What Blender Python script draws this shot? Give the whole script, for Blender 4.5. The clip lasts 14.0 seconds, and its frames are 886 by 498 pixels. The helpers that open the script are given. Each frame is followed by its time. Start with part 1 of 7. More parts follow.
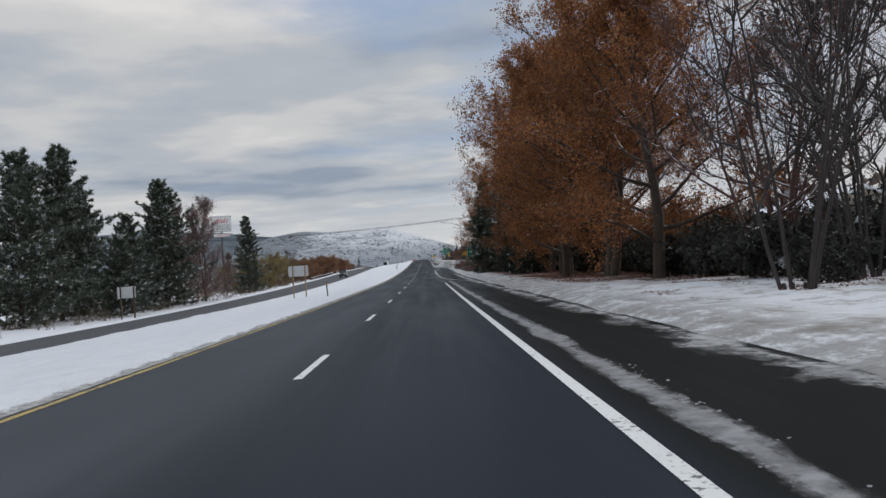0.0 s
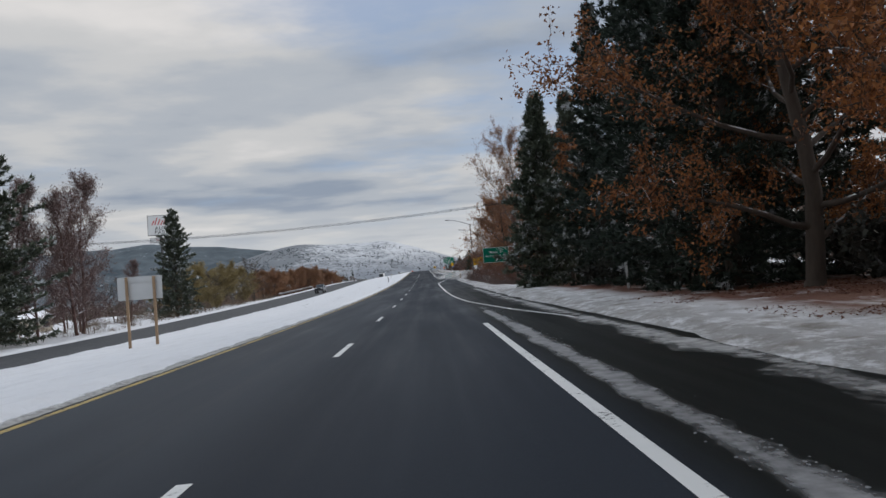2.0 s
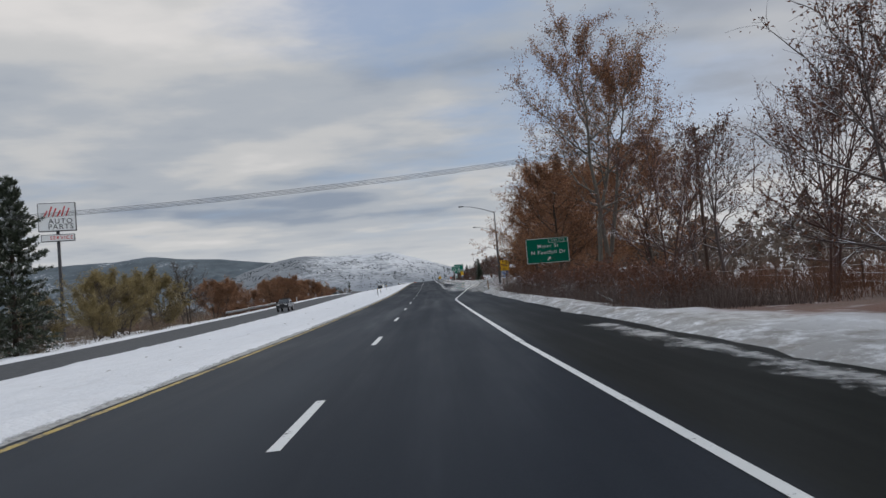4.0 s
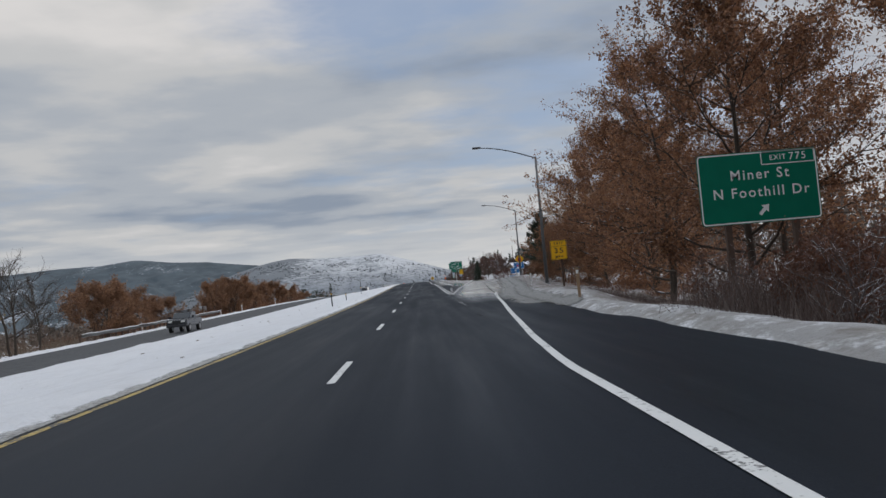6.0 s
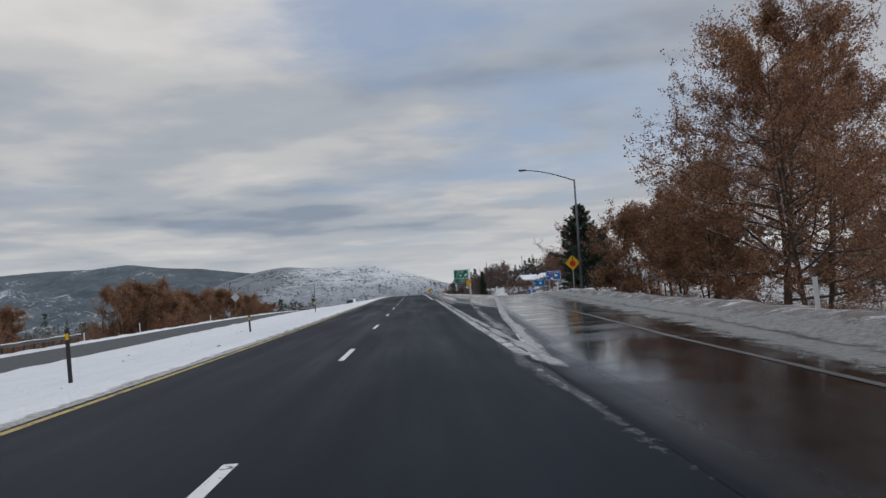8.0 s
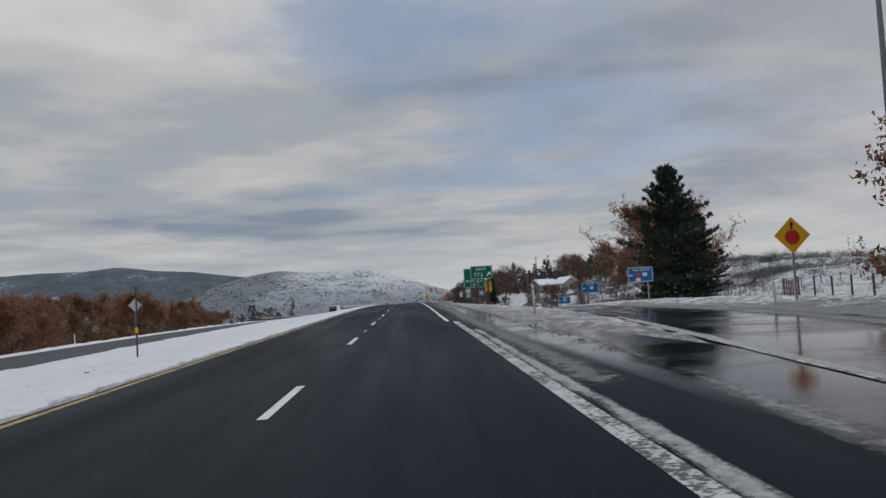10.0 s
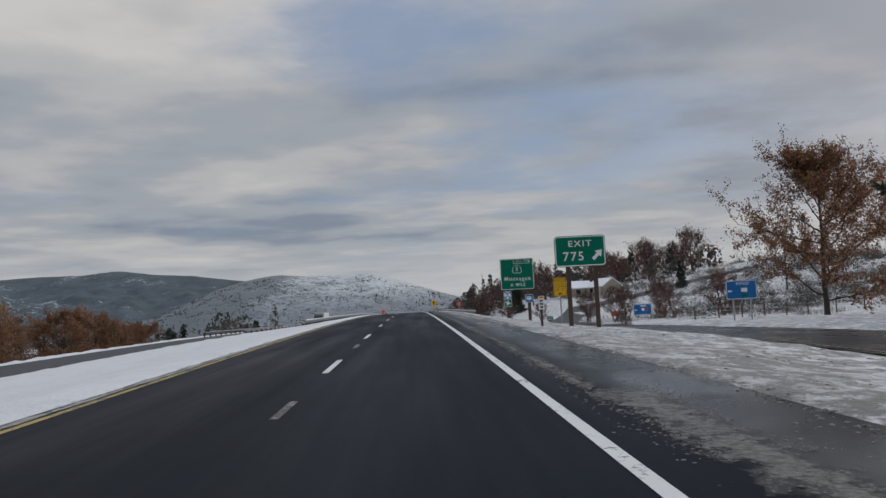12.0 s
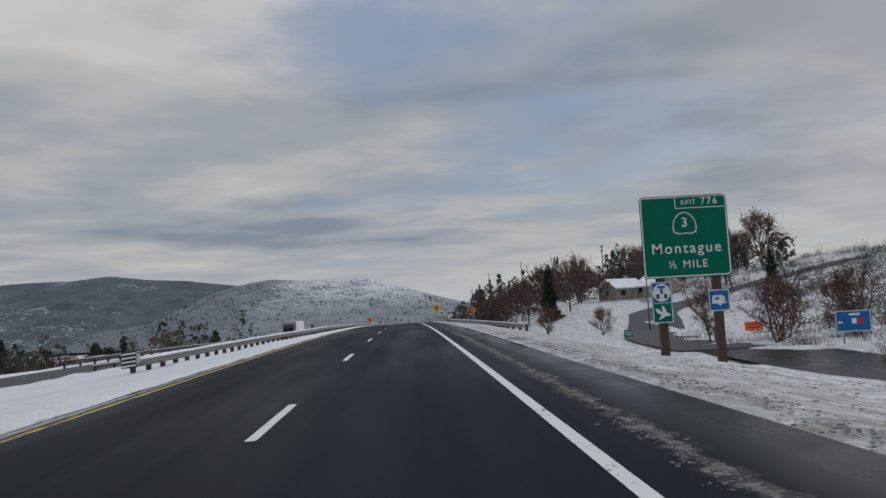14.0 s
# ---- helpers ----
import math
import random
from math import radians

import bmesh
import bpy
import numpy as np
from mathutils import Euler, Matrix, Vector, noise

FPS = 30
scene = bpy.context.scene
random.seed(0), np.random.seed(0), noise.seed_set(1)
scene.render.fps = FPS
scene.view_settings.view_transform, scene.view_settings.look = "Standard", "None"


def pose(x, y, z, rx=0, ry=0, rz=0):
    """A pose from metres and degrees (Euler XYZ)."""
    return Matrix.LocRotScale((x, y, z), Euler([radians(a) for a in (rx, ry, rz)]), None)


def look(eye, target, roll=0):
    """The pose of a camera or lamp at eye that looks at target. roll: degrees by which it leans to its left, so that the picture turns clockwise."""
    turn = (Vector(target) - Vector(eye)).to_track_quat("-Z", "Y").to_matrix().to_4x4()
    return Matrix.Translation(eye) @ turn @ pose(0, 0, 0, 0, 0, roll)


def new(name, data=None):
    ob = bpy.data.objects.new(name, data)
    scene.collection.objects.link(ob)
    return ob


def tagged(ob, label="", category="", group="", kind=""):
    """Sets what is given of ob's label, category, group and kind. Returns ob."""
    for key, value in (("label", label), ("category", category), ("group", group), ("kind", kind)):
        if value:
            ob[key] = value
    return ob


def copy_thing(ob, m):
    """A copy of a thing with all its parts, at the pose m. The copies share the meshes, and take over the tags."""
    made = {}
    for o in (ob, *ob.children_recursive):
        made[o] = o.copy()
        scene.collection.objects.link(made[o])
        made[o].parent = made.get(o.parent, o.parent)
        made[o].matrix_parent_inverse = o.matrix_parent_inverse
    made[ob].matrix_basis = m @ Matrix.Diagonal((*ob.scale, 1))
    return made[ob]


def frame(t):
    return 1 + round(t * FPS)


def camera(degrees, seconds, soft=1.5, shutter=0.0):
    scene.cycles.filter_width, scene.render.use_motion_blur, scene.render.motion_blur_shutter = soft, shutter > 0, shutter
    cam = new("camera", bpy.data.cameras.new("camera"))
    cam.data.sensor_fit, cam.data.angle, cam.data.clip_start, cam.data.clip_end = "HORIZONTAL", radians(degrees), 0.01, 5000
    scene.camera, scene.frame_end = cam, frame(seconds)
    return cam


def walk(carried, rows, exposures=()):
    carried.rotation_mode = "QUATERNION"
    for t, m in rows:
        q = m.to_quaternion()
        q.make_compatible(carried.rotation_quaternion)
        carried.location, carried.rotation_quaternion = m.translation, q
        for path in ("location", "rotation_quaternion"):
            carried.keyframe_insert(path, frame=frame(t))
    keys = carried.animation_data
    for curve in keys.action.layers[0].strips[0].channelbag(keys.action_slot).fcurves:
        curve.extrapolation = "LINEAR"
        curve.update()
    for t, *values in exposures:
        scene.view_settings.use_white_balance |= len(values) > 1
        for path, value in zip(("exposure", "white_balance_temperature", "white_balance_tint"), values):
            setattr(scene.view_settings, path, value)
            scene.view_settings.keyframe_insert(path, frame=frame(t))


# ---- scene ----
cam = camera(56.04, 14.0)

# seconds, x, y, z, yaw, pitch, roll
PATH = [
    (0, 2.09, 1.96, 1.62, -1.13, 1.1, -3.82), (0.5, 2.068, 15.4, 1.54, -0.9, 1.17, -3.76),
    (1, 2.069, 28.94, 1.471, -0.94, 1.24, -4.04), (1.5, 2.082, 42.39, 1.417, -1.12, 1.47, -4.22),
    (2, 2.07, 55.4, 1.382, -1.18, 1.94, -4.35), (2.5, 2.004, 68.54, 1.361, -1.14, 2.62, -4.3),
    (5, 1.464, 135.34, 1.538, -0.85, 2.78, -4.92), (5.5, 1.421, 148.57, 1.646, -0.89, 2.8, -5.05),
    (6, 1.403, 162.25, 1.785, -1.66, 2.82, -5.06), (6.5, 1.424, 175.75, 1.94, -2.03, 2.84, -4.98),
    (7, 1.476, 188.99, 2.111, -2.13, 2.87, -4.8), (7.5, 1.553, 202.15, 2.305, -2.29, 3.52, -4.35),
    (8, 1.578, 215.4, 2.522, -1.99, 3.7, -3.56), (8.5, 1.658, 228.54, 2.751, -2.15, 3.74, -3.25),
    (11, 1.675, 293.41, 4.114, -2.17, 4.28, -2.87), (11.5, 1.577, 306.35, 4.391, -2.1, 4.33, -2.77),
    (12, 1.515, 319.21, 4.671, -2.14, 4.41, -2.93), (12.5, 1.501, 332.07, 4.951, -2.09, 4.48, -3.15),
    (13, 1.478, 344.78, 5.215, -2.22, 4.51, -3.21), (13.5, 1.475, 357.57, 5.456, -2.3, 4.57, -3.0),
    (14, 1.424, 370.44, 5.673, -2.44, 4.65, -3.27)]


def aim(x, y, z, yaw, pitch, roll):
    a, b = radians(yaw), radians(pitch)
    way = Vector((-math.sin(a) * math.cos(b), math.cos(a) * math.cos(b), math.sin(b)))
    return look((x, y, z), Vector((x, y, z)) + way * 10, roll)


walk(cam, [(r[0], aim(*r[1:])) for r in PATH], [(0, 0.27), (2.5, 0.24), (5, 0.16), (8.5, 0.09), (11, -0.11), (14, -0.12)])

# ---- world and sun ----
SUN_ELEV, SUN_AZ = 24.0, 62.0          # degrees up; degrees to the right of straight ahead
world = bpy.data.worlds.new("sky")
scene.world = world
world.use_nodes = True
wn, wl = world.node_tree.nodes, world.node_tree.links
wn.clear()


def wnode(kind, **inputs):
    n = wn.new(kind)
    for k, v in inputs.items():
        n.inputs[k.replace("_", " ")].default_value = v
    return n


def wmath(op, a, b=None):
    n = wn.new("ShaderNodeMath")
    n.operation = op
    for i, v in enumerate((a, b)):
        if v is None:
            continue
        if isinstance(v, (int, float)):
            n.inputs[i].default_value = v
        else:
            wl.new(v, n.inputs[i])
    return n.outputs[0]


def wmix(fac, a, b):
    n = wn.new("ShaderNodeMix")
    n.data_type = "RGBA"
    for sock, v in ((n.inputs[0], fac), (n.inputs[6], a), (n.inputs[7], b)):
        if isinstance(v, (int, float, tuple)):
            sock.default_value = v
        else:
            wl.new(v, sock)
    return n.outputs[2]


def wramp(fac, *stops):
    n = wn.new("ShaderNodeValToRGB")
    n.color_ramp.interpolation = "EASE"
    while len(n.color_ramp.elements) < len(stops):
        n.color_ramp.elements.new(0.5)
    for e, (p, c) in zip(n.color_ramp.elements, stops):
        e.position, e.color = p, (c, c, c, 1) if isinstance(c, (int, float)) else (*c, 1)
    wl.new(fac, n.inputs[0])
    return n.outputs[0]


coord = wn.new("ShaderNodeTexCoord").outputs["Generated"]
sep = wn.new("ShaderNodeSeparateXYZ")
wl.new(coord, sep.inputs[0])
up = wmath("MAXIMUM", sep.outputs[2], 0.0)
deep = wmath("ADD", up, 0.075)
flat = wn.new("ShaderNodeCombineXYZ")
wl.new(wmath("DIVIDE", sep.outputs[0], deep), flat.inputs[0])
wl.new(wmath("DIVIDE", sep.outputs[1], deep), flat.inputs[1])


def clouds(scale, detail, shift, wide=0.5, rough=0.55):
    """Cloud deck seen from below, drawn out across the view by 1 / wide."""
    m = wn.new("ShaderNodeMapping")
    m.inputs["Location"].default_value = (shift, shift * 0.7, shift)
    m.inputs["Scale"].default_value = (wide, 1.0, 1.0)
    wl.new(flat.outputs[0], m.inputs[0])
    n = wnode("ShaderNodeTexNoise", Scale=scale, Detail=detail, Roughness=rough)
    wl.new(m.outputs[0], n.inputs["Vector"])
    return n.outputs[0]


nishita = wn.new("ShaderNodeTexSky")
nishita.sky_type, nishita.sun_disc = "NISHITA", False
nishita.sun_elevation, nishita.sun_rotation = radians(SUN_ELEV), radians(SUN_AZ)
nishita.air_density, nishita.dust_density = 1.0, 2.0
sky_dim = wn.new("ShaderNodeVectorMath")
sky_dim.operation = "SCALE"
sky_dim.inputs["Scale"].default_value = 0.065
wl.new(nishita.outputs[0], sky_dim.inputs[0])
puffs = wmath("ADD", wmath("MULTIPLY", clouds(0.42, 3, 2.3, 0.8, 0.5), 0.55), wmath("MULTIPLY", clouds(1.5, 6, 5.7, 0.9, 0.48), 0.45))
shade = wramp(puffs, (0.39, (0.235, 0.277, 0.345)), (0.49, (0.362, 0.39, 0.43)), (0.56, (0.475, 0.48, 0.487)), (0.65, (0.61, 0.595, 0.588)))
gap = wn.new("ShaderNodeVectorMath")
gap.operation = "DISTANCE"
wl.new(coord, gap.inputs[0])
gap.inputs[1].default_value = (0.10, 0.92, 0.37)
thin = wramp(gap.outputs["Value"], (0.05, 0.26), (0.42, 0.0))
cover = wramp(wmath("SUBTRACT", clouds(1.0, 6, 8.4, 0.9), thin), (0.22, 0.15), (0.46, 1.0))
sky = wmix(cover, wmix(0.5, sky_dim.outputs[0], (0.33, 0.44, 0.66, 1)), shade)
sunward = wramp(sep.outputs[0], (0.15, 0.0), (0.6, 0.4))
sky = wmix(sunward, sky, (0.63, 0.595, 0.58, 1))
low = wramp(sep.outputs[2], (0.02, 0.25), (0.11, 1.0))
sky = wmix(low, (0.55, 0.555, 0.56, 1), sky)
lift = wn.new("ShaderNodeVectorMath")
lift.operation = "SCALE"
wl.new(sky, lift.inputs[0])
wl.new(wmath("ADD", wmath("MULTIPLY", wramp(sep.outputs[2], (0.32, 0.0), (1.0, 1.0)), 1.5), 1.0), lift.inputs["Scale"])
bg = wn.new("ShaderNodeBackground")
wl.new(lift.outputs[0], bg.inputs[0])
bg.inputs[1].default_value = 1.0
wl.new(bg.outputs[0], wn.new("ShaderNodeOutputWorld").inputs[0])

sun = new("sun", bpy.data.lights.new("sun", "SUN"))
sun.data.energy, sun.data.angle, sun.data.color = 0.7, radians(14), (1.0, 0.95, 0.88)
_a, _e = radians(SUN_AZ), radians(SUN_ELEV)
sun.matrix_world = look((40, 40, 60), Vector((40, 40, 60)) - Vector((math.sin(_a) * math.cos(_e), math.cos(_a) * math.cos(_e), math.sin(_e))))
# ---- materials ----
class Nodes:
    """Short hand for one material's node tree."""

    def __init__(self, name):
        self.mat = bpy.data.materials.new(name)
        self.mat.use_nodes = True
        self.n, self.l = self.mat.node_tree.nodes, self.mat.node_tree.links
        self.bsdf = self.n["Principled BSDF"]
        self.pos = self.n.new("ShaderNodeNewGeometry")
        self.place = self.pos.outputs["Position"]

    def put(self, sock, v):
        if isinstance(v, (int, float, tuple)):
            sock.default_value = (*v, 1) if isinstance(v, tuple) and len(v) == 3 and sock.type == "RGBA" else v
        else:
            self.l.new(v, sock)

    def set(self, **kw):
        for k, v in kw.items():
            self.put(self.bsdf.inputs[k.replace("_", " ")], v)
        return self

    def noise(self, scale, detail=4.0, stretch=(1, 1, 1), rough=0.55, source=None):
        m = self.n.new("ShaderNodeMapping")
        m.inputs["Scale"].default_value = stretch
        self.l.new(source or self.place, m.inputs[0])
        t = self.n.new("ShaderNodeTexNoise")
        t.inputs["Scale"].default_value, t.inputs["Detail"].default_value, t.inputs["Roughness"].default_value = scale, detail, rough
        self.l.new(m.outputs[0], t.inputs["Vector"])
        return t.outputs[0]

    def ramp(self, fac, *stops):
        r = self.n.new("ShaderNodeValToRGB")
        while len(r.color_ramp.elements) < len(stops):
            r.color_ramp.elements.new(0.5)
        for e, (p, c) in zip(r.color_ramp.elements, stops):
            e.position, e.color = p, (c, c, c, 1) if isinstance(c, (int, float)) else (*c, 1)
        self.put(r.inputs[0], fac)
        return r.outputs[0]

    def mix(self, fac, a, b):
        m = self.n.new("ShaderNodeMix")
        m.data_type = "RGBA"
        for s, v in ((m.inputs[0], fac), (m.inputs[6], a), (m.inputs[7], b)):
            self.put(s, v)
        return m.outputs[2]

    def math(self, op, a, b=0.0):
        m = self.n.new("ShaderNodeMath")
        m.operation = op
        self.put(m.inputs[0], a)
        self.put(m.inputs[1], b)
        return m.outputs[0]

    def axis(self, i, source=None):
        s = self.n.new("ShaderNodeSeparateXYZ")
        self.l.new(source or self.place, s.inputs[0])
        return s.outputs[i]

    def bump(self, height, strength=0.4, distance=0.02):
        b = self.n.new("ShaderNodeBump")
        b.inputs["Strength"].default_value, b.inputs["Distance"].default_value = strength, distance
        self.l.new(height, b.inputs["Height"])
        self.l.new(b.outputs[0], self.bsdf.inputs["Normal"])
        return self

    def rand(self):
        return self.n.new("ShaderNodeObjectInfo").outputs["Random"]

    def island(self):
        return self.pos.outputs["Random Per Island"]

    def upward(self):
        return self.axis(2, self.pos.outputs["Normal"])


def plain(name, colour, rough=0.5, metal=0.0, vary=0.12, scale=6.0, bump=0.0):
    """Paint, metal or plastic with faint dirt at two scales."""
    k = Nodes(name)
    dark = tuple(c * (1 - vary) for c in colour)
    light = tuple(min(1, c * (1 + vary)) for c in colour)
    k.set(Base_Color=k.mix(k.noise(scale, 5), dark, light), Roughness=k.ramp(k.noise(scale * 4), (0.3, max(0, rough - 0.1)), (0.7, min(1, rough + 0.1))), Metallic=metal)
    if bump:
        k.bump(k.noise(scale * 12), bump, 0.01)
    return k.mat


def asphalt_material():
    k = Nodes("asphalt")
    x, y = k.axis(0), k.axis(1)
    grain = k.noise(55, 3)
    broad = k.noise(0.45, 5, (1, 0.12, 1))
    streak = k.noise(1.6, 4, (1, 0.02, 1))
    dry = k.ramp(k.math("ADD", k.math("MULTIPLY", broad, 0.6), k.math("MULTIPLY", streak, 0.45)), (0.44, 0.0), (0.72, 1.0))
    passing = k.math("MULTIPLY", k.ramp(k.math("DIVIDE", k.math("ADD", x, 6.0), 12.0), (0.42, 1.0), (0.53, 0.0)), k.ramp(k.math("DIVIDE", y, 300.0), (0.05, 1.0), (0.6, 0.22), (0.97, 0.0)))
    salt = k.math("MULTIPLY", dry, k.math("ADD", k.ramp(k.math("DIVIDE", y, 300.0), (0.3, 0.35), (0.85, 0.06)), k.math("MULTIPLY", passing, 0.65)))
    base = k.mix(k.ramp(grain, (0.35, 0.0), (0.7, 1.0)), (0.0050, 0.0068, 0.0104), (0.0118, 0.0148, 0.0205))
    base = k.mix(k.ramp(k.math("DIVIDE", y, 300.0), (0.3, 0.5), (0.92, 0.12)), base, k.mix(grain, (0.024, 0.030, 0.040), (0.050, 0.058, 0.072)))
    base = k.mix(k.math("MULTIPLY", passing, k.math("ADD", 0.45, k.math("MULTIPLY", dry, 0.5))), base, (0.062, 0.070, 0.082))
    base = k.mix(k.math("MULTIPLY", salt, 0.6), base, (0.085, 0.092, 0.10))
    base = k.mix(k.math("MULTIPLY", k.ramp(k.math("SUBTRACT", x, 3.6), (0.0, 0.0), (0.5, 1.0)), k.ramp(k.math("DIVIDE", y, 300.0), (0.4, 1.0), (0.6, 0.0))), base, k.mix(grain, (0.010, 0.0112, 0.0108), (0.022, 0.0235, 0.0225)))
    # standing wet on the exit ramp and along the shoulder beyond it
    far = k.math("DIVIDE", k.math("SUBTRACT", y, 200.0), 200.0)
    left = k.math("MULTIPLY", k.ramp(far, (0.0, 0.36), (0.155, 0.395), (0.255, 0.54), (0.32, 0.62), (0.46, 0.42), (1.0, 0.40)), 10.0)
    inside = k.math("MULTIPLY", k.ramp(k.math("ADD", k.math("SUBTRACT", x, left), k.math("MULTIPLY", streak, 0.8)), (0.25, 0.0), (1.0, 1.0)), k.ramp(far, (0.03, 0.0), (0.12, 1.0), (0.42, 1.0), (0.60, 1.0), (0.68, 0.6), (1.0, 0.5)))
    pool = k.noise(0.55, 6, (0.55, 0.8, 1), 0.6)
    wet = k.math("MULTIPLY", inside, k.ramp(pool, (0.44, 1.0), (0.60, 0.72)))
    base = k.mix(inside, base, k.mix(grain, (0.005, 0.0054, 0.0056), (0.011, 0.0115, 0.0115)))
    dull = k.ramp(k.math("ADD", k.math("MULTIPLY", broad, 0.6), k.math("MULTIPLY", streak, 0.4)), (0.36, 0.36), (0.64, 0.56))
    k.set(Base_Color=base, Roughness=k.math("ADD", k.math("MULTIPLY", dull, k.math("SUBTRACT", 1.0, wet)), k.math("MULTIPLY", wet, 0.09)))
    k.put(k.bsdf.inputs["Specular IOR Level"], k.math("ADD", 0.011, k.math("MULTIPLY", wet, 0.16)))
    b = k.n.new("ShaderNodeBump")
    b.inputs["Distance"].default_value = 0.01
    k.put(b.inputs["Strength"], k.math("SUBTRACT", 0.12, k.math("MULTIPLY", wet, 0.11)))
    k.l.new(grain, b.inputs["Height"])
    k.l.new(b.outputs[0], k.bsdf.inputs["Normal"])
    return k.mat


def snow_material(name, dirt=0.0, grass=0.0):
    k = Nodes(name)
    broad, fine = k.noise(0.5, 6), k.noise(9, 6)
    c = k.mix(broad, (0.74, 0.76, 0.80), (0.86, 0.87, 0.89))
    if dirt:
        c = k.mix(k.math("MULTIPLY", k.ramp(k.noise(2.2, 8, (1, 0.5, 1)), (0.5 - dirt * 0.25, 0.0), (0.68, 1.0)), dirt), c, (0.20, 0.185, 0.165))
    if grass:
        c = k.mix(k.ramp(k.noise(1.4, 9, rough=0.7), (0.60 - grass * 0.2, 0.0), (0.66 - grass * 0.12, 1.0)), c, (0.13, 0.10, 0.055))
    k.set(Base_Color=c, Roughness=0.65)
    return k.bump(k.math("ADD", fine, k.math("MULTIPLY", broad, 3.0)), 0.5, 0.06).mat


def paint_material(name, colour, worn):
    """Road paint, worn through to the asphalt in places."""
    k = Nodes(name)
    wear = k.ramp(k.math("ADD", k.math("MULTIPLY", k.noise(14, 6), 0.6), k.math("MULTIPLY", k.noise(1.3, 3), 0.4)), (worn, 1.0), (worn + 0.07, 0.0))
    k.set(Base_Color=k.mix(wear, k.mix(k.noise(3, 5), tuple(c * 0.85 for c in colour), colour), (0.05, 0.05, 0.05)), Roughness=0.6)
    return k.bump(k.noise(70), 0.2, 0.005).mat


def leaf_material(name, stops, rough=0.6):
    k = Nodes(name)
    mixed = k.math("ADD", k.math("MULTIPLY", k.island(), 0.55), k.math("MULTIPLY", k.noise(0.5, 4), 0.45))
    colour = k.ramp(mixed, *stops)
    colour = k.mix(k.math("MULTIPLY", k.rand(), 0.3), colour, stops[0][1])
    k.set(Base_Color=colour, Roughness=rough)
    t = k.n.new("ShaderNodeBsdfTranslucent")
    k.put(t.inputs[0], colour)
    m = k.n.new("ShaderNodeMixShader")
    m.inputs[0].default_value = 0.38
    k.l.new(k.bsdf.outputs[0], m.inputs[1])
    k.l.new(t.outputs[0], m.inputs[2])
    k.l.new(m.outputs[0], k.n["Material Output"].inputs[0])
    return k.mat


def bark_material(name, dark, light, snow):
    """Bark, with snow lying on upper sides where snow is above 0."""
    k = Nodes(name)
    c = k.mix(k.noise(7, 6, (1, 1, 0.25)), dark, light)
    if snow:
        lie = k.math("MULTIPLY", k.ramp(k.upward(), (0.35, 0.0), (0.75, 1.0)), k.ramp(k.noise(0.9, 4), (0.62 - snow * 0.3, 0.0), (0.70 - snow * 0.25, 1.0)))
        c = k.mix(lie, c, (0.8, 0.82, 0.85))
    k.set(Base_Color=c, Roughness=0.85)
    return k.bump(k.noise(25, 5, (1, 1, 0.2)), 0.6, 0.02).mat


def needle_material(name, dark, light, snow):
    k = Nodes(name)
    c = k.mix(k.island(), dark, light)
    if snow:
        lie = k.math("MULTIPLY", k.ramp(k.noise(1.3, 5), (0.66 - snow * 0.25, 0.0), (0.72 - snow * 0.2, 1.0)), k.ramp(k.noise(0.25, 3), (0.35, 0.25), (0.6, 1.0)))
        c = k.mix(lie, c, (0.75, 0.78, 0.8))
    k.set(Base_Color=c, Roughness=0.7)
    return k.mat


ASPHALT = asphalt_material()
OLD_ASPHALT = plain("old_asphalt", (0.030, 0.033, 0.039), 0.75, vary=0.4, scale=0.6)
SNOW = snow_material("snow", 0.12, 0.0)
WHITE_PAINT = paint_material("white_road_paint", (0.72, 0.72, 0.70), 0.36)
WORN_PAINT = paint_material("worn_road_paint", (0.55, 0.55, 0.54), 0.52)
DIRTY_PAINT = paint_material("slushy_road_paint", (0.20, 0.197, 0.19), 0.62)
GORE_PAINT = paint_material("gore_road_paint", (0.58, 0.58, 0.57), 0.46)
OLD_YELLOW = paint_material("worn_yellow_road_paint", (0.34, 0.24, 0.07), 0.50)
YELLOW_PAINT = paint_material("yellow_road_paint", (0.44, 0.31, 0.075), 0.43)
GREEN_SIGN = plain("green_sign", (0.0, 0.145, 0.088), 0.5, vary=0.15, scale=2)
WHITE_SIGN = plain("white_sign_sheet", (0.75, 0.76, 0.75), 0.45, vary=0.06)
BLUE_SIGN = plain("blue_sign", (0.022, 0.14, 0.36), 0.4, vary=0.12, scale=2)
YELLOW_SIGN = plain("yellow_sign", (0.75, 0.42, 0.02), 0.45, vary=0.1, scale=2)
ORANGE_SIGN = plain("orange_sign", (0.9, 0.16, 0.03), 0.45, vary=0.08)
RED_SIGN = plain("red_sign", (0.55, 0.03, 0.03), 0.4)
BLACK_SIGN = plain("black_sign_paint", (0.02, 0.02, 0.02), 0.5)
for _m in (GREEN_SIGN, BLUE_SIGN, YELLOW_SIGN):
    _m.node_tree.nodes["Principled BSDF"].inputs["Specular IOR Level"].default_value = 0.15
TIMBER = plain("timber_post", (0.075, 0.045, 0.032), 0.8, vary=0.4, scale=9, bump=0.4)
PALE_TIMBER = plain("pale_timber_post", (0.30, 0.20, 0.12), 0.8, vary=0.3, scale=9, bump=0.4)
LAMP_STEEL = plain("weathered_lamp_steel", (0.13, 0.135, 0.14), 0.6, 0.2, vary=0.2, scale=3)
STEEL = plain("galvanised_steel", (0.36, 0.37, 0.38), 0.45, 0.6, vary=0.2, scale=4)
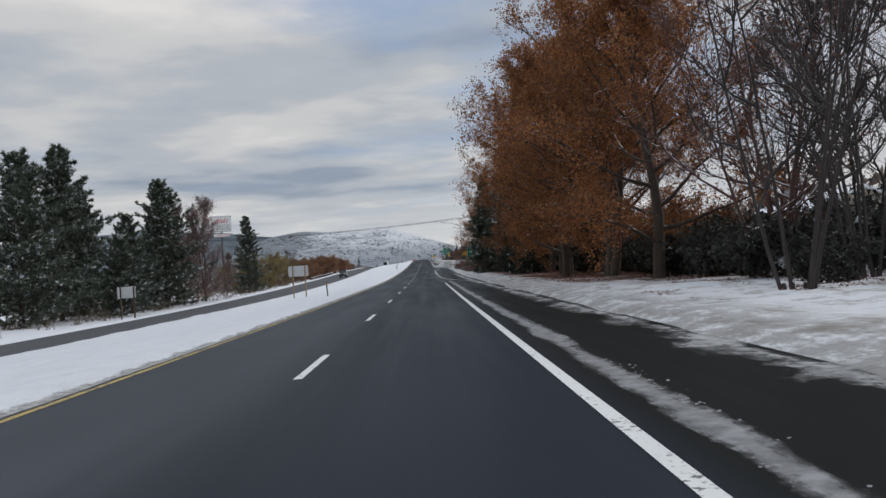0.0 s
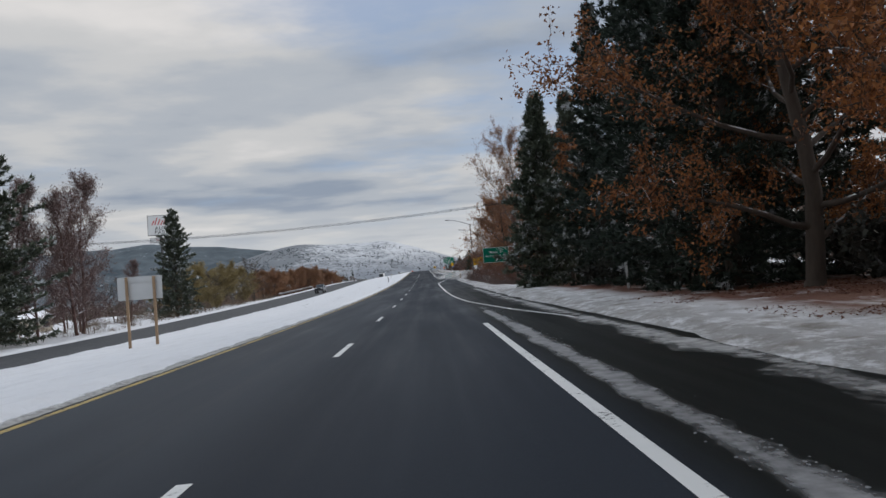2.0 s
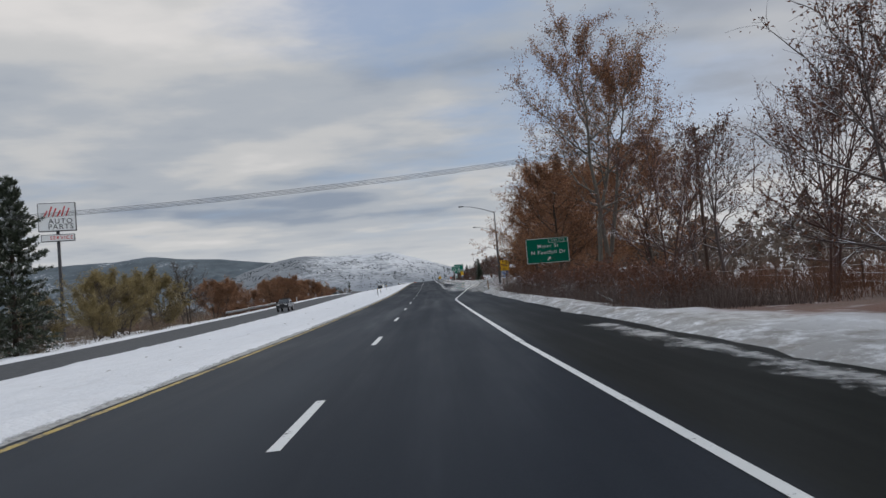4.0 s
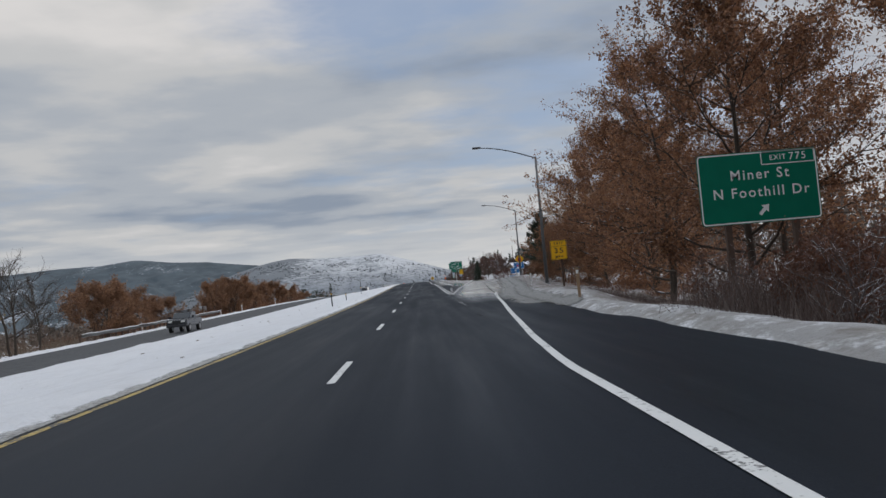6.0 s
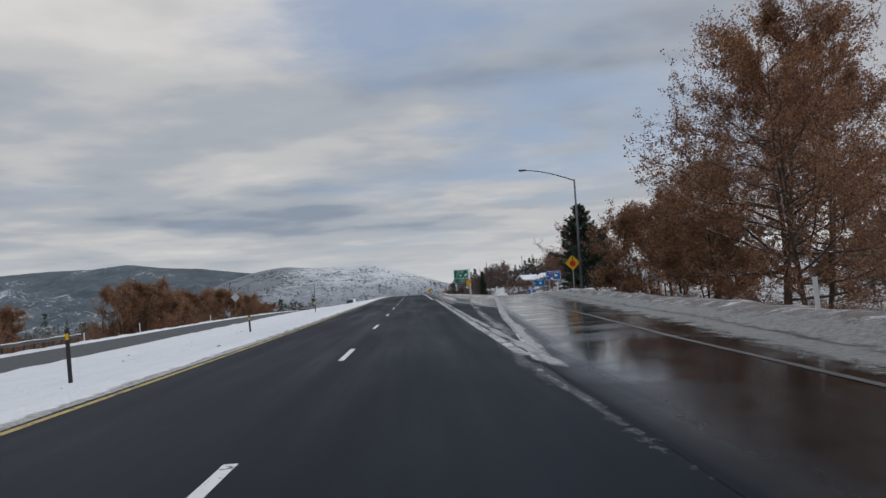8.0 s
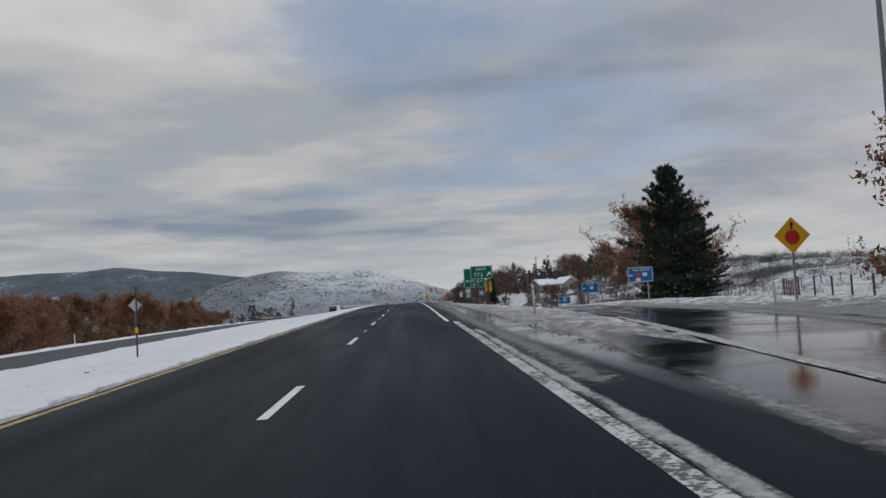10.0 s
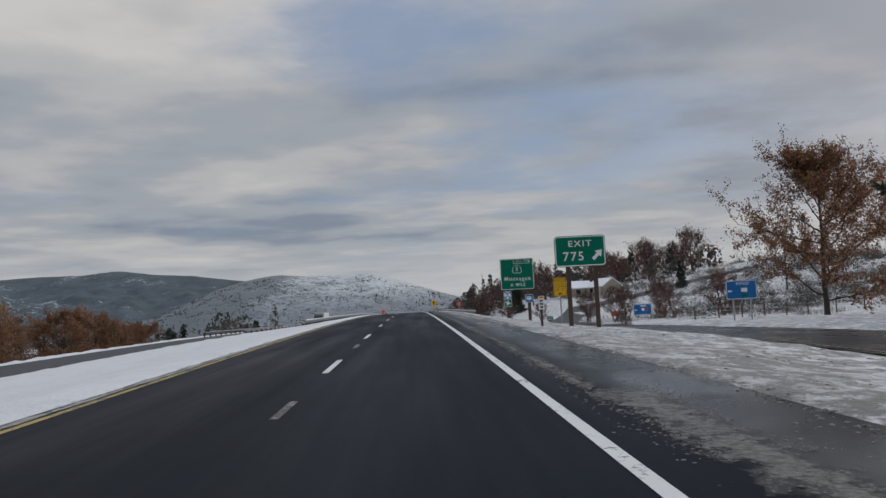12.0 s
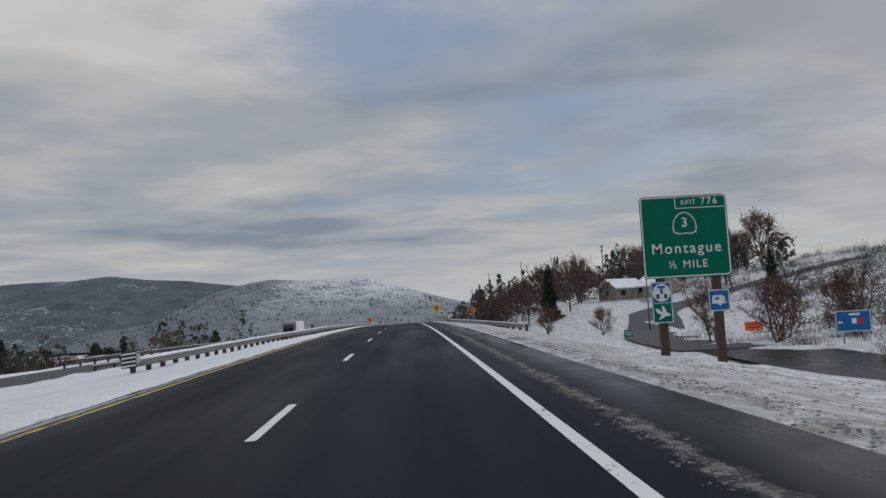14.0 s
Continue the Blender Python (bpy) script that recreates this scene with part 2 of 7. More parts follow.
ALUMINIUM = plain("sign_back_aluminium", (0.52, 0.53, 0.53), 0.45, 0.3, vary=0.12, scale=1.5)
DARK_STEEL = plain("dark_steel", (0.06, 0.06, 0.065), 0.5, 0.5)
OAK_LEAF = leaf_material("oak_leaf", ((0.15, (0.08, 0.031, 0.015)), (0.5, (0.29, 0.113, 0.039)), (0.8, (0.48, 0.205, 0.063)), (0.95, (0.62, 0.34, 0.11))))
THICKET_LEAF = leaf_material("thicket_leaf", ((0.1, (0.11, 0.05, 0.028)), (0.5, (0.25, 0.125, 0.065)), (0.9, (0.42, 0.25, 0.14))))
RUST_LEAF = leaf_material("rust_leaf", ((0.15, (0.085, 0.041, 0.025)), (0.5, (0.27, 0.125, 0.062)), (0.8, (0.45, 0.235, 0.12)), (0.95, (0.62, 0.40, 0.24))))
WILLOW_LEAF = leaf_material("willow_leaf", ((0.1, (0.16, 0.12, 0.06)), (0.5, (0.27, 0.21, 0.09)), (0.9, (0.38, 0.31, 0.14))))
DEAD_LEAF = leaf_material("fallen_leaf", ((0.1, (0.07, 0.03, 0.02)), (0.5, (0.14, 0.055, 0.03)), (0.9, (0.2, 0.09, 0.05))))
BARK = bark_material("bark", (0.024, 0.017, 0.012), (0.085, 0.063, 0.047), 0.2)
DARK_BARK = bark_material("dark_bark", (0.02, 0.016, 0.015), (0.055, 0.044, 0.04), 0.0)
SNOWY_BARK = bark_material("snowy_bark", (0.05, 0.038, 0.035), (0.13, 0.10, 0.093), 0.5)
PALE_BARK = bark_material("pale_bark", (0.05, 0.042, 0.034), (0.22, 0.195, 0.165), 0.1)
RED_BARK = bark_material("red_bark", (0.06, 0.03, 0.026), (0.14, 0.078, 0.066), 0.45)
NEEDLE = needle_material("needles", (0.015, 0.025, 0.016), (0.056, 0.078, 0.048), 0.14)
SNOWY_NEEDLE = needle_material("snowy_needles", (0.030, 0.042, 0.028), (0.10, 0.118, 0.076), 0.42)
DARK_NEEDLE = needle_material("dark_needles", (0.010, 0.018, 0.013), (0.034, 0.052, 0.034), 0.28)
# leaves coloured near black: the shade under the trees is in the colour
SHADE_LEAF = needle_material("shaded_undergrowth_leaf", (0.008, 0.008, 0.006), (0.032, 0.033, 0.022), 0.08)
# ---- shape of the land ----
ZK = [0.61, 0.12, -0.12, -0.04, 0.52, 1.49, 2.78, 4.02, 4.83, 5.03, 4.69, 3.86, 2.59, 0.9, -1.16, -3.59, -6.38]
XK = [-0.13, -0.0, 0.0, -0.04, -0.18, -0.2, -0.29, -0.46, -0.69, -1.0, -1.32, -1.63, -1.95, -2.26, -2.57, -2.89, -3.2]


def glide(knots, s):
    """Smooth curve through knots 60 m apart from s = -60 m on, straight past the ends."""
    v = np.array(knots)
    s = np.asarray(s, float)
    c = np.clip(s, -30, 839)
    i = np.clip(((c + 60) / 60).astype(int), 1, len(v) - 3)
    u = (c + 60 - 60 * i) / 60
    a, b, d, e = v[i - 1], v[i], v[i + 1], v[i + 2]
    return b + 0.5 * u * (d - a + u * (2 * a - 5 * b + 4 * d - e + u * (3 * (b - d) + e - a))) + np.where(s > 839, (s - 839) * -0.005, 0)


def road_z(s):
    return glide(ZK, s)


def road_x(s):
    return glide(XK, s)


def cant(s):
    return np.interp(s, [0, 180, 370], [0.026, 0.0104, 0.0111])


def wobble(u, s, size, seed=0.0):
    """Cheap smooth noise in -1..1 from a few sines, for arrays."""
    a, b = u / size, s / size
    return (np.sin(1.7 * a + 2.3 * b + seed) + np.sin(-2.9 * a + 1.1 * b + 1.3 + 2 * seed) + np.sin(0.7 * a - 3.7 * b + 4.1 + 3 * seed) + np.sin(4.3 * a + 3.1 * b + 0.7 * seed)) / 4


def lattice(i, j, seed):
    v = np.sin(i * 127.1 + j * 311.7 + seed * 74.7) * 43758.5453
    return v - np.floor(v)


def fractal(u, s, size, octaves=4, seed=0.0, gain=0.55):
    """Value noise in about -1..1, with finer octaves on top."""
    out, amp, total = 0 * u, 1.0, 0.0
    for o in range(octaves):
        a, b = u / size + 17.3 * o, s / size + 9.1 * o
        i, j = np.floor(a), np.floor(b)
        f, g = a - i, b - j
        f, g = f * f * (3 - 2 * f), g * g * (3 - 2 * g)
        n = (lattice(i, j, seed) * (1 - f) + lattice(i + 1, j, seed) * f) * (1 - g) + (lattice(i, j + 1, seed) * (1 - f) + lattice(i + 1, j + 1, seed) * f) * g
        out = out + amp * (2 * n - 1)
        total += amp
        amp, size = amp * gain, size * 0.5
    return out / total * 1.6


RAMP_S = [150, 180, 200, 215, 231, 242, 251, 280, 312, 350, 406, 440, 470]
RAMP_L = [3.4, 3.5, 3.6, 3.65, 3.95, 4.8, 5.4, 8.0, 11.2, 14.5, 18.5, 24.5, 33.0]
RAMP_R = [7.05, 7.05, 7.2, 7.8, 9.4, 10.8, 11.5, 14.0, 17.0, 20.5, 25.0, 33.0, 43.0]


PAVED_S = [-60, 0, 40, 75, 110, 150, 205, 262, 274, 284, 292, 300, 335, 360, 400, 900]
PAVED_U = [6.4, 6.55, 6.85, 6.95, 6.95, 7.1, 7.2, 6.4, 7.6, 8.2, 7.4, 6.3, 6.1, 5.9, 5.4, 5.4]


def ramp_drop(s):
    return np.interp(s, [300, 350, 406, 440, 470], [0, 0.8, 2.3, 3.0, 3.2])


OPP_NEAR, OPP_FAR = -20.3, -30.5


def opp_near_drop(s):
    return np.interp(s, [60, 205, 380], [1.55, 1.62, 1.68])


def opp_far_drop(s):
    return np.interp(s, [65, 226, 400], [2.08, 1.90, 2.14])


def opp_height(u, s):
    """The opposite carriageway, banked so that its far side lies lower."""
    f = (u - OPP_NEAR) / (OPP_FAR - OPP_NEAR)
    return road_z(s) - opp_near_drop(s) * (1 - f) - opp_far_drop(s) * f




def land(u, s):
    """Height of the ground at u metres to the right of the road's centre line, s metres along it."""
    u, s = np.asarray(u, float), np.asarray(s, float)
    z0, c = road_z(s), cant(s)
    # to the left
    dn, df = opp_near_drop(s), opp_far_drop(s)
    low = np.interp(s, [0, 120, 230, 300, 420, 900], [0.0, 0.0, 1.0, 2.5, 6.0, 8.0])
    k = [(-4000, -26 + 0 * s), (-900, -14 + 0 * s), (-300, z0 - 7 - low), (-120, z0 - 4.5 - low), (-70, z0 - 3.2 - low), (-45, z0 - 2.2 - 0.6 * low),
         (-33.5, z0 - df - 0.05 - 0.1 * low), (-31.6, z0 - df + 0.16), (-30.6, z0 - df - 0.06), (-20.2, z0 - dn - 0.02), (-19.4, z0 - dn + 0.14), (-12, z0 - 0.55 * dn), (-4.6, z0 + 0.02), (-3.95, z0 - 3.95 * c + 0.03), (-3.7, z0 - 3.7 * c - 0.05), (-3.5, z0 - 3.5 * c - 0.06)]
    # to the right
    edge = np.interp(s, RAMP_S, RAMP_R)
    edge = np.where(s < 150, np.interp(s, [0, 40, 75, 110, 150], [6.5, 6.8, 6.9, 6.9, 7.05]), np.where(s > 470, 6.2, edge))
    shoulder = np.interp(s, PAVED_S, PAVED_U)
    edge_z = z0 + np.where(s < 150, edge * c, 6.2 * c)
    drop = ramp_drop(s)
    far = np.interp(s, [0, 150, 240, 300, 340, 400, 450, 470, 490, 520, 545, 700], [0.5, 0.5, 0.6, 1.6, 2.9, 2.6, 2.4, 2.7, 4.2, 5.7, 7.0, 9.0])
    hill = np.interp(s, [-100, 60, 330, 390, 460, 560], [0.5, 0.5, 2.0, 4.0, 7.0, 8.0])
    out = np.interp(u, [-5000, 5000], [-5000, 5000]) * 0
    ks = k
    for (ua, za), (ub, zb) in zip(ks[:-1], ks[1:]):
        m = (u >= ua) & (u < ub)
        out = np.where(m, za + (zb - za) * (u - ua) / (ub - ua), out)
    out = np.where(u < -4000, -26, out)
    # under the carriageway and the ramp
    rl = np.interp(s, RAMP_S, RAMP_L)
    on = (s > 150) & (s < 470)
    z_road = z0 + np.minimum(u, 6.2) * c - 0.06
    right = np.where(u < edge, z_road, 0)
    # snow bank beyond the pavement, without a ramp
    t = u - edge
    w = np.interp(s, [125, 140, 295, 312], [0, 1, 1, 0])
    heap = (1 - w) * np.interp(t, [0, 0.7, 2.5, 6.0], [-0.04, 0.13, 0.22, 0.25]) + w * np.where(s < 195, np.interp(t, [0, 0.35, 0.7, 1.1, 3.0, 9.0], [-0.04, 0.12, 0.22, 0.2, -0.2, -0.45]), np.interp(t, [0, 0.6, 1.3, 2.0, 5.0, 9.0], [-0.04, 0.16, 0.36, 0.36, -0.8, -1.3]))
    bank = edge_z + heap
    flat = np.clip((t - 6) / 18, 0, 1)
    bank = bank + (far - edge_z - 0.25) * flat * flat * (3 - 2 * flat)
    # with the ramp
    ramp_z = edge_z - drop - 0.06
    gore = np.where(u < shoulder, z_road, z_road + (ramp_z - z_road) * np.clip((u - shoulder) / np.maximum(rl - shoulder, 0.5), 0, 1) + 0.16 * np.clip((u - shoulder) / 0.8, 0, 1) * np.clip((rl - u) / 0.8, 0, 1))
    beyond = edge_z - drop + heap
    beyond = beyond + (far - (edge_z - drop + 0.25)) * flat * flat * (3 - 2 * flat)
    with_ramp = np.where(u < rl, gore, np.where(u < edge, ramp_z, beyond))
    # past the ramp's end
    tt = u - 5.4
    after = z0 + 0.05 + np.interp(tt, [0, 0.8, 3, 14, 26], [-0.1, 0.05, -0.2, -3.0, -3.0]) + (far - z0 + 3.0) * np.clip((tt - 14) / 14, 0, 1)
    after = np.where(u < 5.4, z_road, after)
    rr = np.where(s < 150, np.where(u < edge, z_road, bank), np.where(s < 400, with_ramp, after + (with_ramp - after) * np.clip((440 - s) / 40, 0, 1)))
    out = np.where(u >= -3.5, rr, out)
    # hillside and far land to the right
    h = np.clip((u - 40) / 70, 0, 1)
    out = out + hill * h * h * (3 - 2 * h) * (u > 40)
    far_r = np.clip((u - 130) / 900, 0, 1)
    out = out + far_r * 36 * (u > 130)
    # the land ahead falls away to the valley on the left, and rises on the right
    rough = 0.05 * wobble(u, s, 2.3) + 0.07 * fractal(u, s, 1.6, 3, 2.0)
    off = np.clip((np.abs(u - 1) - 6) / 2, 0, 1) * np.where((u < OPP_NEAR + 0.8) & (u > OPP_FAR - 0.5), 0.2, 1.0)
    big = np.clip((np.abs(u) - 45) / 60, 0, 1)
    return out + rough * off + big * (0.9 * wobble(u, s, 23, 1.0) + 2.2 * wobble(u, s, 90, 3.0) * np.clip((np.abs(u) - 100) / 200, 0, 1))


def sheet(name, us, ss, height, material, label, category="", kind="structure", lift=0.0, sideways=None):
    """A grid over u and s, with height(u, s)."""
    uu, sv = np.meshgrid(np.asarray(us, float), np.asarray(ss, float))
    if sideways is not None:
        uu = sideways(uu, sv)
    zz = height(uu, sv) + lift
    xx = uu + road_x(np.clip(sv, -60, 900))
    return grid_object(name, xx, sv, zz, material, label, category, kind)


def grid_object(name, xx, yy, zz, material, label="", category="", kind=""):
    n, m = xx.shape
    verts = np.stack([xx.ravel(), yy.ravel(), zz.ravel()], 1)
    i = (np.arange(n - 1)[:, None] * m + np.arange(m - 1)[None, :]).ravel()
    faces = np.stack([i, i + 1, i + m + 1, i + m], 1)
    me = bpy.data.meshes.new(name)
    me.from_pydata(verts.tolist(), [], faces.tolist())
    me.polygons.foreach_set("use_smooth", [True] * len(faces))
    me.materials.append(material)
    return tagged(new(name, me), label, category, "", kind)


def steps(*spans):
    """Values from spans of (start, end, step)."""
    out = []
    for a, b, d in spans:
        out += list(np.arange(a, b, d))
    return out + [spans[-1][1]]


def mesh_object(name, verts, faces, material, parent=None, label=""):
    me = bpy.data.meshes.new(name)
    me.from_pydata([tuple(v) for v in verts], [], [tuple(f) for f in faces])
    me.materials.append(material)
    ob = new(name, me)
    ob.parent = parent
    if label:
        tagged(ob, label)
    return ob


def part(name, bm, material, parent=None, label="", smooth=False):
    """Links a bmesh as one mesh object under a thing or a part."""
    me = bpy.data.meshes.new(name)
    bm.normal_update()
    bm.to_mesh(me)
    bm.free()
    me.materials.append(material)
    if smooth:
        me.polygons.foreach_set("use_smooth", [True] * len(me.polygons))
    ob = new(name, me)
    ob.parent = parent
    if label:
        tagged(ob, label)
    return ob


def thing(name, m, label, category, group="", kind=""):
    ob = new(name)
    ob.empty_display_size = 0.2
    ob.matrix_world = m
    return tagged(ob, label, category, group, kind)


def box(bm, x0, y0, z0, x1, y1, z1, bevel=0.0):
    made = bmesh.ops.create_cube(bm, size=1.0, matrix=Matrix.Translation(((x0 + x1) / 2, (y0 + y1) / 2, (z0 + z1) / 2)) @ Matrix.Diagonal((abs(x1 - x0), abs(y1 - y0), abs(z1 - z0), 1)))
    if bevel:
        edges = list({e for v in made["verts"] for e in v.link_edges})
        bmesh.ops.bevel(bm, geom=edges, offset=bevel, segments=2, affect="EDGES", profile=0.5)
    return bm


def tube(bm, points, radii, sides=8, cap=True):
    """A tapered tube along points."""
    pts = [Vector(p) for p in points]
    rings = []
    for i, p in enumerate(pts):
        d = (pts[min(i + 1, len(pts) - 1)] - pts[max(i - 1, 0)]).normalized()
        a = d.orthogonal().normalized() if abs(d.z) < 0.99 else Vector((1, 0, 0))
        if abs(d.z) < 0.99:
            a = d.cross(Vector((0, 0, 1))).normalized()
        b = d.cross(a).normalized()
        rings.append([bm.verts.new(p + (a * math.cos(2 * math.pi * k / sides) + b * math.sin(2 * math.pi * k / sides)) * radii[i]) for k in range(sides)])
    for q, r in zip(rings[:-1], rings[1:]):
        for k in range(sides):
            bm.faces.new((q[k], q[(k + 1) % sides], r[(k + 1) % sides], r[k]))
    if cap:
        bm.faces.new(rings[0][::-1])
        bm.faces.new(rings[-1])
    return bm


def ground_at(x, y):
    return float(land(np.array([x - float(road_x(y))]), np.array([y]))[0])


# ---- ground, roads and markings ----
GROUND_U = steps((-4500, -900, 300), (-900, -300, 60), (-300, -120, 15), (-120, -46, 5), (-46, -33, 1.5), (-33, -30, 0.3), (-30, -20.5, 3), (-20.5, -5.2, 0.6), (-5.2, -3.4, 0.12),
                 (-3.4, 3.2, 1.6), (3.2, 13, 0.25), (13, 36, 0.7), (36, 60, 2), (60, 130, 6), (130, 300, 20), (300, 1000, 100), (1000, 4500, 350))
GROUND_S = steps((-400, -60, 40), (-60, 0, 5), (0, 440, 1.4), (440, 560, 4), (560, 900, 15), (900, 4700, 200))


def ground_height(u, s):
    # ragged edge of the snow along the yellow line
    ragged = 0.07 * wobble(u * 0.2, s, 1.1) + 0.05 * wobble(u * 0.2, s, 0.35, 1.0)
    back = np.interp(s, [0, 250, 300, 380], [0.0, 0.0, -0.12, -0.2])
    near = (u > -6.2) & (u < -3.3)
    creep = 0.28 * fractal(0 * u, s, 4.0, 4, 6.0) + 0.12
    right = (u > 4.6) & (u < 30)
    z = land(np.where(near, u + ragged - back, np.where(right, u + creep * np.clip((u - 4.6) / 0.6, 0, 1), u)), s)
    valley = np.interp(np.clip(s, 0, 4700), [560, 900, 2000, 4700], [0, -1, -16, -20])
    z = np.where(s > 560, z + valley * (np.clip((s - 560) / 340, 0, 1)), z)
    return z


def ground_label():
    return "snow covered roadside land with brown grass showing through"


k = Nodes("ground_snow")
_u = k.axis(0)
_broad, _fine = k.noise(0.45, 6), k.noise(9, 6)
_snow = k.mix(_broad, (0.61, 0.62, 0.645), (0.73, 0.735, 0.75))
_side = k.ramp(k.math("DIVIDE", k.math("ADD", _u, 10.0), 20.0), (0.55, 0.0), (0.75, 1.0))
_dirt = k.math("MULTIPLY", k.ramp(k.noise(1.3, 9, (1, 0.6, 1), 0.7), (0.50, 0.0), (0.66, 1.0)), k.math("ADD", 0.12, k.math("MULTIPLY", _side, 0.75)))
_snow = k.mix(_dirt, _snow, (0.17, 0.14, 0.10))
_snow = k.mix(k.math("MULTIPLY", k.math("MULTIPLY", _side, k.ramp(k.math("DIVIDE", k.axis(1), 400.0), (0.66, 0.0), (0.72, 1.0), (0.82, 0.9), (0.88, 0.5), (1.0, 0.4))), k.ramp(k.noise(1.9, 10, (1, 0.45, 1), 0.75), (0.46, 0.0), (0.52, 0.92))), _snow, (0.10, 0.09, 0.072))
# grey verge snow: ploughed dirt, with the trees' shade painted in as well
_hug = k.ramp(k.math("DIVIDE", k.math("SUBTRACT", _u, 5.0), 6.0), (0.0, 0.0), (0.04, 0.9), (0.42, 0.75), (0.82, 0.0))
_hug = k.math("MULTIPLY", _hug, k.ramp(k.math("DIVIDE", k.axis(1), 400.0), (0.78, 1.0), (0.86, 0.5)))
_snow = k.mix(k.math("MULTIPLY", _hug, k.ramp(k.noise(2.0, 10, (1, 0.5, 1), 0.75), (0.40, 0.08), (0.51, 0.95))), _snow, (0.17, 0.16, 0.145))
_strip = k.ramp(k.math("ADD", k.math("DIVIDE", _u, 40.0), k.math("MULTIPLY", k.noise(0.12, 5), 0.5)), (0.72, 1.0), (0.95, 0.0))
_along = k.math("ADD", k.axis(1), k.math("MULTIPLY", k.math("SUBTRACT", k.noise(0.15, 5), 0.5), 40.0))
_leafy = k.math("MULTIPLY", k.ramp(k.math("DIVIDE", k.math("SUBTRACT", _u, 7.0), 6.0), (0.32, 0.0), (0.56, 1.0)), k.math("MULTIPLY", _strip, k.ramp(k.math("DIVIDE", _along, 200.0), (0.17, 0.0), (0.24, 1.0), (0.93, 1.0), (1.0, 0.0))))
_leaves = k.math("MULTIPLY", _leafy, k.ramp(k.noise(0.9, 8, (1, 0.5, 1), 0.65), (0.30, 0.0), (0.46, 1.0)))
_snow = k.mix(_leaves, _snow, (0.13, 0.05, 0.028))
_floor = k.math("MULTIPLY", k.ramp(k.math("SUBTRACT", _u, 8.0), (0.0, 0.0), (1.0, 1.0)), k.math("MULTIPLY", _strip, k.ramp(k.math("DIVIDE", _along, 300.0), (0.42, 0.0), (0.47, 1.0), (0.94, 1.0), (0.99, 0.0))))
_snow = k.mix(k.math("MULTIPLY", _floor, k.ramp(k.noise(1.2, 9, rough=0.7), (0.34, 0.0), (0.50, 0.9))), _snow, (0.075, 0.05, 0.038))
_far = k.ramp(k.math("DIVIDE", k.axis(1), 4700.0), (0.12, 0.0), (0.35, 1.0))
_scrub = k.ramp(k.noise(0.02, 8, rough=0.7), (0.50, 0.0), (0.60, 0.8))
_snow = k.mix(k.math("MULTIPLY", _scrub, _far), _snow, (0.09, 0.085, 0.08))
k.set(Base_Color=_snow, Roughness=0.65).bump(k.math("ADD", _fine, k.math("MULTIPLY", _broad, 3.0)), 0.7, 0.09)
GROUND = k.mat
sheet("ground", GROUND_U, GROUND_S, ground_height, GROUND, ground_label(), "ground")


def deck(u, s):
    return road_z(s) + np.minimum(u, 6.2) * cant(s)


ROAD_S = steps((-60, 0, 5), (0, 480, 2), (480, 900, 10))
sheet("road", steps((-4.3, 6.2, 0.7)), ROAD_S, deck, ASPHALT, "two dark damp asphalt lanes of a motorway with salt streaks", "road",
      sideways=lambda u, s: np.where(u > 6.1, np.interp(s, PAVED_S, PAVED_U), u))
sheet("opposite_road", steps((OPP_FAR, OPP_NEAR, 1.7)), ROAD_S, opp_height, OLD_ASPHALT, "grey asphalt carriageway for the opposite direction beyond the snowy median", "road")


def ramp_side(f, s):
    return np.interp(s, RAMP_S, RAMP_L) * (1 - f) + np.interp(s, RAMP_S, RAMP_R) * f


def ramp_height(u, s):
    return road_z(s) + np.minimum(u, 6.2) * cant(s) - ramp_drop(s) + 0.004


sheet("exit_ramp", steps((0, 1, 0.1)), steps((204, 470, 2)), ramp_height, ASPHALT, "wet dark asphalt exit ramp with slush streaks", "road", sideways=ramp_side)


def stripe(name, s0, s1, centre, width, material, label, height=deck, step=1.5, lift=0.006):
    """A painted line along the road; centre is u, or a function of s."""
    ss = np.linspace(s0, s1, max(2, int((s1 - s0) / step) + 1))
    mid = centre(ss) if callable(centre) else np.full(len(ss), centre)
    uu = np.stack([mid - width / 2, mid + width / 2], 1)
    sv = np.stack([ss, ss], 1)
    return grid_object(name, uu + road_x(sv), sv, height(uu, sv) + lift, material, label, "road marking" if "line" in name or "dash" in name else "road", "structure")


stripe("yellow_edge_line", -40, 560, -3.62, 0.15, YELLOW_PAINT, "yellow painted edge line beside the snowy median")
stripe("white_edge_line", -40, 80, 3.66, 0.16, WHITE_PAINT, "thick white painted edge line")
stripe("white_taper_line", 74, 128, lambda s: np.interp(s, [74, 80, 88, 101, 113, 128], [6.42, 6.05, 5.15, 4.15, 3.8, 3.66]), 0.12, WHITE_PAINT, "thin white line tapering in from the acceleration lane")
EDGE_OUT = lambda s: np.interp(s, [128, 166, 175, 181, 187, 194, 203, 214, 222, 234, 246, 258, 262], [3.66, 3.66, 3.68, 3.98, 4.39, 4.85, 5.5, 6.2, 6.85, 7.45, 8.3, 8.95, 9.1])
stripe("white_edge_line", 128, 224, EDGE_OUT, 0.16, WHITE_PAINT, "white edge line swinging out along the exit ramp", height=lambda u, s: deck(u, s) + 0.006)
stripe("white_edge_line", 224, 262, EDGE_OUT, 0.14, DIRTY_PAINT, "white edge line dulled by slush beside the wet ramp", height=lambda u, s: deck(u, s) + 0.006)
stripe("white_gore_line", 232, 305, 3.85, 0.24, GORE_PAINT, "white painted gore line, half covered by slush")
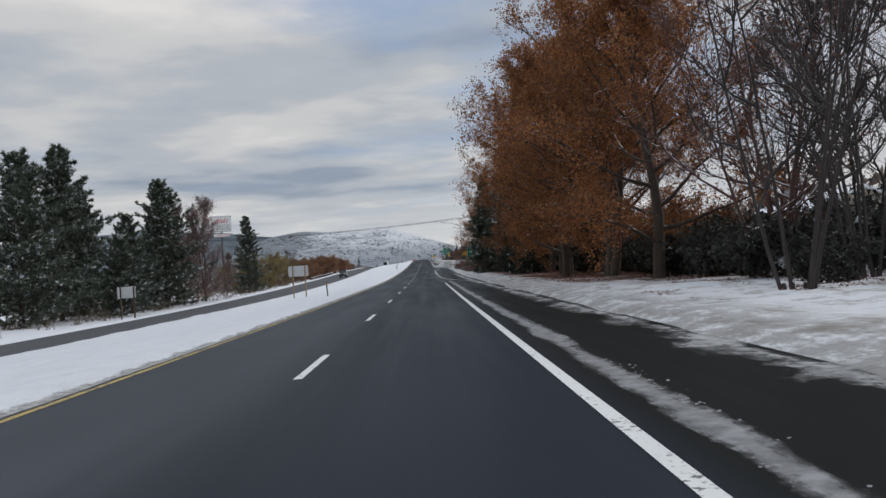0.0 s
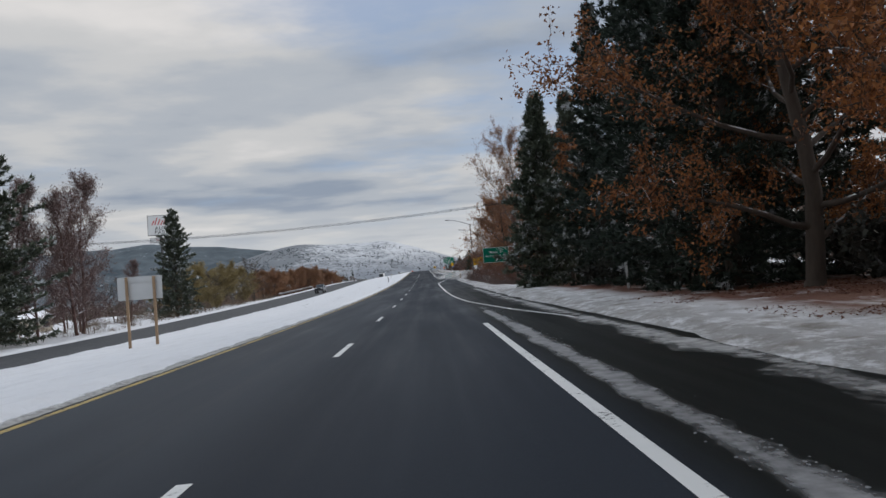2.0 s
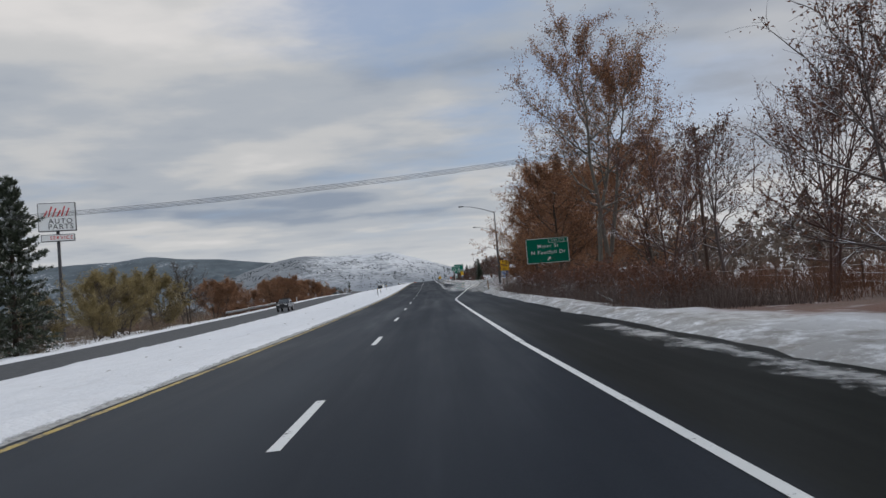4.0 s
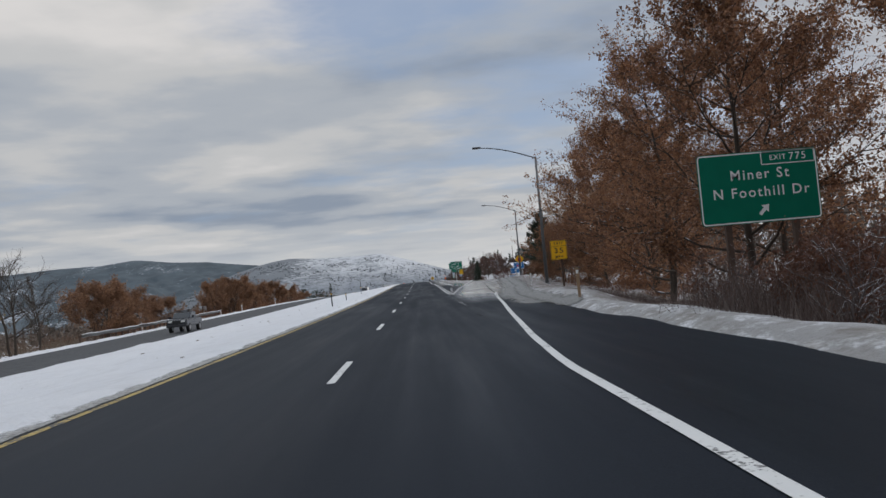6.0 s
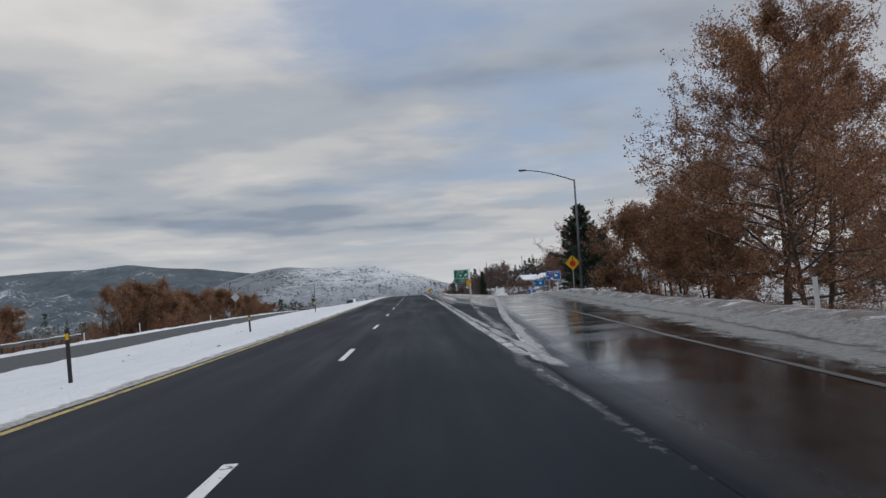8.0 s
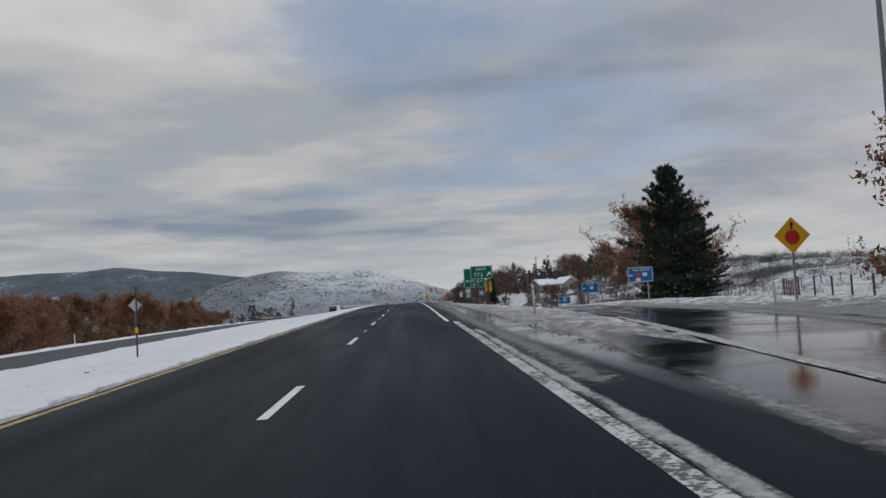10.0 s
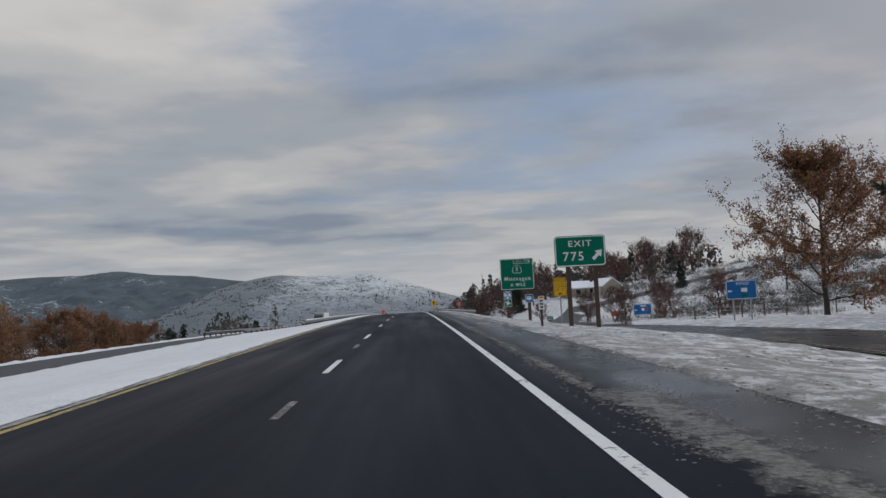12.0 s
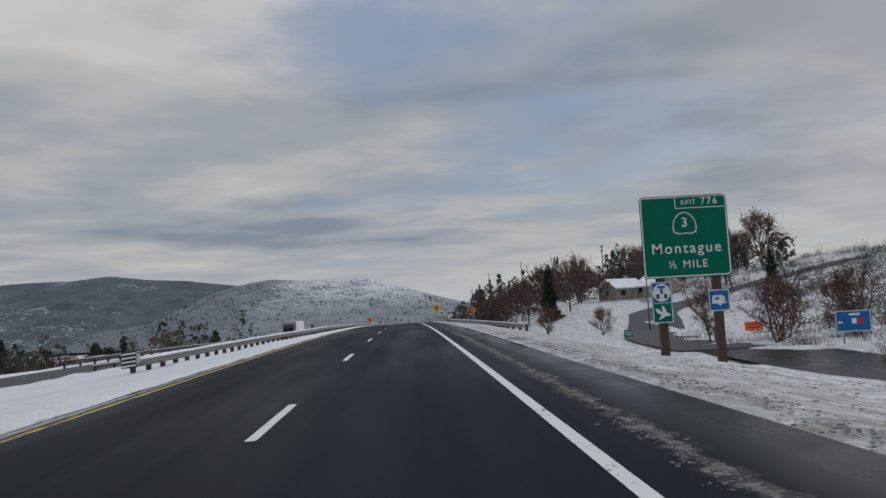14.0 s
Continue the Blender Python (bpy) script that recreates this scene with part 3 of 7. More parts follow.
stripe("white_gore_line", 231, 300, lambda s: np.interp(s, [231, 242, 251, 280, 300], [3.99, 4.85, 5.45, 8.0, 10.0]), 0.26, GORE_PAINT, "white painted gore line along the exit ramp", height=lambda u, s: ramp_height(u, s) + 0.003)
stripe("white_edge_line", 306, 560, 3.55, 0.16, WHITE_PAINT, "white painted edge line along the shoulder")
for n in range(-2, 36):
    stripe("lane_dash", n * 14.63, n * 14.63 + 3.66, 0.0, 0.14, WHITE_PAINT, "white painted lane dash", step=1.8)


def rubble(s0, s1, u0, u1, count, size, material, label, seed, height=deck, loose=0.15, flat=0.5):
    """Crumbs and clods of slush, thickest in the middle of their band and heaped in places."""
    r = np.random.RandomState(seed)
    s = r.uniform(s0, s1, count * 3)
    u = u0 + (u1 - u0) * (0.5 + loose * r.normal(0, 1, count * 3) + 0.12 * wobble(0 * s, s, 2.2, seed))
    keep = (fractal(u, s * 0.5, 0.8, 3, seed) + 0.5 * r.rand(len(s)) > 0.1) & (u > u0 - 0.05)
    s, u = s[keep][:count], u[keep][:count]
    n = len(s)
    unit8 = np.array([(math.cos(a), math.sin(a), 0.0) for a in np.arange(5) * 1.2566] + [(0.55 * math.cos(a + 0.6), 0.55 * math.sin(a + 0.6), 0.75) for a in np.arange(5) * 1.2566] + [(0, 0, 0.95)])
    big = size * (0.35 + 1.3 * r.rand(n) ** 3)
    shape = unit8[None] * r.uniform(0.65, 1.3, (n, 11, 1)) * big[:, None, None] * np.array([1.0, 1.25, flat])
    x, z = u + road_x(s), height(u, s)
    v = shape + np.stack([x, s, z - 0.003], 1)[:, None]
    k = np.arange(5)
    tri = np.concatenate([np.stack([k, (k + 1) % 5, 5 + k], 1), np.stack([(k + 1) % 5, 5 + (k + 1) % 5, 5 + k], 1), np.stack([5 + k, 5 + (k + 1) % 5, 10 + 0 * k], 1)])
    f = (tri[None] + 11 * np.arange(n)[:, None, None]).reshape(-1, 3)
    ob = mesh_object("slush_rubble", v.reshape(-1, 3).tolist(), f.tolist(), material)
    ob.data.polygons.foreach_set("use_smooth", [True] * len(f))
    return tagged(ob, label, "slush", "", "stuff")


def slush_material(name, dark, light):
    k = Nodes(name)
    n = k.math("ADD", k.math("MULTIPLY", k.noise(5.0, 8, (1, 0.5, 1), 0.75), 0.7), k.math("MULTIPLY", k.noise(30, 4), 0.3))
    k.set(Base_Color=k.ramp(n, (0.36, dark), (0.62, light)), Roughness=0.6)
    return k.bump(k.noise(26, 6), 0.6, 0.03).mat


GREY_SLUSH = slush_material("grey_slush", (0.07, 0.072, 0.076), (0.36, 0.36, 0.37))
DIRTY_SLUSH = slush_material("dirty_slush", (0.022, 0.021, 0.019), (0.19, 0.185, 0.17))
TURF = slush_material("turf_and_mud", (0.03, 0.025, 0.018), (0.16, 0.135, 0.095))


def film_material(name, dark, light, scale, stretch):
    """Thin half-melted slush, broken by gaps; the mesh's cover layer says how much lies where."""
    k = Nodes(name)
    n = k.math("ADD", k.math("MULTIPLY", k.noise(scale, 9, stretch, 0.68), 0.75), k.math("MULTIPLY", k.noise(scale * 9, 5, (1, 0.7, 1)), 0.25))
    at = k.n.new("ShaderNodeAttribute")
    at.attribute_name = "cover"
    lies = k.ramp(k.math("ADD", n, k.math("SUBTRACT", at.outputs["Fac"], 0.5)), (0.50, 0.0), (0.66, 0.92))
    k.set(Base_Color=k.ramp(k.noise(scale * 4, 6), (0.35, dark), (0.65, light)), Roughness=0.55)
    k.bump(n, 0.5, 0.04)
    m, t = k.n.new("ShaderNodeMixShader"), k.n.new("ShaderNodeBsdfTransparent")
    k.l.new(lies, m.inputs[0])
    k.l.new(t.outputs[0], m.inputs[1])
    k.l.new(k.bsdf.outputs[0], m.inputs[2])
    k.l.new(m.outputs[0], k.n["Material Output"].inputs[0])
    return k.mat


THIN_SLUSH = film_material("thin_slush", (0.12, 0.122, 0.125), (0.30, 0.30, 0.305), 1.1, (1, 0.28, 1))
PLOUGHED_SLUSH = film_material("ploughed_slush", (0.10, 0.10, 0.093), (0.27, 0.268, 0.255), 2.2, (1, 0.35, 1))
RIDGE_SLUSH = film_material("ridge_slush", (0.20, 0.20, 0.20), (0.46, 0.46, 0.455), 2.0, (1, 0.18, 1))
STREAK_SLUSH = film_material("streaked_slush", (0.10, 0.10, 0.102), (0.28, 0.28, 0.285), 0.9, (1, 0.12, 1))
PATCHY_SLUSH = film_material("patchy_slush", (0.22, 0.22, 0.22), (0.48, 0.48, 0.475), 0.7, (1, 0.55, 1))
CRUST = film_material("dirty_snow_crust", (0.17, 0.165, 0.155), (0.40, 0.395, 0.385), 2.4, (1, 0.3, 1))
RUBBLE_SLUSH = film_material("rubble_slush", (0.035, 0.034, 0.031), (0.185, 0.18, 0.165), 3.2, (1, 0.7, 1))


def film(s0, s1, u0, u1, most, material, label, height=deck, centre=None, lift=0.008, peak=0.5):
    """A sheet of thin slush, thickest at the share peak of its width."""
    us, ss = np.linspace(u0, u1, 9), np.arange(s0, s1 + 1.0, 1.0)
    uu, sv = np.meshgrid(us, ss)
    f = (uu - u0) / (u1 - u0)
    cover = most * np.clip(1 - np.abs(f - peak) / np.where(f < peak, peak, 1 - peak), 0, 1) ** 0.6 * np.clip(np.minimum(sv - s0, s1 - sv) / 4, 0, 1)
    if centre is not None:
        uu = uu + centre(sv)
    ob = grid_object("slush_film", uu + road_x(sv), sv, height(uu, sv) + lift, material, label, "slush", "structure")
    layer = ob.data.attributes.new("cover", "FLOAT", "POINT")
    layer.data.foreach_set("value", cover.ravel().astype(np.float32))
    return ob


def ramp_top(u, s):
    return np.where(u < np.interp(s, RAMP_S, RAMP_L), deck(u, s) + 0.002, ramp_height(u, s) + 0.003)


GORE_U = lambda s: np.interp(s, [231, 242, 251, 280, 300], [4.02, 4.9, 5.5, 8.05, 10.05])
film(-8, 92, 3.8, 4.8, 0.72, THIN_SLUSH, "grey slush smeared beside the white edge line")
film(2, 135, 4.9, 6.9, 0.66, PATCHY_SLUSH, "smeared slush along the foot of the snow bank", peak=0.8)
film(60, 118, 3.8, 5.8, 0.47, THIN_SLUSH, "broken slush on the tapering shoulder", lift=0.012)
film(150, 236, 4.0, 6.9, 0.28, STREAK_SLUSH, "faint smears of slush on the exit lane", peak=0.7, height=ramp_top, lift=0.006)
film(226, 300, -0.2, 0.45, 0.72, RIDGE_SLUSH, "melting slush along the main gore line", centre=lambda s: np.full_like(s, 3.95), height=ramp_top, peak=0.6, lift=0.014)
film(186, 240, -0.8, 0.6, 0.55, STREAK_SLUSH, "faint spray of slush before the gore", centre=lambda s: np.full_like(s, 3.8), height=ramp_top, lift=0.011)
film(227, 300, -0.4, 0.42, 0.78, RIDGE_SLUSH, "thin slush spread along the ramp's gore line", centre=GORE_U, height=ramp_top, lift=0.01)
film(234, 300, 0.0, 1.6, 0.6, STREAK_SLUSH, "streaks of slush between the gore lines", centre=lambda s: 0.5 * (3.9 + GORE_U(s)) - 0.8, height=ramp_top, lift=0.006)
film(196, 340, 0.0, 3.2, 0.86, PLOUGHED_SLUSH, "ploughed grey slush along the ramp's outer edge", centre=lambda s: np.interp(s, RAMP_S, RAMP_R) - 2.5, height=ramp_top, peak=0.75, lift=0.012)
film(190, 340, 0.0, 2.3, 0.8, PLOUGHED_SLUSH, "grey slush thrown up on the snow bank by the ramp", centre=lambda s: np.interp(s, RAMP_S, RAMP_R) - 0.7, height=lambda u, s: np.maximum(ramp_top(u, s), ground_height(u, s)), peak=0.35, lift=0.03)
film(214, 330, 0.0, 2.2, 0.34, STREAK_SLUSH, "wheel-smeared slush on the ramp", centre=lambda s: 0.45 * np.interp(s, RAMP_S, RAMP_L) + 0.55 * np.interp(s, RAMP_S, RAMP_R) - 1.1, height=ramp_top, lift=0.018)
film(276, 334, 3.75, 5.5, 0.72, RUBBLE_SLUSH, "slush rubble spread wide over the shoulder", lift=0.010)
film(326, 500, 3.75, 4.9, 0.62, RUBBLE_SLUSH, "slush rubble spread over the shoulder")
film(330, 500, 4.6, 5.8, 0.48, STREAK_SLUSH, "faint streaks of slush on the wet shoulder", lift=0.011)
film(-20, 500, -4.25, -3.66, 0.74, CRUST, "grey crust of dirty snow along the yellow line", height=lambda u, s: np.maximum(deck(u, s), ground_height(u, s)), peak=0.75, lift=0.012)
film(300, 520, 5.4, 6.8, 0.55, RUBBLE_SLUSH, "dirty ploughed slush against the verge", peak=0.55, lift=0.025, height=lambda u, s: np.maximum(deck(u, s), ground_height(u, s)))


def slush_bar(s_mid, u0, u1, half, most):
    """A short pale streak lying across the lane."""
    uu, sv = np.meshgrid(np.linspace(u0, u1, 9), np.linspace(s_mid - half, s_mid + half, 7))
    across, along = (uu - u0) / (u1 - u0), (sv - s_mid) / half
    ob = grid_object("slush_bar", uu + road_x(sv), sv, ramp_top(uu, sv) + 0.02, RIDGE_SLUSH, "pale streak lying across the exit lane", "slush", "structure")
    layer = ob.data.attributes.new("cover", "FLOAT", "POINT")
    layer.data.foreach_set("value", (most * np.clip(4 * across * (1 - across), 0, 1) ** 0.4 * (1 - along ** 2)).ravel().astype(np.float32))


for s_mid, u0, u1, half, most in ((148.7, 5.1, 6.2, 0.35, 0.52), (164.6, 4.0, 5.0, 0.35, 0.55), (171.0, 4.2, 4.8, 1.6, 0.45)):
    slush_bar(s_mid, u0, u1, half, most)
stripe("yellow_ramp_line", 302, 400, lambda s: np.interp(s, RAMP_S, RAMP_L) + 0.4, 0.12, OLD_YELLOW, "yellow edge line on the far side of the snowy gore", height=lambda u, s: ramp_height(u, s) + 0.004)
rubble(282, 332, 3.8, 5.5, 13000, 0.019, DIRTY_SLUSH, "broken crumbs of dirty slush over the shoulder", 3, loose=0.2, flat=0.35)
rubble(326, 420, 3.92, 4.7, 11000, 0.02, DIRTY_SLUSH, "line of dirty slush crumbs beside the edge line", 6, flat=0.4)
rubble(286, 420, 6.6, 13.0, 9000, 0.03, TURF, "clods of turf and mud breaking through the verge snow", 7, lambda u, s: ground_height(u, s), 0.3, 0.35)
rubble(130, 310, -15.0, -5.0, 150, 0.07, TURF, "dark clods scattered on the median snow", 9, lambda u, s: ground_height(u, s), 0.25, 0.4)
rubble(-6, 92, 4.0, 4.75, 5000, 0.016, GREY_SLUSH, "wet crumbs of grey slush beside the edge line", 4)
rubble(284, 410, 5.5, 6.6, 5000, 0.024, DIRTY_SLUSH, "clods of dirty slush against the verge", 5)
grid_object("white_cross_line", np.array([[3.8, 4.7], [3.8, 4.7]]) + float(road_x(354.7)), np.array([[354.60, 354.60], [354.76, 354.76]]), deck(np.array([[3.8, 4.7], [3.8, 4.7]]), np.full((2, 2), 354.7)) + 0.03, WHITE_PAINT, "short white survey line across the shoulder", "road marking", "structure")
# faded marks of an older lane line
for a, b in ((300.2, 302.3), (315.4, 317.9), (330.0, 331.8), (345.0, 346.9)):
    stripe("faded_dash", a, b, 0.02, 0.13, WORN_PAINT, "faded and broken lane dash")
# ---- mountains ----
def hill_range(name, xs, crest, y0, y1, foot, rough, material, label, rows=80):
    """A mountain side rising from y0 to its crest at y1, cut by gullies."""
    cx = np.arange(xs[0], xs[-1] + 1, 20.0)
    cz = np.interp(cx, xs, crest)
    for _ in range(2):
        cz[1:-1] = (cz[:-2] + 2 * cz[1:-1] + cz[2:]) / 4
    f = np.linspace(0, 1.12, rows)
    xx, ff = np.meshgrid(cx, f)
    top = np.meshgrid(cz, f)[0]
    yy = y0 + (y1 - y0) * ff
    prof = np.where(ff < 1, np.clip(ff, 0, 1) ** 1.3, 1 - (ff - 1) * 2.5)
    zz = foot + (top - foot) * prof
    inner = np.clip(ff * (1 - ff) * 4, 0, 1)
    gully = np.abs(fractal(xx + 0.3 * yy, yy * 0.22, 240, 4, 1.0)) + 0.5 * np.abs(fractal(xx - 0.25 * yy, yy * 0.3, 90, 3, 2.0))
    zz = zz - rough * (0.9 - gully) * inner + 1.2 * fractal(xx, yy, 60, 2, 5.0)
    return grid_object(name, xx, yy, zz, material, label, "mountain", "structure"), (xx, yy, zz)


def hazy_wooded_slope():
    k = Nodes("hazy_wooded_slope")
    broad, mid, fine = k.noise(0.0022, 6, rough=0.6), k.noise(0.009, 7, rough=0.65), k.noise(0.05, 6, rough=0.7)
    # woodland tone blued: distance haze is put into the base colour
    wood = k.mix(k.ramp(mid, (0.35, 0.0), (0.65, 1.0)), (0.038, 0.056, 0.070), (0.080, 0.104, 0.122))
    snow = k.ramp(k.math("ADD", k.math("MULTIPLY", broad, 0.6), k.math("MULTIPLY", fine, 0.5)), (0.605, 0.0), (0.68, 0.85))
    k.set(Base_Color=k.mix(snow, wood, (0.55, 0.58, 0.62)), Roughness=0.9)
    return k.mat


def misted_snowy_slope():
    k = Nodes("misted_snowy_slope")
    broad, speck = k.noise(0.004, 6, rough=0.6), k.noise(0.045, 6, rough=0.7)
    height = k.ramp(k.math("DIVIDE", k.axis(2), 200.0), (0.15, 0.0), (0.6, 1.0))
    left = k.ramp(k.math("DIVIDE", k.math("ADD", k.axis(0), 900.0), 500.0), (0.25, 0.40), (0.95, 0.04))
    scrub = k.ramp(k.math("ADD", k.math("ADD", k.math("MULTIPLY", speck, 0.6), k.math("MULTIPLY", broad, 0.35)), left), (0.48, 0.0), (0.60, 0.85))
    # snow turns grey-blue towards the foot, shade and mist painted in
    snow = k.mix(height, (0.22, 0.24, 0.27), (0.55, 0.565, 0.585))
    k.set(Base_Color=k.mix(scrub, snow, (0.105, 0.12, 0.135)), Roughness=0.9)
    return k.mat


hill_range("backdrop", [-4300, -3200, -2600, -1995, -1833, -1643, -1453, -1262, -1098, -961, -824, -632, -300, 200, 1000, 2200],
           [240, 262, 255, 280, 286, 282, 296, 269, 256, 236, 214, 180, 120, 70, 60, 60], 2500, 4480, -25, 60, hazy_wooded_slope(), "distant wooded mountains with patches of snow, haze in their colour")
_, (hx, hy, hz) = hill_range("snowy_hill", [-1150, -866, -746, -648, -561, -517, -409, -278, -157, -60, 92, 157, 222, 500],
                             [-25, 100, 148, 172, 187, 189, 176, 174, 178, 146, 94, 75, 58, 10], 2250, 3600, -28, 24, misted_snowy_slope(), "bare snowy hill in front of the mountains, greyed low down for shade and mist")

# scattered junipers on the snowy hill
rs = np.random.RandomState(5)
cv, cf = [], []
n_rows, n_cols = hx.shape
for _ in range(14000):
    i, j = int(n_rows * 0.84 * rs.rand() ** 0.5), rs.randint(1, n_cols - 1)
    x, y, z = hx[i, j] + rs.uniform(-10, 10), hy[i, j] + rs.uniform(-8, 8), hz[i, j] - 0.6
    if wobble(np.array([x]), np.array([y * 0.5]), 60.0, 2.0)[0] + 0.35 * rs.normal() + (0.2 if x < -480 else 0) < 0.30:
        continue
    r, h, b = rs.uniform(0.8, 2.5), rs.uniform(1.8, 4.0), len(cv)
    cv += [(x + r * math.cos(k * 1.2566) * rs.uniform(0.7, 1.2), y + r * math.sin(k * 1.2566), z - 1) for k in range(5)] + [(x + r * 0.7 * math.cos(k * 1.2566 + 0.6), y + r * 0.7 * math.sin(k * 1.2566 + 0.6), z + h * 0.6) for k in range(5)] + [(x, y, z + h)]
    for k in range(5):
        cf += [(b + k, b + (k + 1) % 5, b + 5 + k), (b + (k + 1) % 5, b + 5 + (k + 1) % 5, b + 5 + k), (b + 5 + k, b + 5 + (k + 1) % 5, b + 10)]
tagged(mesh_object("juniper_scrub", cv, cf, plain("juniper", (0.045, 0.052, 0.055), 0.9, vary=0.4, scale=0.05)), "dark junipers dotted over the far snowy slope", "scrub", "", "stuff")
# ---- signs ----
def rounded_plate(w, h, thick, r, seg=4):
    """An upright plate in x and z, centred, facing -y."""
    bm = bmesh.new()
    pts = []
    for cx, cz, a0 in ((w / 2 - r, h / 2 - r, 0), (-w / 2 + r, h / 2 - r, 90), (-w / 2 + r, -h / 2 + r, 180), (w / 2 - r, -h / 2 + r, 270)):
        for k in range(seg + 1):
            a = radians(a0 + 90 * k / seg)
            pts.append((cx + r * math.cos(a), cz + r * math.sin(a)))
    front = [bm.verts.new((x, 0, z)) for x, z in pts]
    back = [bm.verts.new((x, thick, z)) for x, z in pts]
    bm.faces.new(front)
    bm.faces.new(back[::-1])
    n = len(pts)
    for i in range(n):
        bm.faces.new((front[i], back[i], back[(i + 1) % n], front[(i + 1) % n]))
    bmesh.ops.recalc_face_normals(bm, faces=bm.faces)
    return bm


def rim(w, h, r, width, inset, seg=4):
    """A thin raised border, upright, facing -y."""
    bm = bmesh.new()
    loops = []
    for d in (inset, inset + width):
        pts = []
        for cx, cz, a0 in ((w / 2 - r, h / 2 - r, 0), (-w / 2 + r, h / 2 - r, 90), (-w / 2 + r, -h / 2 + r, 180), (w / 2 - r, -h / 2 + r, 270)):
            for k in range(seg + 1):
                a = radians(a0 + 90 * k / seg)
                pts.append(bm.verts.new((cx + (r - d) * math.cos(a), -0.004, cz + (r - d) * math.sin(a))))
        loops.append(pts)
    n = len(loops[0])
    for i in range(n):
        bm.faces.new((loops[0][i], loops[0][(i + 1) % n], loops[1][(i + 1) % n], loops[1][i]))
    return bm


def flat_shape(points, y=-0.005, thick=0.004):
    bm = bmesh.new()
    a = [bm.verts.new((x, y, z)) for x, z in points]
    b = [bm.verts.new((x, y + thick, z)) for x, z in points]
    bm.faces.new(a)
    n = len(points)
    for i in range(n):
        bm.faces.new((a[i], b[i], b[(i + 1) % n], a[(i + 1) % n]))
    bmesh.ops.recalc_face_normals(bm, faces=bm.faces)
    return bm


def lettering(text, x, z, size, material, parent, wide=1.0):
    """Letters of a sign, centred at x and z of its panel."""
    cu = bpy.data.curves.new("letters", "FONT")
    cu.body, cu.size, cu.align_x, cu.align_y, cu.offset, cu.space_character = text, size * 1.38, "CENTER", "CENTER", size * 0.012, 1.22
    cu.resolution_u = 3
    tmp = bpy.data.objects.new("letters", cu)
    me = bpy.data.meshes.new_from_object(tmp)
    bpy.data.objects.remove(tmp)
    bpy.data.curves.remove(cu)
    me.transform(Matrix.Translation((x, -0.007, z)) @ Matrix.Rotation(radians(90), 4, "X") @ Matrix.Diagonal((wide, 1, 1, 1)))
    # one part for each letter: faces that overlap across belong together
    spans = sorted((min(me.vertices[v].co.x for v in f.vertices), max(me.vertices[v].co.x for v in f.vertices), f.index) for f in me.polygons)
    groups = []
    for a, b, i in spans:
        if groups and a < groups[-1][0] - 1e-5:
            groups[-1][0] = max(groups[-1][0], b)
            groups[-1][1].append(i)
        else:
            groups.append([b, [i]])
    made = []
    for _, idx in groups:
        used = sorted({v for i in idx for v in me.polygons[i].vertices})
        back = {v: k for k, v in enumerate(used)}
        made.append(mesh_object("letter", [me.vertices[v].co for v in used], [[back[v] for v in me.polygons[i].vertices] for i in idx], material, parent))
    bpy.data.meshes.remove(me)
    return made


def arrow_points(x, z, size, angle):
    a = radians(angle)
    base = [(-0.5, -0.13), (0.08, -0.13), (0.08, -0.36), (0.55, 0.0), (0.08, 0.36), (0.08, 0.13), (-0.5, 0.13)]
    return [(x + size * (p * math.cos(a) - q * math.sin(a)), z + size * (p * math.sin(a) + q * math.cos(a))) for p, q in base]


def bars(x, z, w, h, material, parent, name="bar"):
    part(name, flat_shape([(x - w / 2, z - h / 2), (x + w / 2, z - h / 2), (x + w / 2, z + h / 2), (x - w / 2, z + h / 2)]), material, parent)


def disc_points(x, z, r, n=20):
    return [(x + r * math.cos(2 * math.pi * k / n), z + r * math.sin(2 * math.pi * k / n)) for k in range(n)]


def post_part(root, x, z0, z1, w, d, material, y=0.05, name="post"):
    part(name, box(bmesh.new(), x - w / 2, y, z0, x + w / 2, y + d, z1, min(w, d) * 0.12), material, root)


def sign(name, x0, x1, y, top, bottom, face, label, category, posts, post_w=0.2, post_mat=TIMBER, radius=0.16, border=None, tilt=0.0, group="", round_posts=False, post_top=None):
    """A sign panel between x0 and x1, on posts that stand in the ground. Returns the thing and its panel."""
    cx, w, h = (x0 + x1) / 2, x1 - x0, top - bottom
    gz = ground_at(cx, y)
    root = thing(name, Matrix.Translation((cx, y, gz)) @ pose(0, 0, 0, 0, 0, tilt), label, category, group)
    panel = part("panel", rounded_plate(w, h, 0.03, min(radius, h / 3)), face, root)
    panel.location = (0, 0, (top + bottom) / 2 - gz)
    if border:
        part("border", rim(w, h, min(radius, h / 3), 0.045 if w > 1.6 else 0.03, 0.025), border, panel)
    for px in posts:
        d = ground_at(px, y) - gz
        if round_posts:
            b = tube(bmesh.new(), [(px - cx, 0.06, d - 0.3), (px - cx, 0.06, (post_top or top) - 0.1 - gz)], [post_w / 2] * 2, 10)
            part("post", b, post_mat, root, smooth=True)
        else:
            post_part(root, px - cx, d - 0.3, (post_top or top) - 0.15 - gz, post_w, post_w * 0.9, post_mat, 0.032)
    return root, panel


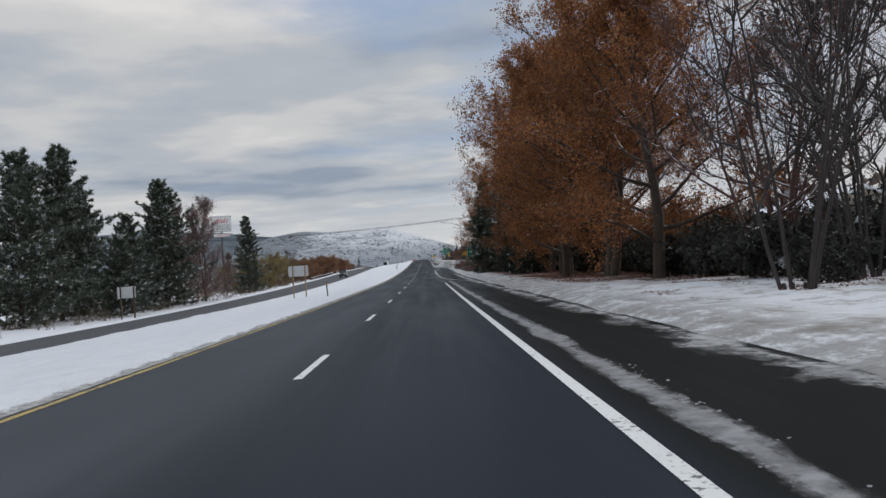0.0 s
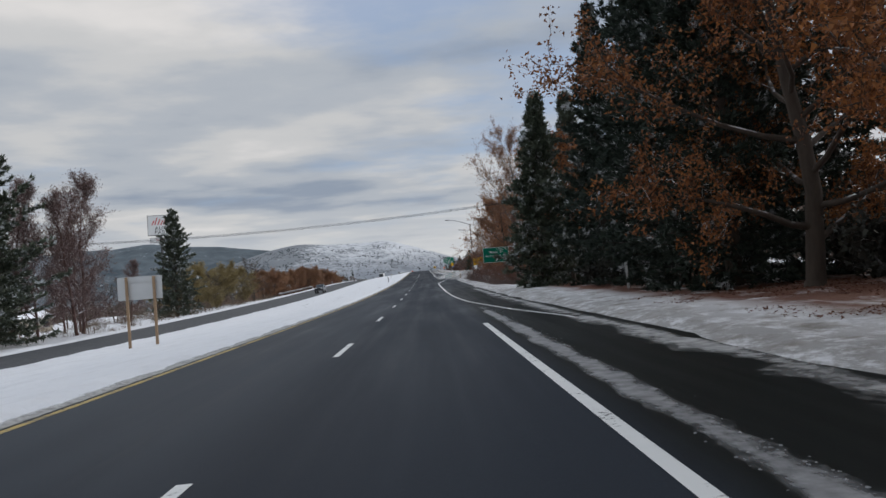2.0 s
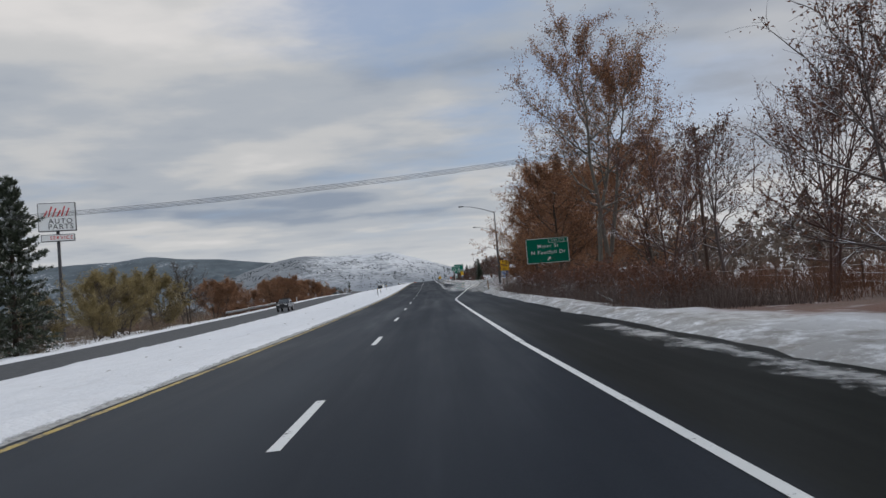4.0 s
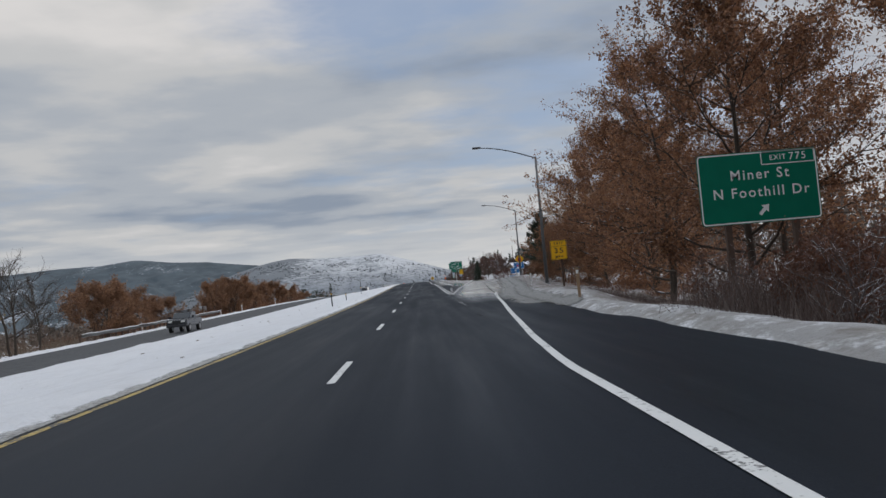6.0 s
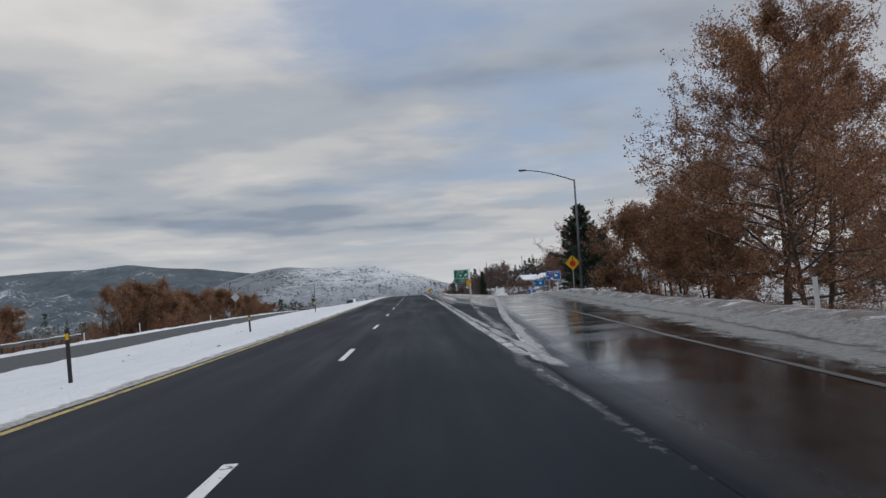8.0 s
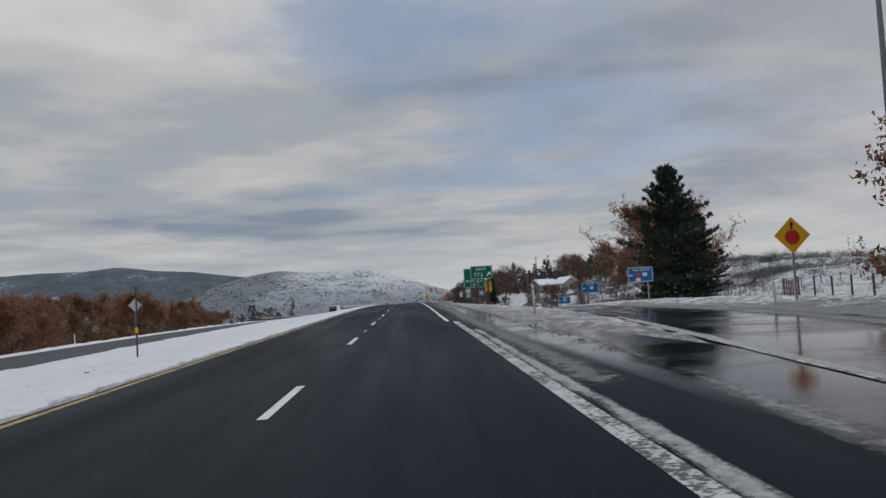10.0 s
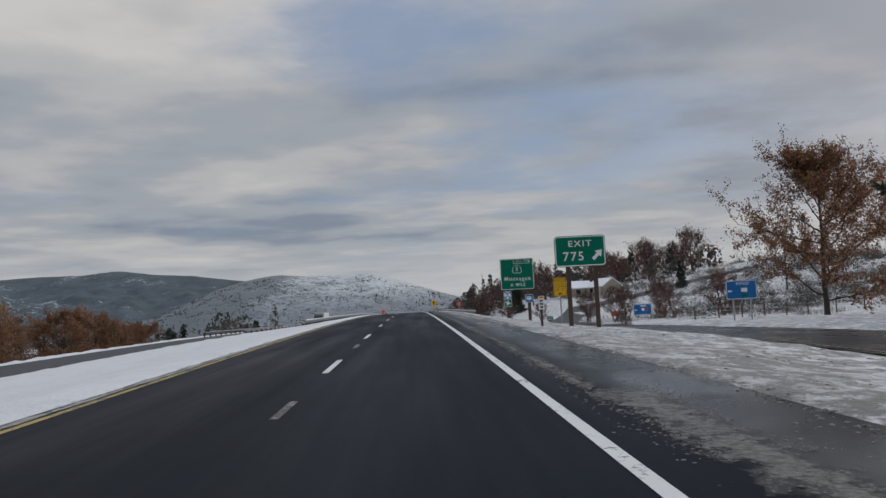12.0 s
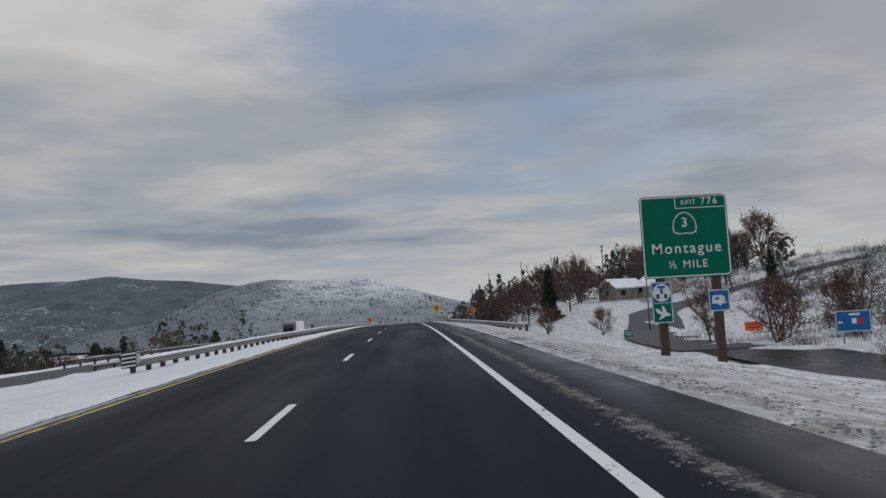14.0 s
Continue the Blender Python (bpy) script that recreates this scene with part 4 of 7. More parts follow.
# exit guide sign before the ramp
_, p = sign("exit_guide_sign", 11.27, 15.51, 190.8, 5.64, 3.15, GREEN_SIGN, "large green motorway guide sign with white letters on timber posts", "road sign", (12.2, 14.6), 0.22, border=WHITE_SIGN)
lettering("Miner St", 0.05, 0.44, 0.36, WHITE_SIGN, p)
lettering("N Foothill Dr", 0.05, -0.18, 0.36, WHITE_SIGN, p)
part("arrow", flat_shape(arrow_points(0.1, -0.80, 0.46, 45)), WHITE_SIGN, p)
tab = part("tab_border", rim(1.9, 0.46, 0.06, 0.03, 0.0), WHITE_SIGN, p)
tab.location = (1.1, 0, 0.98)
lettering("EXIT", 0.75, 0.98, 0.18, WHITE_SIGN, p)
lettering("775", 1.45, 0.98, 0.26, WHITE_SIGN, p)

# advisory speed sign
_, p = sign("advisory_speed_sign", 11.63, 12.91, 226.9, 4.87, 3.36, YELLOW_SIGN, "yellow exit speed sign with black letters on one timber post", "road sign", (12.45,), 0.13, radius=0.06, border=BLACK_SIGN)
lettering("EXIT", 0, 0.52, 0.22, BLACK_SIGN, p)
lettering("35", 0, -0.06, 0.42, BLACK_SIGN, p, 1.15)
lettering("MPH", 0, -0.54, 0.2, BLACK_SIGN, p)
bars(0, 0.30, 1.24, 0.03, BLACK_SIGN, p)

# gore sign
_, p = sign("exit_gore_sign", 8.07, 10.44, 357.3, 7.93, 6.50, GREEN_SIGN, "green exit sign with white number and arrow on two dark posts", "road sign", (8.67, 9.93), 0.19, border=WHITE_SIGN)
lettering("EXIT", 0, 0.33, 0.29, WHITE_SIGN, p, 1.15)
lettering("775", -0.32, -0.26, 0.42, WHITE_SIGN, p)
part("arrow", flat_shape(arrow_points(0.79, -0.20, 0.58, 45)), WHITE_SIGN, p)

# guide sign for the next exit
_root, p = sign("exit_guide_sign", 10.08, 13.37, 400.8, 9.66, 6.62, GREEN_SIGN, "tall green guide sign with route shield on two brown timber posts", "road sign", (10.7, 12.8), 0.3, border=WHITE_SIGN)
lettering("Montague", 0, -0.45, 0.40, WHITE_SIGN, p)
lettering("\u00bd MILE", 0.02, -1.05, 0.29, WHITE_SIGN, p)
tab = part("tab_border", rim(1.95, 0.47, 0.05, 0.03, 0.0), WHITE_SIGN, p)
tab.location = (0.66, 0, 1.27)
lettering("EXIT", 0.2, 1.26, 0.17, WHITE_SIGN, p)
lettering("776", 0.98, 1.27, 0.27, WHITE_SIGN, p)
shield = [(0.0, 0.42), (0.22, 0.34), (0.40, 0.12), (0.46, -0.16), (0.42, -0.36), (0.2, -0.43), (0, -0.40), (-0.2, -0.43), (-0.42, -0.36), (-0.46, -0.16), (-0.40, 0.12), (-0.22, 0.34)]
s1 = part("route_shield", flat_shape([(x, z + 0.5) for x, z in shield]), WHITE_SIGN, p)
part("shield_field", flat_shape([(x * 0.91, z * 0.91 + 0.5) for x, z in shield], -0.008), GREEN_SIGN, s1)
for o in lettering("3", 0, 0.5, 0.36, WHITE_SIGN, s1):
    o.location.y = -0.004
gz = ground_at(11.725, 400.8)


def small_plate(root, x, z, w, h, face, name):
    o = part(name, rounded_plate(w, h, 0.012, 0.04), face, root)
    o.location = (x - 11.725, -0.02, z - gz)
    part("border", rim(w, h, 0.04, 0.03, 0.01), WHITE_SIGN, o)
    return o


o = small_plate(_root, 10.66, 6.10, 0.76, 0.80, BLUE_SIGN, "service_plate")
part("disc", flat_shape(disc_points(0, 0, 0.33)), WHITE_SIGN, o)
part("symbol", flat_shape([(-0.15, 0.16), (0.15, 0.16), (0.15, 0.25), (-0.15, 0.25)], -0.0095), BLUE_SIGN, o)
part("symbol", flat_shape([(-0.05, -0.05), (0.05, -0.05), (0.05, 0.16), (-0.05, 0.16)], -0.009), BLUE_SIGN, o)
part("symbol", flat_shape([(-0.2, -0.22), (-0.09, -0.22), (-0.09, -0.05), (-0.2, -0.05)], -0.009), BLACK_SIGN, o)
part("symbol", flat_shape([(0.09, -0.22), (0.2, -0.22), (0.2, -0.05), (0.09, -0.05)], -0.009), BLACK_SIGN, o)
o = small_plate(_root, 10.66, 5.36, 0.76, 0.76, GREEN_SIGN, "airport_plate")
part("aeroplane", flat_shape([(-0.28, 0.16), (-0.18, 0.16), (-0.06, 0.05), (0.0, 0.04), (-0.04, 0.24), (0.04, 0.24), (0.16, 0.0), (0.28, -0.06), (0.26, -0.12), (0.12, -0.12), (-0.1, -0.24), (-0.16, -0.22), (-0.06, -0.08), (-0.22, 0.02)]), WHITE_SIGN, o)
o = small_plate(_root, 12.79, 5.71, 0.78, 0.80, BLUE_SIGN, "camper_plate")
part("camper", flat_shape([(-0.28, -0.12), (0.28, -0.12), (0.28, -0.07), (0.2, -0.07), (0.22, 0.12), (0.12, 0.18), (-0.22, 0.18), (-0.26, 0.1)]), WHITE_SIGN, o)
part("wheel", flat_shape(disc_points(0.02, -0.13, 0.07, 12), -0.008), WHITE_SIGN, o)
part("window", flat_shape([(-0.16, 0.02), (0.0, 0.02), (0.0, 0.11), (-0.16, 0.11)], -0.008), BLUE_SIGN, o)

# yellow clearance plate
_, p = sign("clearance_sign", 11.40, 12.33, 378.0, 6.78, 5.44, YELLOW_SIGN, "yellow caution sign for vertical clearance on a pale post", "road sign", (11.87,), 0.09, STEEL, radius=0.05, border=BLACK_SIGN)
lettering("CAUTION", 0, 0.49, 0.14, BLACK_SIGN, p, 0.8)
bars(0, 0.36, 0.88, 0.025, BLACK_SIGN, p)
lettering("VERTICAL", 0, 0.20, 0.11, BLACK_SIGN, p, 0.74)
lettering("CLEARANCE", 0, 0.03, 0.11, BLACK_SIGN, p, 0.74)
lettering("15' 5\"", 0, -0.21, 0.17, BLACK_SIGN, p)
part("arrow", flat_shape(arrow_points(0.0, -0.48, 0.28, 180)), BLACK_SIGN, p)
# white regulatory plate near the gore sign
_, p = sign("mile_marker", 6.62, 6.86, 353.5, 5.18, 4.62, WHITE_SIGN, "narrow white marker plate with an orange head on a dark post", "road sign", (6.74,), 0.09, radius=0.03)
bars(0, 0.22, 0.2, 0.07, ORANGE_SIGN, p)
for z in (0.08, -0.05, -0.18):
    bars(0, z, 0.13, 0.07, BLACK_SIGN, p)


def logo_sign(x0, x1, y, top, bottom, words, logos, tilt, label):
    root, pl = sign("services_sign", x0, x1, y, top, bottom, BLUE_SIGN, label, "road sign", (x0 + 0.5, x1 - 0.5), 0.11, STEEL, border=WHITE_SIGN, tilt=tilt, group="blue service signs by the ramp")
    h = top - bottom
    if words:
        lettering(words, 0.1, h * 0.31, h * 0.15, WHITE_SIGN, pl)
    else:
        bars(0.1, h * 0.31, 0.7, h * 0.1, WHITE_SIGN, pl)
    part("arrow", flat_shape(arrow_points(-0.85, -h * 0.05, 0.32, 180)), WHITE_SIGN, pl)
    for lx, lz, lw, lh, m in logos:
        bars(lx, lz, lw, lh, m, pl, "logo")


logo_sign(21.7, 24.0, 343.8, 6.40, 5.02, "LODGING", ((-0.25, -0.05, 0.44, 0.3, RED_SIGN), (0.4, 0.0, 0.42, 0.3, WHITE_SIGN), (-0.22, -0.45, 0.4, 0.26, WHITE_SIGN)), -6, "blue lodging sign with plain logo plates above the snow bank")
logo_sign(25.0, 27.3, 381.2, 6.02, 4.58, "FOOD", ((0.2, -0.02, 0.44, 0.3, WHITE_SIGN), (0.2, -0.42, 0.42, 0.22, GREEN_SIGN)), -6, "blue food sign with plain logo plates beyond the ramp")
logo_sign(29.2, 31.5, 424.2, 4.58, 3.18, "", ((0.05, 0.0, 0.3, 0.34, WHITE_SIGN), (0.5, 0.0, 0.34, 0.34, RED_SIGN)), -6, "blue service sign with red logo plate near a shrub")


def diamond_sign(name, x, y, z, half, face, label, post_w, tilt=0.0, post_mat=STEEL):
    gz_ = ground_at(x, y)
    root = thing(name, Matrix.Translation((x, y, gz_)) @ pose(0, 0, 0, 0, 0, tilt), label, "road sign")
    bm = rounded_plate(half * 1.414, half * 1.414, 0.02, 0.05)
    bmesh.ops.rotate(bm, verts=bm.verts, cent=(0, 0, 0), matrix=Matrix.Rotation(radians(45), 3, "Y"))
    pl = part("panel", bm, face, root)
    pl.location = (0, 0, z - gz_)
    post_part(root, 0, -0.3, z + half * 0.5 - gz_, post_w, post_w * 0.8, post_mat, 0.022)
    return root, pl


_, p = diamond_sign("stop_ahead_sign", 18.2, 302.8, 5.9, 0.80, YELLOW_SIGN, "yellow diamond warning sign with a red octagon by the ramp", 0.1)
part("octagon", flat_shape([(0.34 * math.cos(radians(22.5 + 45 * i)), -0.08 + 0.34 * math.sin(radians(22.5 + 45 * i))) for i in range(8)]), RED_SIGN, p)
part("arrow", flat_shape(arrow_points(0, 0.43, 0.32, 90)), BLACK_SIGN, p)
_, p = diamond_sign("curve_sign", 6.3, 527.0, 7.35, 0.85, YELLOW_SIGN, "yellow diamond warning sign beyond the bridge", 0.12)
part("arrow", flat_shape(arrow_points(0, 0, 0.9, 90)), BLACK_SIGN, p)
_, p = diamond_sign("works_sign", 11.1, 500.0, 6.5, 0.5, ORANGE_SIGN, "orange diamond roadworks sign on the snowy embankment", 0.1)
bars(0, 0.07, 0.5, 0.08, BLACK_SIGN, p)
bars(0, -0.08, 0.45, 0.08, BLACK_SIGN, p)
_, p = diamond_sign("works_sign", -6.45, 530.0, 5.85, 0.6, ORANGE_SIGN, "orange diamond roadworks sign in the snowy median", 0.1)
bars(0, 0.08, 0.6, 0.09, BLACK_SIGN, p)
bars(0, -0.1, 0.5, 0.09, BLACK_SIGN, p)
_, p = diamond_sign("warning_sign_back", -31.6, 369.0, 5.9, 0.80, ALUMINIUM, "grey back of a diamond warning sign for oncoming drivers", 0.09, post_mat=PALE_TIMBER)
_, p = sign("works_plate", 30.9, 32.5, 443.5, 3.7, 2.9, ORANGE_SIGN, "low orange roadworks plate with dark writing", "road sign", (31.7,), 0.08, STEEL, 0.05)
bars(0, 0.15, 1.0, 0.14, RED_SIGN, p)
bars(0, -0.12, 1.1, 0.14, RED_SIGN, p)
_, p = sign("street_sign", 23.0, 24.0, 455.0, 3.3, 2.5, GREEN_SIGN, "small green street sign on a thin pole near the side road", "road sign", (23.5,), 0.08, STEEL, 0.05, WHITE_SIGN)
bars(0, 0.12, 0.7, 0.1, WHITE_SIGN, p)
bars(0, -0.12, 0.6, 0.1, WHITE_SIGN, p)


# boards for the opposite direction, seen from behind
def sign_back(x0, x1, y, top, bottom, posts, label, post_mat):
    cx, w, h = (x0 + x1) / 2, x1 - x0, top - bottom
    g0 = ground_at(cx, y)
    root = thing("sign_board", Matrix.Translation((cx, y, g0)), label, "road sign", "sign boards seen from behind")
    pl = part("panel", rounded_plate(w, h, 0.03, 0.06), ALUMINIUM, root)
    pl.location = (0, 0.12, (top + bottom) / 2 - g0)
    for z in (-h * 0.28, h * 0.28):
        part("stiffener", box(bmesh.new(), -w / 2 + 0.04, -0.05, z - 0.03, w / 2 - 0.04, 0.0, z + 0.03), ALUMINIUM, pl)
    for px in posts:
        post_part(root, px - cx, ground_at(px, y) - g0 - 0.3, top - 0.02 - g0, 0.13, 0.13, post_mat, -0.08)


sign_back(-14.14, -11.83, 99.1, 2.63, 1.42, (-13.62, -12.2), "metal back of a road sign on pale posts in snow", PALE_TIMBER)
sign_back(-33.6, -31.5, 98.0, 1.55, 0.25, (-33.2, -31.7), "pale metal back of a road sign beyond the opposite lanes", TIMBER)
sign_back(-47.0, -45.4, 343.6, 2.9, 1.3, (-46.2,), "pale back of a tall road sign by the opposite slip road", TIMBER)


# ---- delineators, marker posts ----
def delineator(x, y, height, dark, label, wide=0.1):
    g0 = ground_at(x, y)
    root = thing("delineator_post", Matrix.Translation((x, y, g0)) @ pose(0, 0, 0, 1.5, -2.0, 0), label, "road marker", "delineator posts")
    bm = bmesh.new()
    box(bm, -wide / 2, -0.012, -0.25, wide / 2, 0.012, height, 0.006)
    part("blade", bm, dark, root)
    part("reflector", box(bmesh.new(), -wide * 0.4, -0.018, height - 0.2, wide * 0.4, -0.012, height - 0.06), YELLOW_SIGN if dark is BLACK_SIGN else WHITE_SIGN, root)
    part("cap", box(bmesh.new(), -wide * 0.55, -0.02, height, wide * 0.55, 0.02, height + 0.03), dark, root)


for x, y, h in ((-6.2, 70.1, 1.15), (-6.5, 235.0, 1.2), (-7.7, 261.8, 0.85)):
    delineator(x, y, h, BLACK_SIGN, "black flexible marker post with a yellow reflector in the snowy median")
for x, y, h in ((7.5, 194.6, 1.2), (10.95, 234.7, 0.75), (11.0, 92.6, 1.15), (12.6, 86.0, 1.0), (16.0, 300.0, 1.0)):
    delineator(x, y, h, PALE_TIMBER if y in (194.6,) else WHITE_SIGN, "white marker post at the edge of the verge snow", 0.12)
for x, y, h in ((-32.0, 262.0, 1.0), (-32.2, 318.0, 1.1), (-31.8, 300.0, 0.8), (-32.0, 352.0, 0.9)):
    delineator(x, y, h, WHITE_SIGN, "white marker post beside the opposite carriageway", 0.12)
g0 = ground_at(-8.6, 299.0)
root = thing("snow_pole", Matrix.Translation((-8.6, 299.0, g0)), "tall thin snow pole standing in the median", "road marker")
part("pole", tube(bmesh.new(), [(0, 0, -0.3), (0, 0, 2.7)], [0.035, 0.03], 8), DARK_STEEL, root)
part("reflector", box(bmesh.new(), -0.05, -0.05, 1.0, 0.05, -0.03, 1.2), YELLOW_SIGN, root)
g0 = ground_at(7.6, 308.0)
root = thing("marker_post", Matrix.Translation((7.6, 308.0, g0)) @ pose(0, 0, 0, 0, -1.5, 0), "thick white plastic marker post in dirty snow", "road marker")
part("shaft", tube(bmesh.new(), [(0, 0, -0.2), (0, 0, 1.36), (0, 0, 1.4)], [0.06, 0.055, 0.045], 12), WHITE_SIGN, root, smooth=True)
part("band", tube(bmesh.new(), [(0, 0, 1.1), (0, 0, 1.25)], [0.062, 0.062], 12), ALUMINIUM, root)


# ---- street lamps ----
def street_lamp(x, y, height, reach, rise, label, base=0.13, group="", face=180.0):
    g0 = ground_at(x, y)
    root = thing("street_lamp", Matrix.Translation((x, y, g0)) @ pose(0, 0, 0, 0, 0, face), label, "street lamp", group)
    part("base_plate", box(bmesh.new(), -0.22, -0.22, -0.1, 0.22, 0.22, 0.06, 0.02), STEEL, root)
    part("pole", tube(bmesh.new(), [(0, 0, 0), (0, 0, height * 0.5), (0, 0, height)], [base, base * 0.8, base * 0.58], 12), LAMP_STEEL, root, smooth=True)
    pts = [(reach * t, 0, height - 0.12 + rise * math.sin(t * 1.45) / math.sin(1.45)) for t in np.linspace(0, 1, 9)]
    part("arm", tube(bmesh.new(), pts, list(np.linspace(0.055, 0.038, 9)), 8), LAMP_STEEL, root, smooth=True)
    hd = bmesh.new()
    box(hd, reach - 0.1, -0.13, height - 0.17 + rise, reach + 0.6, 0.13, height - 0.02 + rise, 0.05)
    head = part("head", hd, DARK_STEEL, root)
    part("lens", box(bmesh.new(), reach + 0.12, -0.1, height - 0.2 + rise, reach + 0.5, 0.1, height - 0.168 + rise, 0.01), WHITE_SIGN, head)


street_lamp(11.75, 231.0, 12.2 - ground_at(11.75, 231.0), 4.6, 1.2, "tall steel street lamp reaching over the exit ramp", 0.15, "street lamps of the ramp")
street_lamp(17.05, 293.0, 13.4 - ground_at(17.05, 293.0), 4.6, 1.2, "steel street lamp on the snowy ramp verge", 0.14, "street lamps of the ramp")
street_lamp(-57.0, 123.0, 16.2, 6.5, 1.0, "pale street lamp among pines beyond the opposite carriageway", 0.13, "", 0)
street_lamp(-60.5, 423.0, 9.5, 4.0, 0.8, "street lamp beside the opposite slip road", 0.12, "lamps of the opposite slip road", 0)
street_lamp(-50.0, 396.0, 7.8, 4.0, 0.6, "street lamp rising from russet oak brush", 0.12, "lamps of the opposite slip road", 0)
street_lamp(30.0, 470.0, 8.0, 3.0, 0.5, "street lamp at the side road", 0.11)


# ---- guard rails ----
def w_section():
    return [(0.0, 0.155), (0.045, 0.12), (0.08, 0.085), (0.08, 0.05), (0.03, 0.012), (0.03, -0.012), (0.08, -0.05), (0.08, -0.085), (0.045, -0.12), (0.0, -0.155)]


def rail_mesh(points, side, double=False, thick=0.012):
    """A corrugated beam along points of (x, y, z of its middle)."""
    bm = bmesh.new()
    sec = [(-side * (a - 0.08), b) for a, b in w_section()]
    rows = []
    for p in points:
        rows.append([bm.verts.new((p[0] + a, p[1], p[2] + b)) for a, b in sec])
    for r0, r1 in zip(rows[:-1], rows[1:]):
        for i in range(len(sec) - 1):
            bm.faces.new((r0[i], r0[i + 1], r1[i + 1], r1[i]))
    made = bmesh.ops.solidify(bm, geom=bm.faces[:], thickness=thick)
    return bm


def guard_rail(name, path, label, side=1, post=1.9, snow=True, post_mat=TIMBER, both=False, height=0.62):
    """A guard rail along path (x, y); side 1 faces right, -1 left."""
    ys = np.arange(path[0][1], path[-1][1] + 0.01, post)
    xs = np.interp(ys, [q[1] for q in path], [q[0] for q in path])
    x0, y0 = xs[0], ys[0]
    gz_ = [ground_at(x, y) for x, y in zip(xs, ys)]
    lift = path[0][2] if len(path[0]) > 2 else 0.0
    tops = np.array(gz_)
    if len(path[0]) > 2:
        tops = np.interp(ys, [q[1] for q in path], [q[2] for q in path])
    root = thing(name, Matrix.Translation((x0, y0, gz_[0])), label, "guard rail")
    for sd in ((1, -1) if both else (side,)):
        pts = [(x - x0 + sd * 0.2, y - y0, t + height - gz_[0]) for x, y, t in zip(xs, ys, tops)]
        o = part("rail", rail_mesh(pts, -sd), STEEL, root, smooth=True)
        if snow:
            bm = tube(bmesh.new(), [(q[0], q[1], q[2] + 0.165) for q in pts], [0.03 + 0.02 * ((k * 7) % 5) / 4 for k in range(len(pts))], 6)
            part("snow_cap", bm, SNOW, o, "snow lying along the rail")
    pm = None
    for x, y, z, t in zip(xs, ys, gz_, tops):
        if pm is None:
            pm = box(bmesh.new(), -0.1, -0.08, -0.4, 0.1, 0.08, 1.0, 0.012)
            first = part("post", pm, post_mat, root)
            o = first
        else:
            o = new("post", first.data)
            o.parent = root
        top = t + height + 0.12 - z
        o.location = (x - x0, y - y0, z - gz_[0])
        o.scale = (1, 1, max(0.4, top))
    return root


med = guard_rail("guard_rail", [(-9.9, 404.8, 3.95), (-9.4, 430, 4.27), (-8.3, 465, 4.6), (-7.2, 500, 4.6), (-7.0, 560, 4.25)], "double-sided steel guard rail with snow on top in the median", both=True, height=0.55)
o = part("end_marker", box(bmesh.new(), -0.3, -0.5, 0.2, 0.3, -0.44, 0.85, 0.02), BLACK_SIGN, med, "yellow and black striped end marker")
for i in range(4):
    z = 0.26 + i * 0.16
    part("stripe", flat_shape([(-0.28, z - 0.03), (0.28, z + 0.03), (0.28, z + 0.09), (-0.28, z + 0.03)], -0.505), WHITE_SIGN, o)
part("end_shoe", box(bmesh.new(), -0.28, -0.44, 0.35, 0.28, 0.1, 0.78, 0.05), STEEL, med)
guard_rail("guard_rail", [(-31.5, 451), (-31.5, 560)], "steel guard rail along the far edge of the opposite carriageway", side=1, post=3.8)
guard_rail("guard_rail", [(-32.0, 244), (-32.0, 300)], "snow-topped guard rail beside the opposite carriageway", side=1, post=1.9)
guard_rail("guard_rail", [(-20.8, 430, 2.9), (-20.8, 560, 3.0)], "steel guard rail on the near side of the opposite carriageway", side=-1, post=3.8)
guard_rail("guard_rail", [(9.9, 432, 4.05), (7.2, 452, 4.45), (5.6, 480, 4.6), (5.3, 560, 4.3)], "snow-topped guard rail leading onto the bridge", side=-1)


# ---- bridge parapets ----
def parapet(x, y0, y1, label):
    ss = np.linspace(y0, y1, 20)
    bm = bmesh.new()
    rows = []
    for s in ss:
        zz, xx = float(road_z(s)), float(road_x(s))
        rows.append([bm.verts.new((xx + x + a, s, zz + b)) for a, b in ((-0.2, -0.3), (-0.2, 0.1), (-0.12, 0.35), (-0.1, 0.8), (0.1, 0.8), (0.12, 0.35), (0.2, 0.1), (0.2, -0.3))])
    for r0, r1 in zip(rows[:-1], rows[1:]):
        for i in range(7):
            bm.faces.new((r0[i], r0[i + 1], r1[i + 1], r1[i]))
    bm.faces.new(rows[0])
    bm.faces.new(rows[-1][::-1])
    bmesh.ops.recalc_face_normals(bm, faces=bm.faces)
    tagged(part("bridge_parapet", bm, CONCRETE), label, "parapet", "", "structure")


CONCRETE = plain("concrete", (0.30, 0.29, 0.27), 0.8, vary=0.25, scale=1.2, bump=0.3)
parapet(6.6, 470, 560, "weathered concrete bridge parapet")


# ---- overhead wires ----
def wire(a, b, sag, radius=0.016):
    bm = bmesh.new()
    pts = []
    for t in np.linspace(0, 1, 25):
        p = Vector(a).lerp(Vector(b), t)
        p.z -= sag * 4 * t * (1 - t)
        pts.append(p)
    return tube(bm, pts, [radius] * 25, 5)


